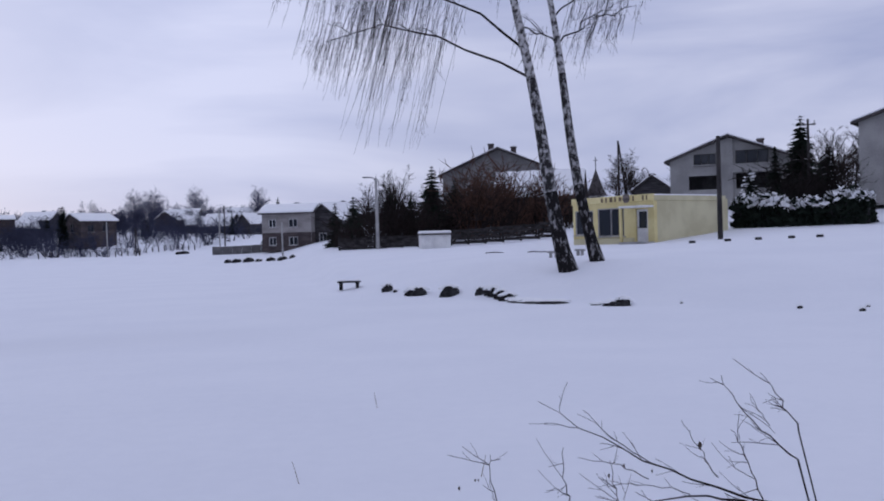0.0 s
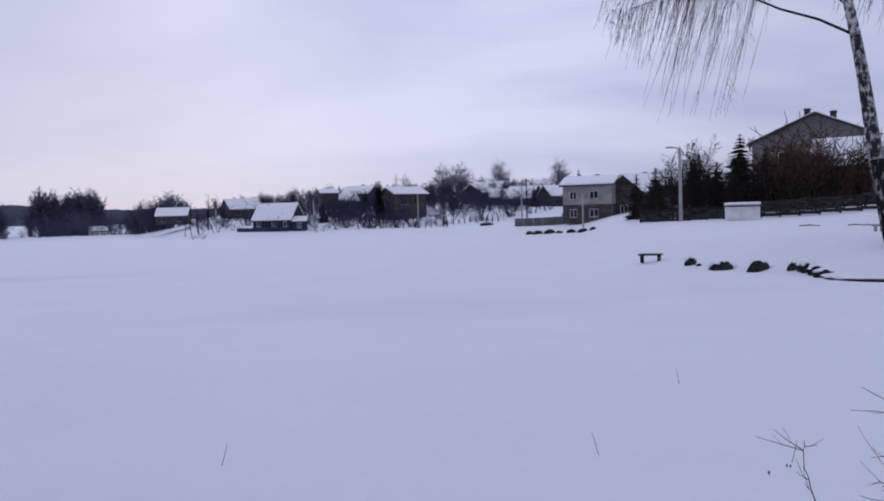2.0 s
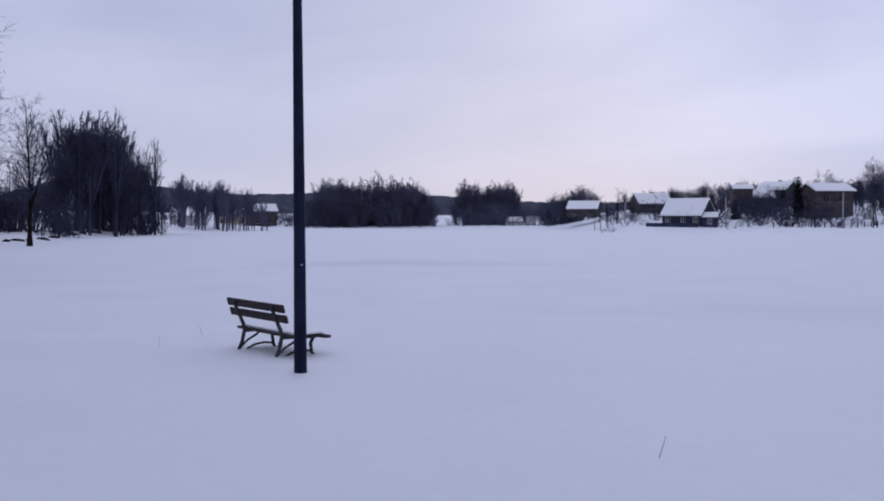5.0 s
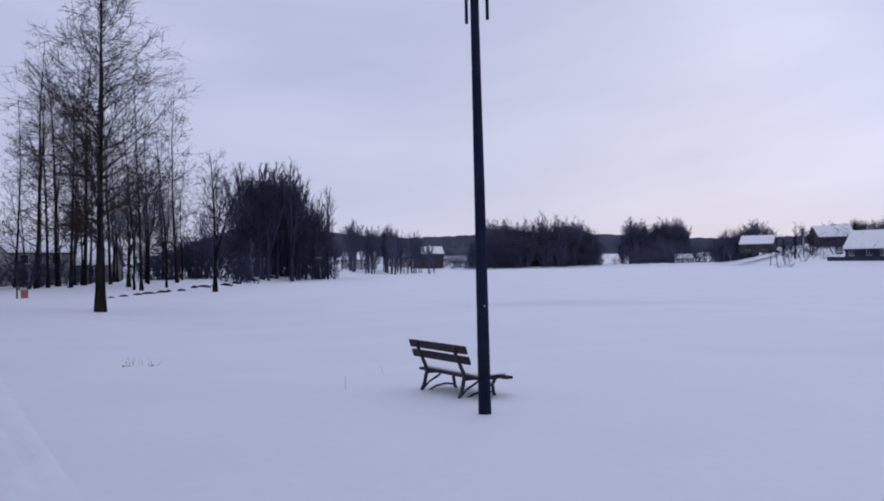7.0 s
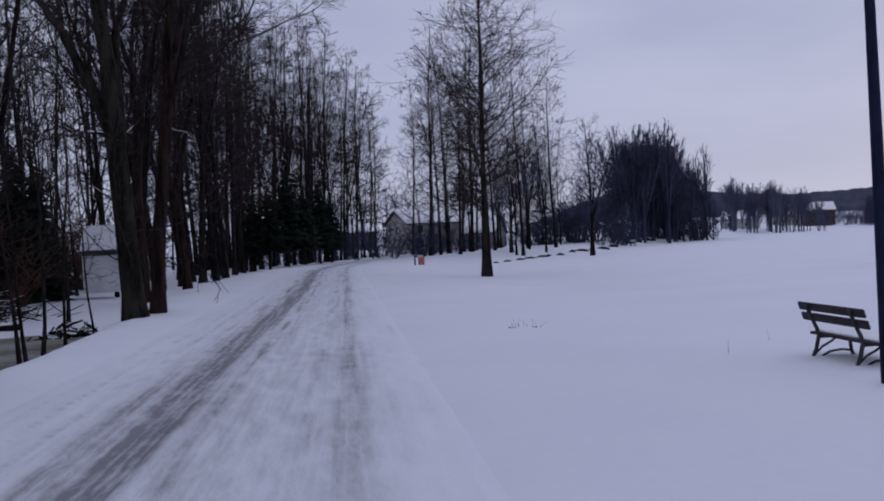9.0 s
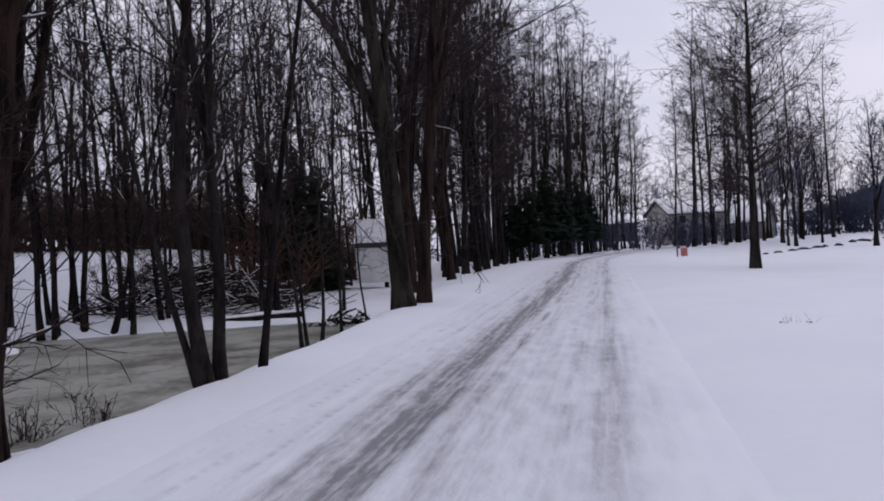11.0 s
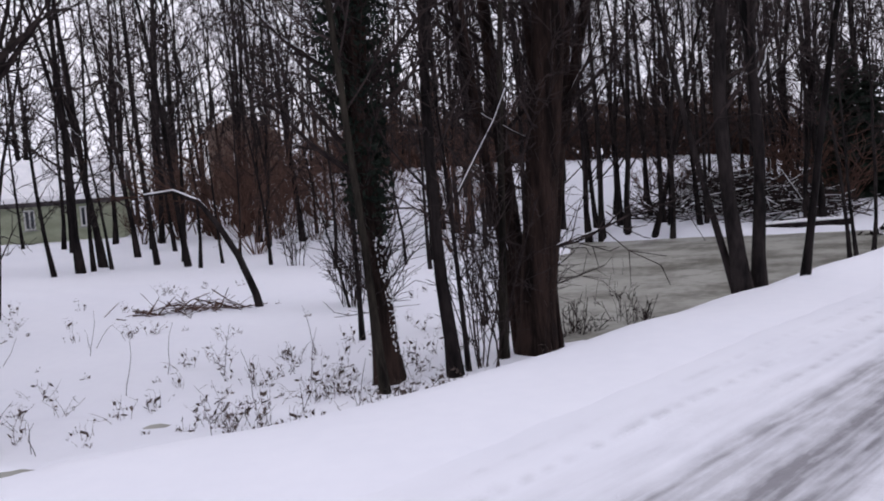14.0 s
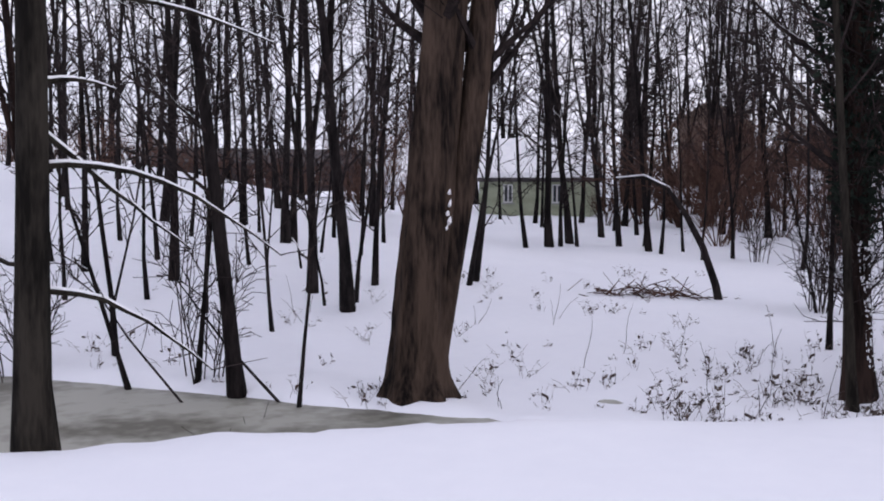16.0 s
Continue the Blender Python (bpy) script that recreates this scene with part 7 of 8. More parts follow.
for i, (az, d, s, h) in enumerate(rocks):
    s, h = (s * 1.3, h * 1.25) if d < 40 else (s, h)
    x, y = polar(az, d)
    ob = thing("boulder", "dark boulder half buried in snow at the lake's edge", "stone", x, y, ground_z(x, y), facing(x, y), group="shore boulders")
    part("stone", rock(i, s, s * 0.7, h), M_STONE, ob)
    cp = rock(i + 50, s * 1.05, s * 0.75, h * 0.45)
    cp.v = [(a, b + 0.2 * s, c + h * 0.62 + 0.03) for a, b, c in cp.v]
    part("snow_cap", cp, M_CAP, ob)
# dark driftwood line along the near-left shore
drift = np.random.default_rng(41)
for i in range(20):
    az = 71.7 - 0.64 * i + drift.uniform(-0.2, 0.2)
    d, s = float(np.interp(az, (59, 62, 65.4, 68, 71.7), (175, 140, 109, 92, 75))) + drift.uniform(-1.5, 1.5), drift.uniform(0.5, 1.5) * (1 + 0.03 * i)
    x, y = near(az, d)
    ob = thing("driftwood", "dark driftwood half buried in snow on the shore", "driftwood", x, y, ground_z(x, y), facing(x, y), group="driftwood on the shore")
    part("branch", rock(100 + i, s * 0.95, 0.4, 0.2 + 0.015 * i), M_STONE, ob)


def small_bench(name, label, az, d, w, h, turn, mat=M_STONE):
    x, y = polar(az, d)
    ob = thing(name, label, "bench", x, y, ground_z(x, y) - 0.02, facing(x, y) + turn)
    part("seat", Shape().box(0, 0, h, w, 0.34, 0.07, c=0.012), mat, ob)
    for k in (-1, 1):
        part("leg", Shape().box(k * (w / 2 - 0.13), 0, h / 2, 0.1, 0.28, h, c=0.01), mat, ob)
    part("snow_cover", Shape().box(0, 0.03, h + 0.06, w * 0.96, 0.28, 0.05, c=0.015), M_CAP, ob)
    return ob


small_bench("small_bench", "low dark bench standing on the frozen shore", 5.68, 42.6, 1.02, 0.36, radians(-15))
small_bench("small_bench", "low wooden bench behind the birch", -6.75, 42, 0.5, 0.26, radians(10), M_CONCRETE)
small_bench("small_bench", "low wooden bench behind the birch", -8.35, 43, 0.45, 0.26, radians(-10), M_CONCRETE)
for i, az in enumerate((-14.9, -16.9, -18.6, -20.4, -21.9)):
    x, y = polar(az, 52 - i * 0.3)
    ob = thing("stump", "low snow-capped stub in a row beside the shop", "stump", x, y, ground_z(x, y), group="row of stubs")
    part("stub", Shape().box(0, 0, 0.05, 0.34, 0.2, 0.16, facing(x, y), c=0.02), M_STONE, ob)
    part("snow_cap", Shape().box(0, 0, 0.15, 0.32, 0.18, 0.06, facing(x, y), c=0.02), M_CAP, ob)
for az, d, w in ((-3.2, 52, 1.0), (-5.6, 50, 0.7), (-6.2, 49, 0.5)):
    x, y = polar(az, d)
    ob = thing("log", "fallen branch lying on the snow", "log", x, y, ground_z(x, y), facing(x, y))
    part("wood", Shape().tube([(-w / 2, 0, 0.04), (0, 0.1, 0.07), (w / 2, 0, 0.03)], [0.025, 0.035, 0.02], 6, caps=True), M_WOOD, ob)


# ---- lamp post and park bench beside the road ----
def lamp_post():
    x, y = near(50.05, 10.85)
    ob = thing("lamp_post", "dark steel park lamp post with two hanging side tubes", "lamp post", x, y, ground_z(x, y), facing(x, y))
    part("post", Shape().tube([(0, 0, -0.3), (-0.008, 0, 2.0), (-0.02, 0, 4.0), (-0.03, 0, 5.6)], [0.077, 0.066, 0.054, 0.046], 12, caps=True), M_STEEL, ob, smooth=True)
    part("service_door", Shape().box(0.0, -0.075, 1.05, 0.07, 0.02, 0.3, c=0.006), M_STEEL, ob)
    part("bolt", Shape().tube([(0.02, -0.075, 1.24), (0.02, -0.092, 1.24)], [0.012, 0.012], 8, caps=True), M_CONCRETE, ob)
    for k in (-1, 1):
        arm = part("hanging_tube", Shape().tube([(k * 0.12, 0, 4.52 + 0.02 * k), (k * 0.12, 0, 5.4)], [0.02, 0.02], 8, caps=True), M_STEEL, ob)
    part("bracket", Shape().tube([(-0.12, 0, 5.38), (0.12, 0, 5.38)], [0.02, 0.02], 8, caps=True), M_STEEL, ob)
    part("lantern", Shape().tube([(0, 0, 5.58), (0, 0, 5.64), (0, 0, 5.8), (0, 0, 5.85)], [0.1, 0.3, 0.32, 0.1], 16, caps=True), M_STEEL, ob)
    rng = np.random.default_rng(2)
    mound = rock(7, 0.5, 0.42, 0.06)
    part("snow_mound", mound, M_SNOW, ob, smooth=True)
    return ob


lamp_post()


def park_bench():
    x, y = rd(11.06, -6.22)
    ob = thing("park_bench", "park bench of dark planks on curved iron legs in snow", "bench", x, y, ground_z(x, y) - 0.16, HEAD + math.pi / 2)
    # local x runs along the bench (away from the camera), +y toward the road, where the backrest stands
    L = 1.56
    for i, yy in enumerate((0.14, 0.02, -0.10, -0.22, -0.33)):
        zz = 0.43 - (0.0, 0.012, 0.012, 0.0, 0.025)[i]
        part("seat_plank", Shape().box(0, yy, zz, L, 0.1, 0.035, c=0.008), M_PLANK, ob)
    part("snow_cover", Shape().box(0.0, -0.08, 0.462, L * 0.95, 0.44, 0.03, c=0.01), M_CAP, ob, "thin snow on the seat")
    for zz, yy in ((0.66, 0.27), (0.795, 0.315)):
        sh = Shape().box(0, 0, 0, L, 0.035, 0.105, c=0.008)
        tilt = radians(-16)
        sh.v = [(a, yy + b * math.cos(tilt) - c * math.sin(tilt), zz + b * math.sin(tilt) + c * math.cos(tilt)) for a, b, c in sh.v]
        part("back_plank", sh, M_PLANK, ob)
    for kx in (-0.52, 0.52):
        leg = Shape()
        leg.tube([(kx, 0.36, 0.82), (kx, 0.29, 0.66), (kx, 0.22, 0.5), (kx, 0.2, 0.42), (kx, 0.24, 0.25), (kx, 0.31, 0.1), (kx, 0.33, 0.0)], [0.022, 0.024, 0.026, 0.027, 0.025, 0.024, 0.026], 8, caps=True)
        leg.tube([(kx, 0.2, 0.4), (kx, -0.1, 0.4), (kx, -0.36, 0.39), (kx, -0.4, 0.37)], [0.022, 0.02, 0.02, 0.018], 8, caps=True)
        part("rear_leg", leg, M_IRON, ob, smooth=True)
        part("front_leg", Shape().tube([(kx, -0.27, 0.39), (kx, -0.22, 0.3), (kx, -0.24, 0.18), (kx, -0.32, 0.05), (kx, -0.34, 0.0)], [0.024, 0.024, 0.022, 0.024, 0.026], 8, caps=True), M_IRON, ob, smooth=True)
        part("curved_stay", Shape().tube([(kx, 0.27, 0.17), (kx, 0.16, 0.27), (kx, 0.02, 0.34), (kx, -0.04, 0.39)], [0.016, 0.016, 0.016, 0.016], 6), M_IRON, ob, smooth=True)
        part("foot_stay", Shape().tube([(kx, -0.24, 0.2), (kx, -0.1, 0.22), (kx, 0.06, 0.2), (kx, 0.2, 0.13)], [0.016, 0.016, 0.016, 0.014], 6), M_IRON, ob, smooth=True)
    return ob


park_bench()

# red marker by the road's bend
x, y = near(76.45, 73.5)
ob = thing("marker_post", "thin dark marker post beside a faded red board", "marker", x, y, ground_z(x, y), facing(x, y))
part("post", Shape().tube([(-0.45, 0, -0.2), (-0.45, 0, 2.6)], [0.06, 0.05], 8, caps=True), M_DARKPOLE, ob)
part("board", Shape().box(0.05, 0, 0.35, 0.5, 0.08, 0.62, c=0.02), M_RED, ob, "faded red board")


# ---- stalks, tufts and litter ----
def bramble():
    """Low arching leafless shrub beside the camera's first place."""
    rng = np.random.default_rng(12)
    x, y = polar(-19.0, 2.35)
    ob = thing("bramble_shrub", "sparse leafless shrub with thin arching twigs and a few dead leaves", "shrub", x, y, ground_z(x, y) - 0.045, facing(x, y))
    # canes: where they leave the bush, where they end, their bow, depth and thickness
    canes = ((0.063, 1.106, -0.36, 1.084, 0.035, 0.0, 0.0088), (0.008, 1.13, -0.605, 1.324, -0.03, 0.1, 0.0072), (0.067, 1.235, -0.124, 1.415, -0.02, 0.1, 0.005), (0.07, 1.304, -0.034, 1.41, 0.0, 0.2, 0.004),
             (-0.015, 1.122, -0.111, 1.272, 0.01, 0.15, 0.004), (-0.474, 1.04, -0.54, 1.207, -0.015, 0.1, 0.004), (-0.674, 1.03, -0.735, 1.187, -0.015, 0.05, 0.0036), (-0.326, 1.05, -0.409, 1.178, -0.02, 0.1, 0.0036), (0.02, 1.08, -0.3, 1.06, 0.02, 0.1, 0.005))
    offshoots = ((-0.271, 1.183, -0.478, 1.316, -0.015, 0.0034), (-0.133, 1.169, -0.222, 1.297, 0.0, 0.003), (-0.298, 1.151, -0.491, 1.178, 0.012, 0.003), (0.0, 1.3, -0.05, 1.36, 0.0, 0.002), (-0.2, 1.12, -0.42, 1.11, 0.015, 0.0026))
    twig = Shape()

    def cane_line(x0, z0, x1, z1, bow, depth):
        u = np.linspace(0, 1, 11)
        nx, nz = -(z1 - z0), x1 - x0
        k = bow / math.hypot(nx, nz) * np.sin(u * math.pi) * (-1 if nz < 0 else 1)
        return np.stack([x0 + (x1 - x0) * u + nx * k, depth * u, z0 + (z1 - z0) * u + nz * k], 1) + rng.normal(0, 0.003, (11, 3))

    for x0, z0, x1, z1, bow, depth, r in canes:
        head = cane_line(x0, z0, x1, z1, bow, depth)
        foot = x0 + 0.14 if x0 > -0.1 else x0 + 0.03
        rise = np.stack([foot + (x0 - foot) * np.linspace(0, 1, 6)[:5] ** 2.2, np.zeros(5), -0.05 + (z0 + 0.05) * np.linspace(0, 1, 6)[:5]], 1)
        part("cane", Shape().tube(np.concatenate([rise, head]), np.concatenate([np.linspace(r * 0.6, r * 0.5, 5), np.linspace(r * 0.5, 0.0008, 11)]), 6), M_TWIG, ob, smooth=True)
        for k in range(6):
            i = rng.integers(2, 10)
            d = np.array((-0.7 + rng.normal(0, 0.5), rng.normal(0, 0.4), rng.uniform(-0.3, 0.8)))
            q = limb(rng, twig, head[i], d, rng.uniform(0.03, 0.14), 0.0011, 0.0006, 5, 0.1, 0.03, 4)
            limb(rng, twig, q[0][2], side_way(rng, q[1][2], radians(rng.uniform(25, 55))), rng.uniform(0.02, 0.06), 0.0008, 0.0005, 3, 0.1, 0.03, 3)
    for x0, z0, x1, z1, bow, r in offshoots:
        line = cane_line(x0, z0, x1, z1, bow, 0.04) + np.array((0, 0.05, 0))
        part("shoot", Shape().tube(line, np.linspace(r * 0.5, 0.0007, 11), 5), M_TWIG, ob, smooth=True)
        for k in range(4):
            limb(rng, twig, line[rng.integers(2, 9)], (-0.5 + rng.normal(0, 0.5), rng.normal(0, 0.4), rng.uniform(0, 0.8)), rng.uniform(0.02, 0.07), 0.0009, 0.0005, 4, 0.1, 0.03, 3)
    part("crown", twig, M_TWIG, ob)
    for lx, ly, lz, s in ((-0.178, 0.1, 1.245, 0.013), (-0.362, 0.05, 1.186, 0.008), (-0.29, 0.05, 1.176, 0.006), (-0.41, 0.08, 1.15, 0.008), (-0.85, 0.1, 1.075, 0.008), (-0.8, 0.1, 1.1, 0.006), (-0.79, 0.1, 1.1, 0.005)):
        lf = Shape().add([(0, 0, 0), (0.4 * s, 0.2 * s, -0.6 * s), (0.1 * s, 0.1 * s, -2 * s), (-0.45 * s, -0.1 * s, -0.9 * s), (0.05 * s, 0.35 * s, -0.9 * s)], [(0, 1, 4), (1, 2, 4), (2, 3, 4), (3, 0, 4), (0, 3, 2, 1)])
        lf.v = [(a + lx, b + ly, c + lz) for a, b, c in lf.v]
        part("leaf", lf, M_LEAF, ob)
    return ob


bramble()


def stalk_thing(name, label, seed, h, n, spread, leafy, mat, r=0.004):
    rng = np.random.default_rng(seed)
    ob = thing(name, label, "grass")
    sh, lf = Shape(), Shape()
    for k in range(n):
        a = rng.uniform(0, 6.28)
        p = np.array((math.cos(a), math.sin(a), 0)) * rng.uniform(0, spread) + np.array((0, 0, -0.05))
        pts, ds, rs = limb(rng, sh, p, (rng.normal(0, 0.3), rng.normal(0, 0.3), 1), h * rng.uniform(0.5, 1.1), r, r * 0.4, 4, 0.15, -0.02, 3)
        for j in range(leafy):
            c = pts[rng.integers(1, 5)] + rng.normal(0, 0.02, 3)
            q, e = rng.normal(0, 0.024, 3), rng.normal(0, 0.024, 3)
            lf.add([tuple(c), tuple(c + q), tuple(c + q + e), tuple(c + e)], [(0, 1, 2, 3)])
            limb(rng, sh, c, (rng.normal(0, 1), rng.normal(0, 1), 0.6), 0.25 * h * rng.uniform(0.4, 1), r * 0.6, r * 0.3, 2, 0.1, 0, 3)
    part("stalk", sh, mat, ob)
    if lf.v:
        part("foliage", lf, M_LEAF, ob)
    return ob


WEEDS = Pool([(lambda i=i: stalk_thing("weed_tuft", "tuft of dry brown weeds poking through the snow", 300 + i, (0.2, 0.42, 0.16, 0.28)[i], (5, 5, 4, 6)[i], (0.1, 0.16, 0.06, 0.14)[i], (2, 2, 2, 1)[i], M_LEAF, 0.004)) for i in range(4)])
BLADES = Pool([(lambda i=i: stalk_thing("dry_stalk", "single dry stalk standing in the snow", 320 + i, 0.32, 1 + i, 0.05, 0, M_DRY, 0.004)) for i in range(2)])


def weed(x, y, which=None):
    ob = WEEDS.put(x, y, which=which)
    return tagged(ob, group="weeds in the snow")


for k in range(210):
    az, d = RNG.uniform(122, 141), RNG.uniform(8.7, 14.5)
    if k % 2 == 0:
        az, d = RNG.uniform(116, 172), RNG.uniform(9.5, 24)
    x, y = near(az, d)
    s, l = x * EX + y * EY, x * LX + y * LY
    if l - crest(s) > 1.4 and pond(s, l) == 0:
        weed(x, y)
for s, l in ((4.6, 10.9), (4.3, 11.3), (4.8, 11.4), (4.4, 10.6), (2.8, 10.6), (1.2, 12.6), (0.0, 13.6), (-1.0, 14.0), (-2.0, 14.4), (3.2, 9.8), (2.2, 11.3), (5.6, 9.0), (24, 8.0), (25.5, 8.6), (22, 7.4), (29, 9.6), (13.2, 9.4), (14.5, 10.2), (16, 11.2), (18, 12.4), (12.6, 8.6)):
    weed(*rd(s, l))
for k in range(14):
    x, y = near(RNG.uniform(122, 137), RNG.uniform(8.8, 12.5))
    s, l = x * EX + y * EY, x * LX + y * LY
    if l - crest(s) > 1.4:
        weed(x, y, 1)
for k in range(90):
    x, y = near(RNG.uniform(116, 174), RNG.uniform(8.6, 21))
    s, l = x * EX + y * EY, x * LX + y * LY
    if l - crest(s) > 1.5 and pond(s, l) == 0:
        weed(x, y, 2)
TALLSTALKS = Pool([(lambda i=i: stalk_thing("tall_stalk", "tall thin dry stem standing in the snow", 340 + i, 0.75, 1 + i, 0.08, 0, M_TWIG, 0.006)) for i in range(2)])
for k in range(34):
    x, y = near(RNG.uniform(112, 172), RNG.uniform(9.5, 18))
    s, l = x * EX + y * EY, x * LX + y * LY
    if l - crest(s) > 1.4:
        TALLSTALKS.put(x, y)
for k in range(9):
    u = RNG.uniform(0, 1)
    TALLSTALKS.put(*rd(13.5 + 8 * u, 8.9 + 4.6 * u + RNG.uniform(-0.6, 0.3)))
for x, y in (rd(18.0, -3.1), rd(17.9, -3.55)):
    weed(x, y, 2)
for x, y in (rd(18.2, -3.3), rd(18.0, -3.4), rd(18.1, -3.7), rd(17.9, -3.2)):
    BLADES.put(x, y, which=1)
for az, d in ((3.9, 9.9), (8.6, 6.9), (-1.9, 6.9), (32.0, 7.05), (60.6, 13.6), (57.8, 16.0)):
    BLADES.put(*polar(az, d), which=0)


# ---- things in the wood ----
def bent_tree():
    x, y = rd(12.05, 16.25)
    rng = np.random.default_rng(6)
    ob = thing("bent_tree", "broken leaning tree whose bare top arches down", "tree", x, y, ground_z(x, y), facing(x, y))
    tr, cr = Shape(), Shape()
    pts = [np.array(p) for p in ((0.1, 0, -0.2), (0, 0, 0.3), (-0.28, 0, 1.1), (-0.62, 0, 1.75), (-1.0, 0.1, 2.3), (-1.5, 0.1, 2.55), (-2.1, 0.2, 2.5))]
    tr.tube(pts, [0.1, 0.085, 0.075, 0.065, 0.05, 0.035, 0.015], 8)
    for k in range(13):
        i = rng.integers(2, 7)
        q = limb(rng, cr, pts[i], side_way(rng, np.array((-0.4, 0, 0.9)), radians(rng.uniform(20, 80))), rng.uniform(0.8, 2.2), 0.018, 0.005, 5, 0.1, 0.0, 3)
        for j in range(4):
            limb(rng, cr, q[0][1 + j % 4], side_way(rng, q[1][2], radians(40)), rng.uniform(0.2, 0.6), 0.008, 0.004, 2, 0.1, 0.02, 3)
    part("trunk", tr, M_BARK, ob, smooth=True)
    crown = part("crown", cr, M_TWIG_RED, ob)
    part("snow", Shape().tube([p + np.array((0, 0, 0.04)) for p in pts[3:]], [0.035, 0.03, 0.022, 0.01], 4), M_CAP, crown)


bent_tree()


def brush_pile(name, label, x, y, n, lx, ly, h, mat, r, snow):
    rng = np.random.default_rng(n)
    ob = thing(name, label, "brush pile", x, y, ground_z(x, y), facing(x, y))
    sh, sn = Shape(), Shape()
    for k in range(n):
        u, v = rng.normal(0, 0.33), rng.normal(0, 0.3)
        z = h * max(0.05, 1 - u * u * 2 - v * v * 2) * rng.uniform(0.1, 1)
        a = rng.normal(0, 0.8)
        ln = lx * rng.uniform(0.2, 0.5)
        d = np.array((math.cos(a), math.sin(a) * 0.7, rng.normal(0, 0.4)))
        c = np.array((u * lx, v * ly, z))
        rr = r * rng.uniform(0.4, 1.3)
        sh.tube([c - d * ln / 2, c + rng.normal(0, 0.04, 3), c + d * ln / 2], [rr, rr * 0.9, rr * 0.5], 4)
        if rng.uniform() < snow:
            sn.tube([c - d * ln * 0.4 + (0, 0, rr), c + (0, 0, rr * 1.2), c + d * ln * 0.4 + (0, 0, rr)], [rr * 0.8, rr, rr * 0.5], 3)
    tagged(part("brush", sh, mat, ob), kind="stuff")
    if sn.v:
        tagged(part("snow", sn, M_CAP, ob), kind="stuff")


x, y = rd(10.95, 17.0)
brush_pile("twig_heap", "low heap of cut twigs lying on the snow", x, y, 90, 2.0, 0.9, 0.22, M_TWIG_RED, 0.012, 0.0)
x, y = rd(36.5, 17.0)
brush_pile("brush_pile", "big pile of cut branches with snow beyond the pond", x, y, 420, 6.0, 2.4, 1.8, M_TWIG, 0.026, 0.3)
x, y = rd(35.5, 13.6)
brush_pile("brush_pile", "pile of dark branches with snow beyond the pond", x, y, 260, 3.6, 1.8, 1.3, M_TWIG, 0.024, 0.3)
x, y = rd(31.5, 8.9)
brush_pile("log_pile", "snowy pile of short logs beside the hut", x, y, 90, 1.7, 1.0, 0.6, M_BARK, 0.045, 0.6)
x, y = rd(33.0, 12.6)
ob = thing("fallen_log", "dark log across the pond's far edge with snow on it", "log", x, y, -0.72, facing(x, y))
part("wood", Shape().tube([(-1.4, 0, 0.1), (0, 0.05, 0.14), (1.5, 0, 0.2)], [0.13, 0.14, 0.11], 8, caps=True), M_BARK, ob)
part("snow", Shape().tube([(-1.3, 0, 0.24), (0, 0.05, 0.29), (1.4, 0, 0.32)], [0.06, 0.1, 0.06], 6), M_CAP, ob)


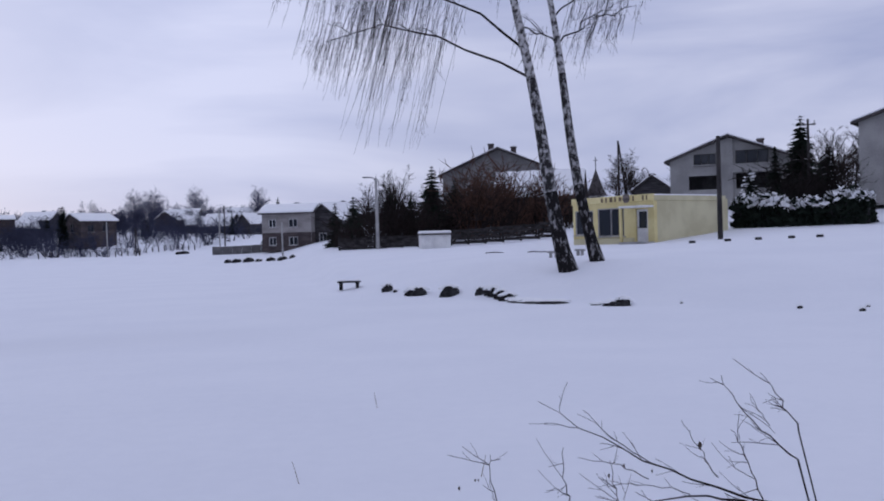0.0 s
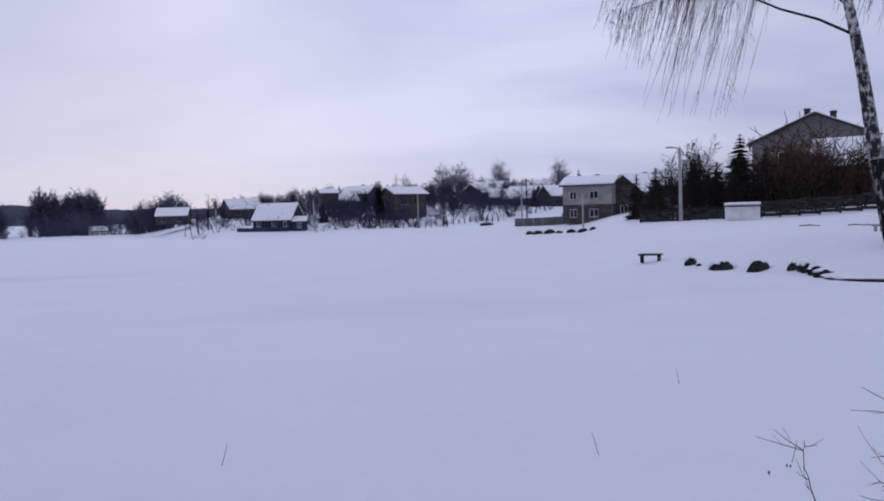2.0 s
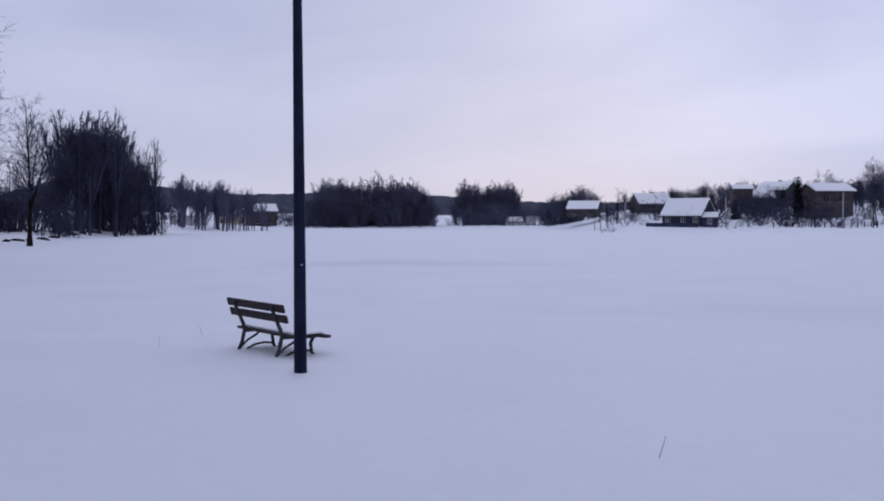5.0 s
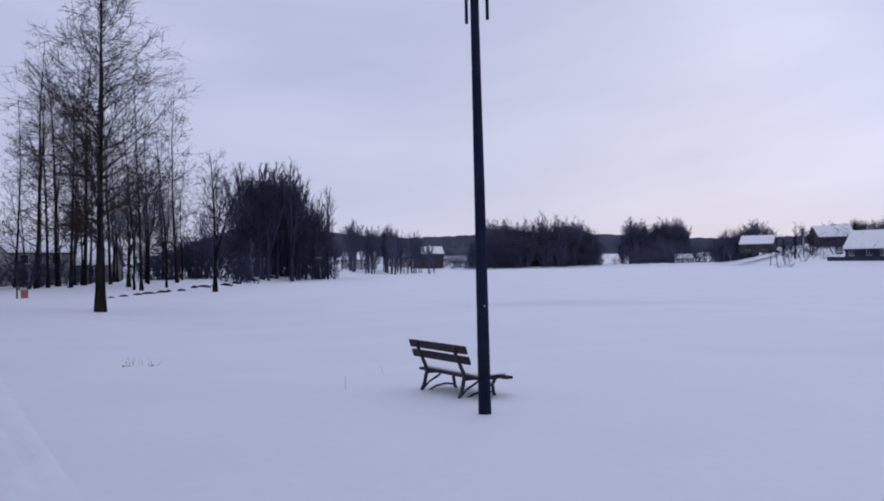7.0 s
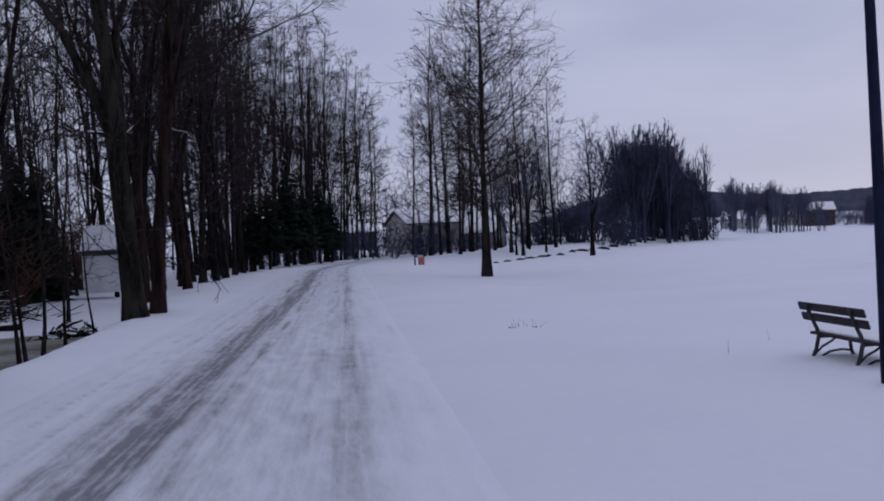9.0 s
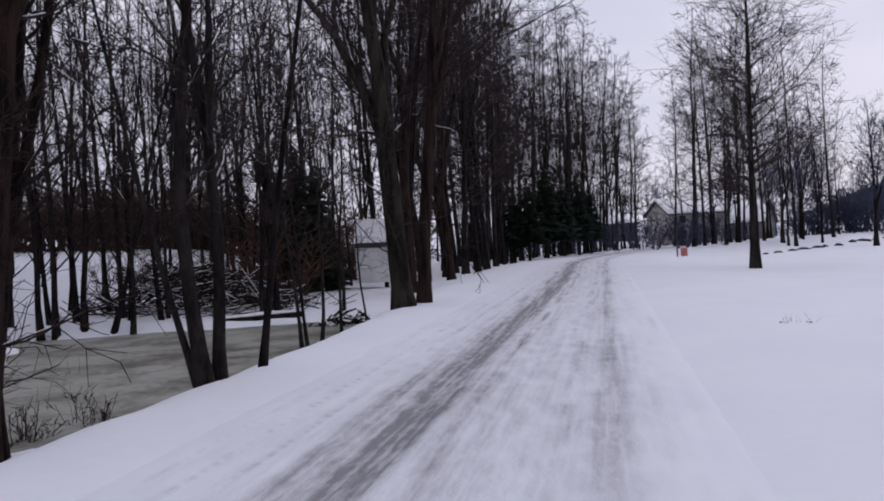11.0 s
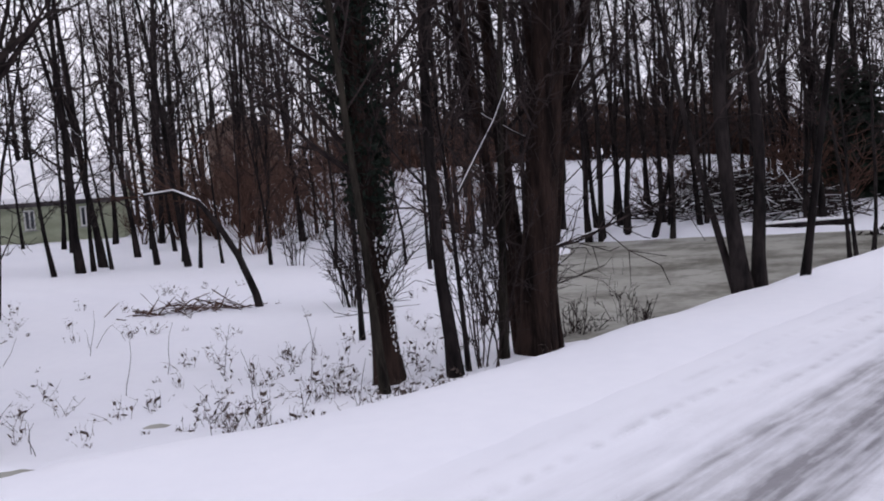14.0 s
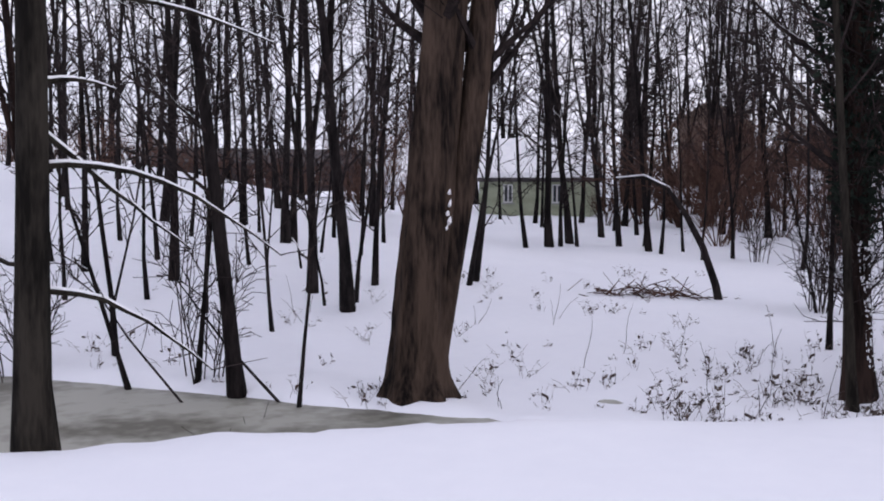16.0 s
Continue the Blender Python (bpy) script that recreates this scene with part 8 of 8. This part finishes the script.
def drooping_branches():
    """Long snow-lined branches of the greenish tree by the ditch, and fallen rods in the ditch."""
    base = next(o for o in bpy.data.objects if o.name.startswith("alder_tree") and "drooping" in str(o.get("label", "")))
    x, y = base.matrix_basis.translation.x, base.matrix_basis.translation.y
    fx = facing(x, y)
    rng = np.random.default_rng(21)
    g = base.matrix_basis.translation.z
    inv = base.matrix_basis.inverted()
    for z0, reach, z1, hump in ((1.9, 1.8, 1.22, 0.16), (1.05, 1.25, 0.36, 0.1), (3.05, 1.75, 2.86, 0.1), (2.2, 1.1, 1.3, -0.1), (1.2, -0.6, 1.3, 0.05), (2.45, 0.6, 2.45, 0.05)):
        u = np.linspace(0, 1, 9)
        pts = np.stack([reach * u, 0.25 * u, z0 + (z1 - z0) * u ** 1.3 + hump * np.sin(u * 3.1)], 1) + rng.normal(0, 0.008, (9, 3))
        ca, sa = math.cos(fx), math.sin(fx)
        wp = [inv @ Vector((x + a * ca - b * sa, y + a * sa + b * ca, c)) for a, b, c in pts]
        rad = np.linspace(0.026, 0.006, 9)
        br = part("branch", Shape().tube(wp, rad, 6), M_BARK_MOSS, base, smooth=True)
        part("snow", Shape().tube([p + Vector((0, 0, r)) for p, r in zip(wp, rad)], rad * 0.75, 5), M_CAP, br)
        side = Shape()
        for k in range(7):
            i = rng.integers(2, 9)
            limb(rng, side, wp[i], rng.normal(0, 1, 3) * (1, 1, 0.5), rng.uniform(0.2, 0.6), 0.006, 0.002, 4, 0.1, -0.02, 3)
        part("twig", side, M_TWIG, br)


drooping_branches()
for s0, l0, s1, l1, z1, r in ((2.0, 11.2, 0.9, 12.4, 0.6, 0.02), (0.9, 11.6, -0.3, 12.2, 0.9, 0.016)):
    x, y = rd(s0, l0)
    x1, y1 = rd(s1, l1)
    ob = thing("fallen_rod", "thin fallen branch leaning across the frozen ditch", "branch", x, y, -0.85)
    part("wood", Shape().tube([(0, 0, 0), ((x1 - x) * 0.5, (y1 - y) * 0.5, (z1 + 0.85) * 0.45), (x1 - x, y1 - y, z1 + 0.85)], [r, r * 0.8, r * 0.4], 6, caps=True), M_BARK, ob)


# ---- small lumps in the snowfield ----
for i, (az, d, w) in enumerate(((39.0, 8.4, 0.3), (47.4, 17.0, 0.5), (57.6, 13.2, 0.35), (62.0, 15.5, 0.3), (55.5, 9.6, 0.25), (66.5, 12.4, 0.3), (69.0, 9.2, 0.28), (28.0, 12.6, 0.35), (73.0, 14.0, 0.3), (64.0, 7.6, 0.22))):
    x, y = near(az, d)
    lump = rock(400 + i, w, w * 0.7, 0.06)
    ob = thing("snow_lump", "small lump of snow on the field", "snow", x, y, ground_z(x, y) - 0.01, facing(x, y), group="lumps of snow")
    part("snow", lump, M_CAP, ob, smooth=True)
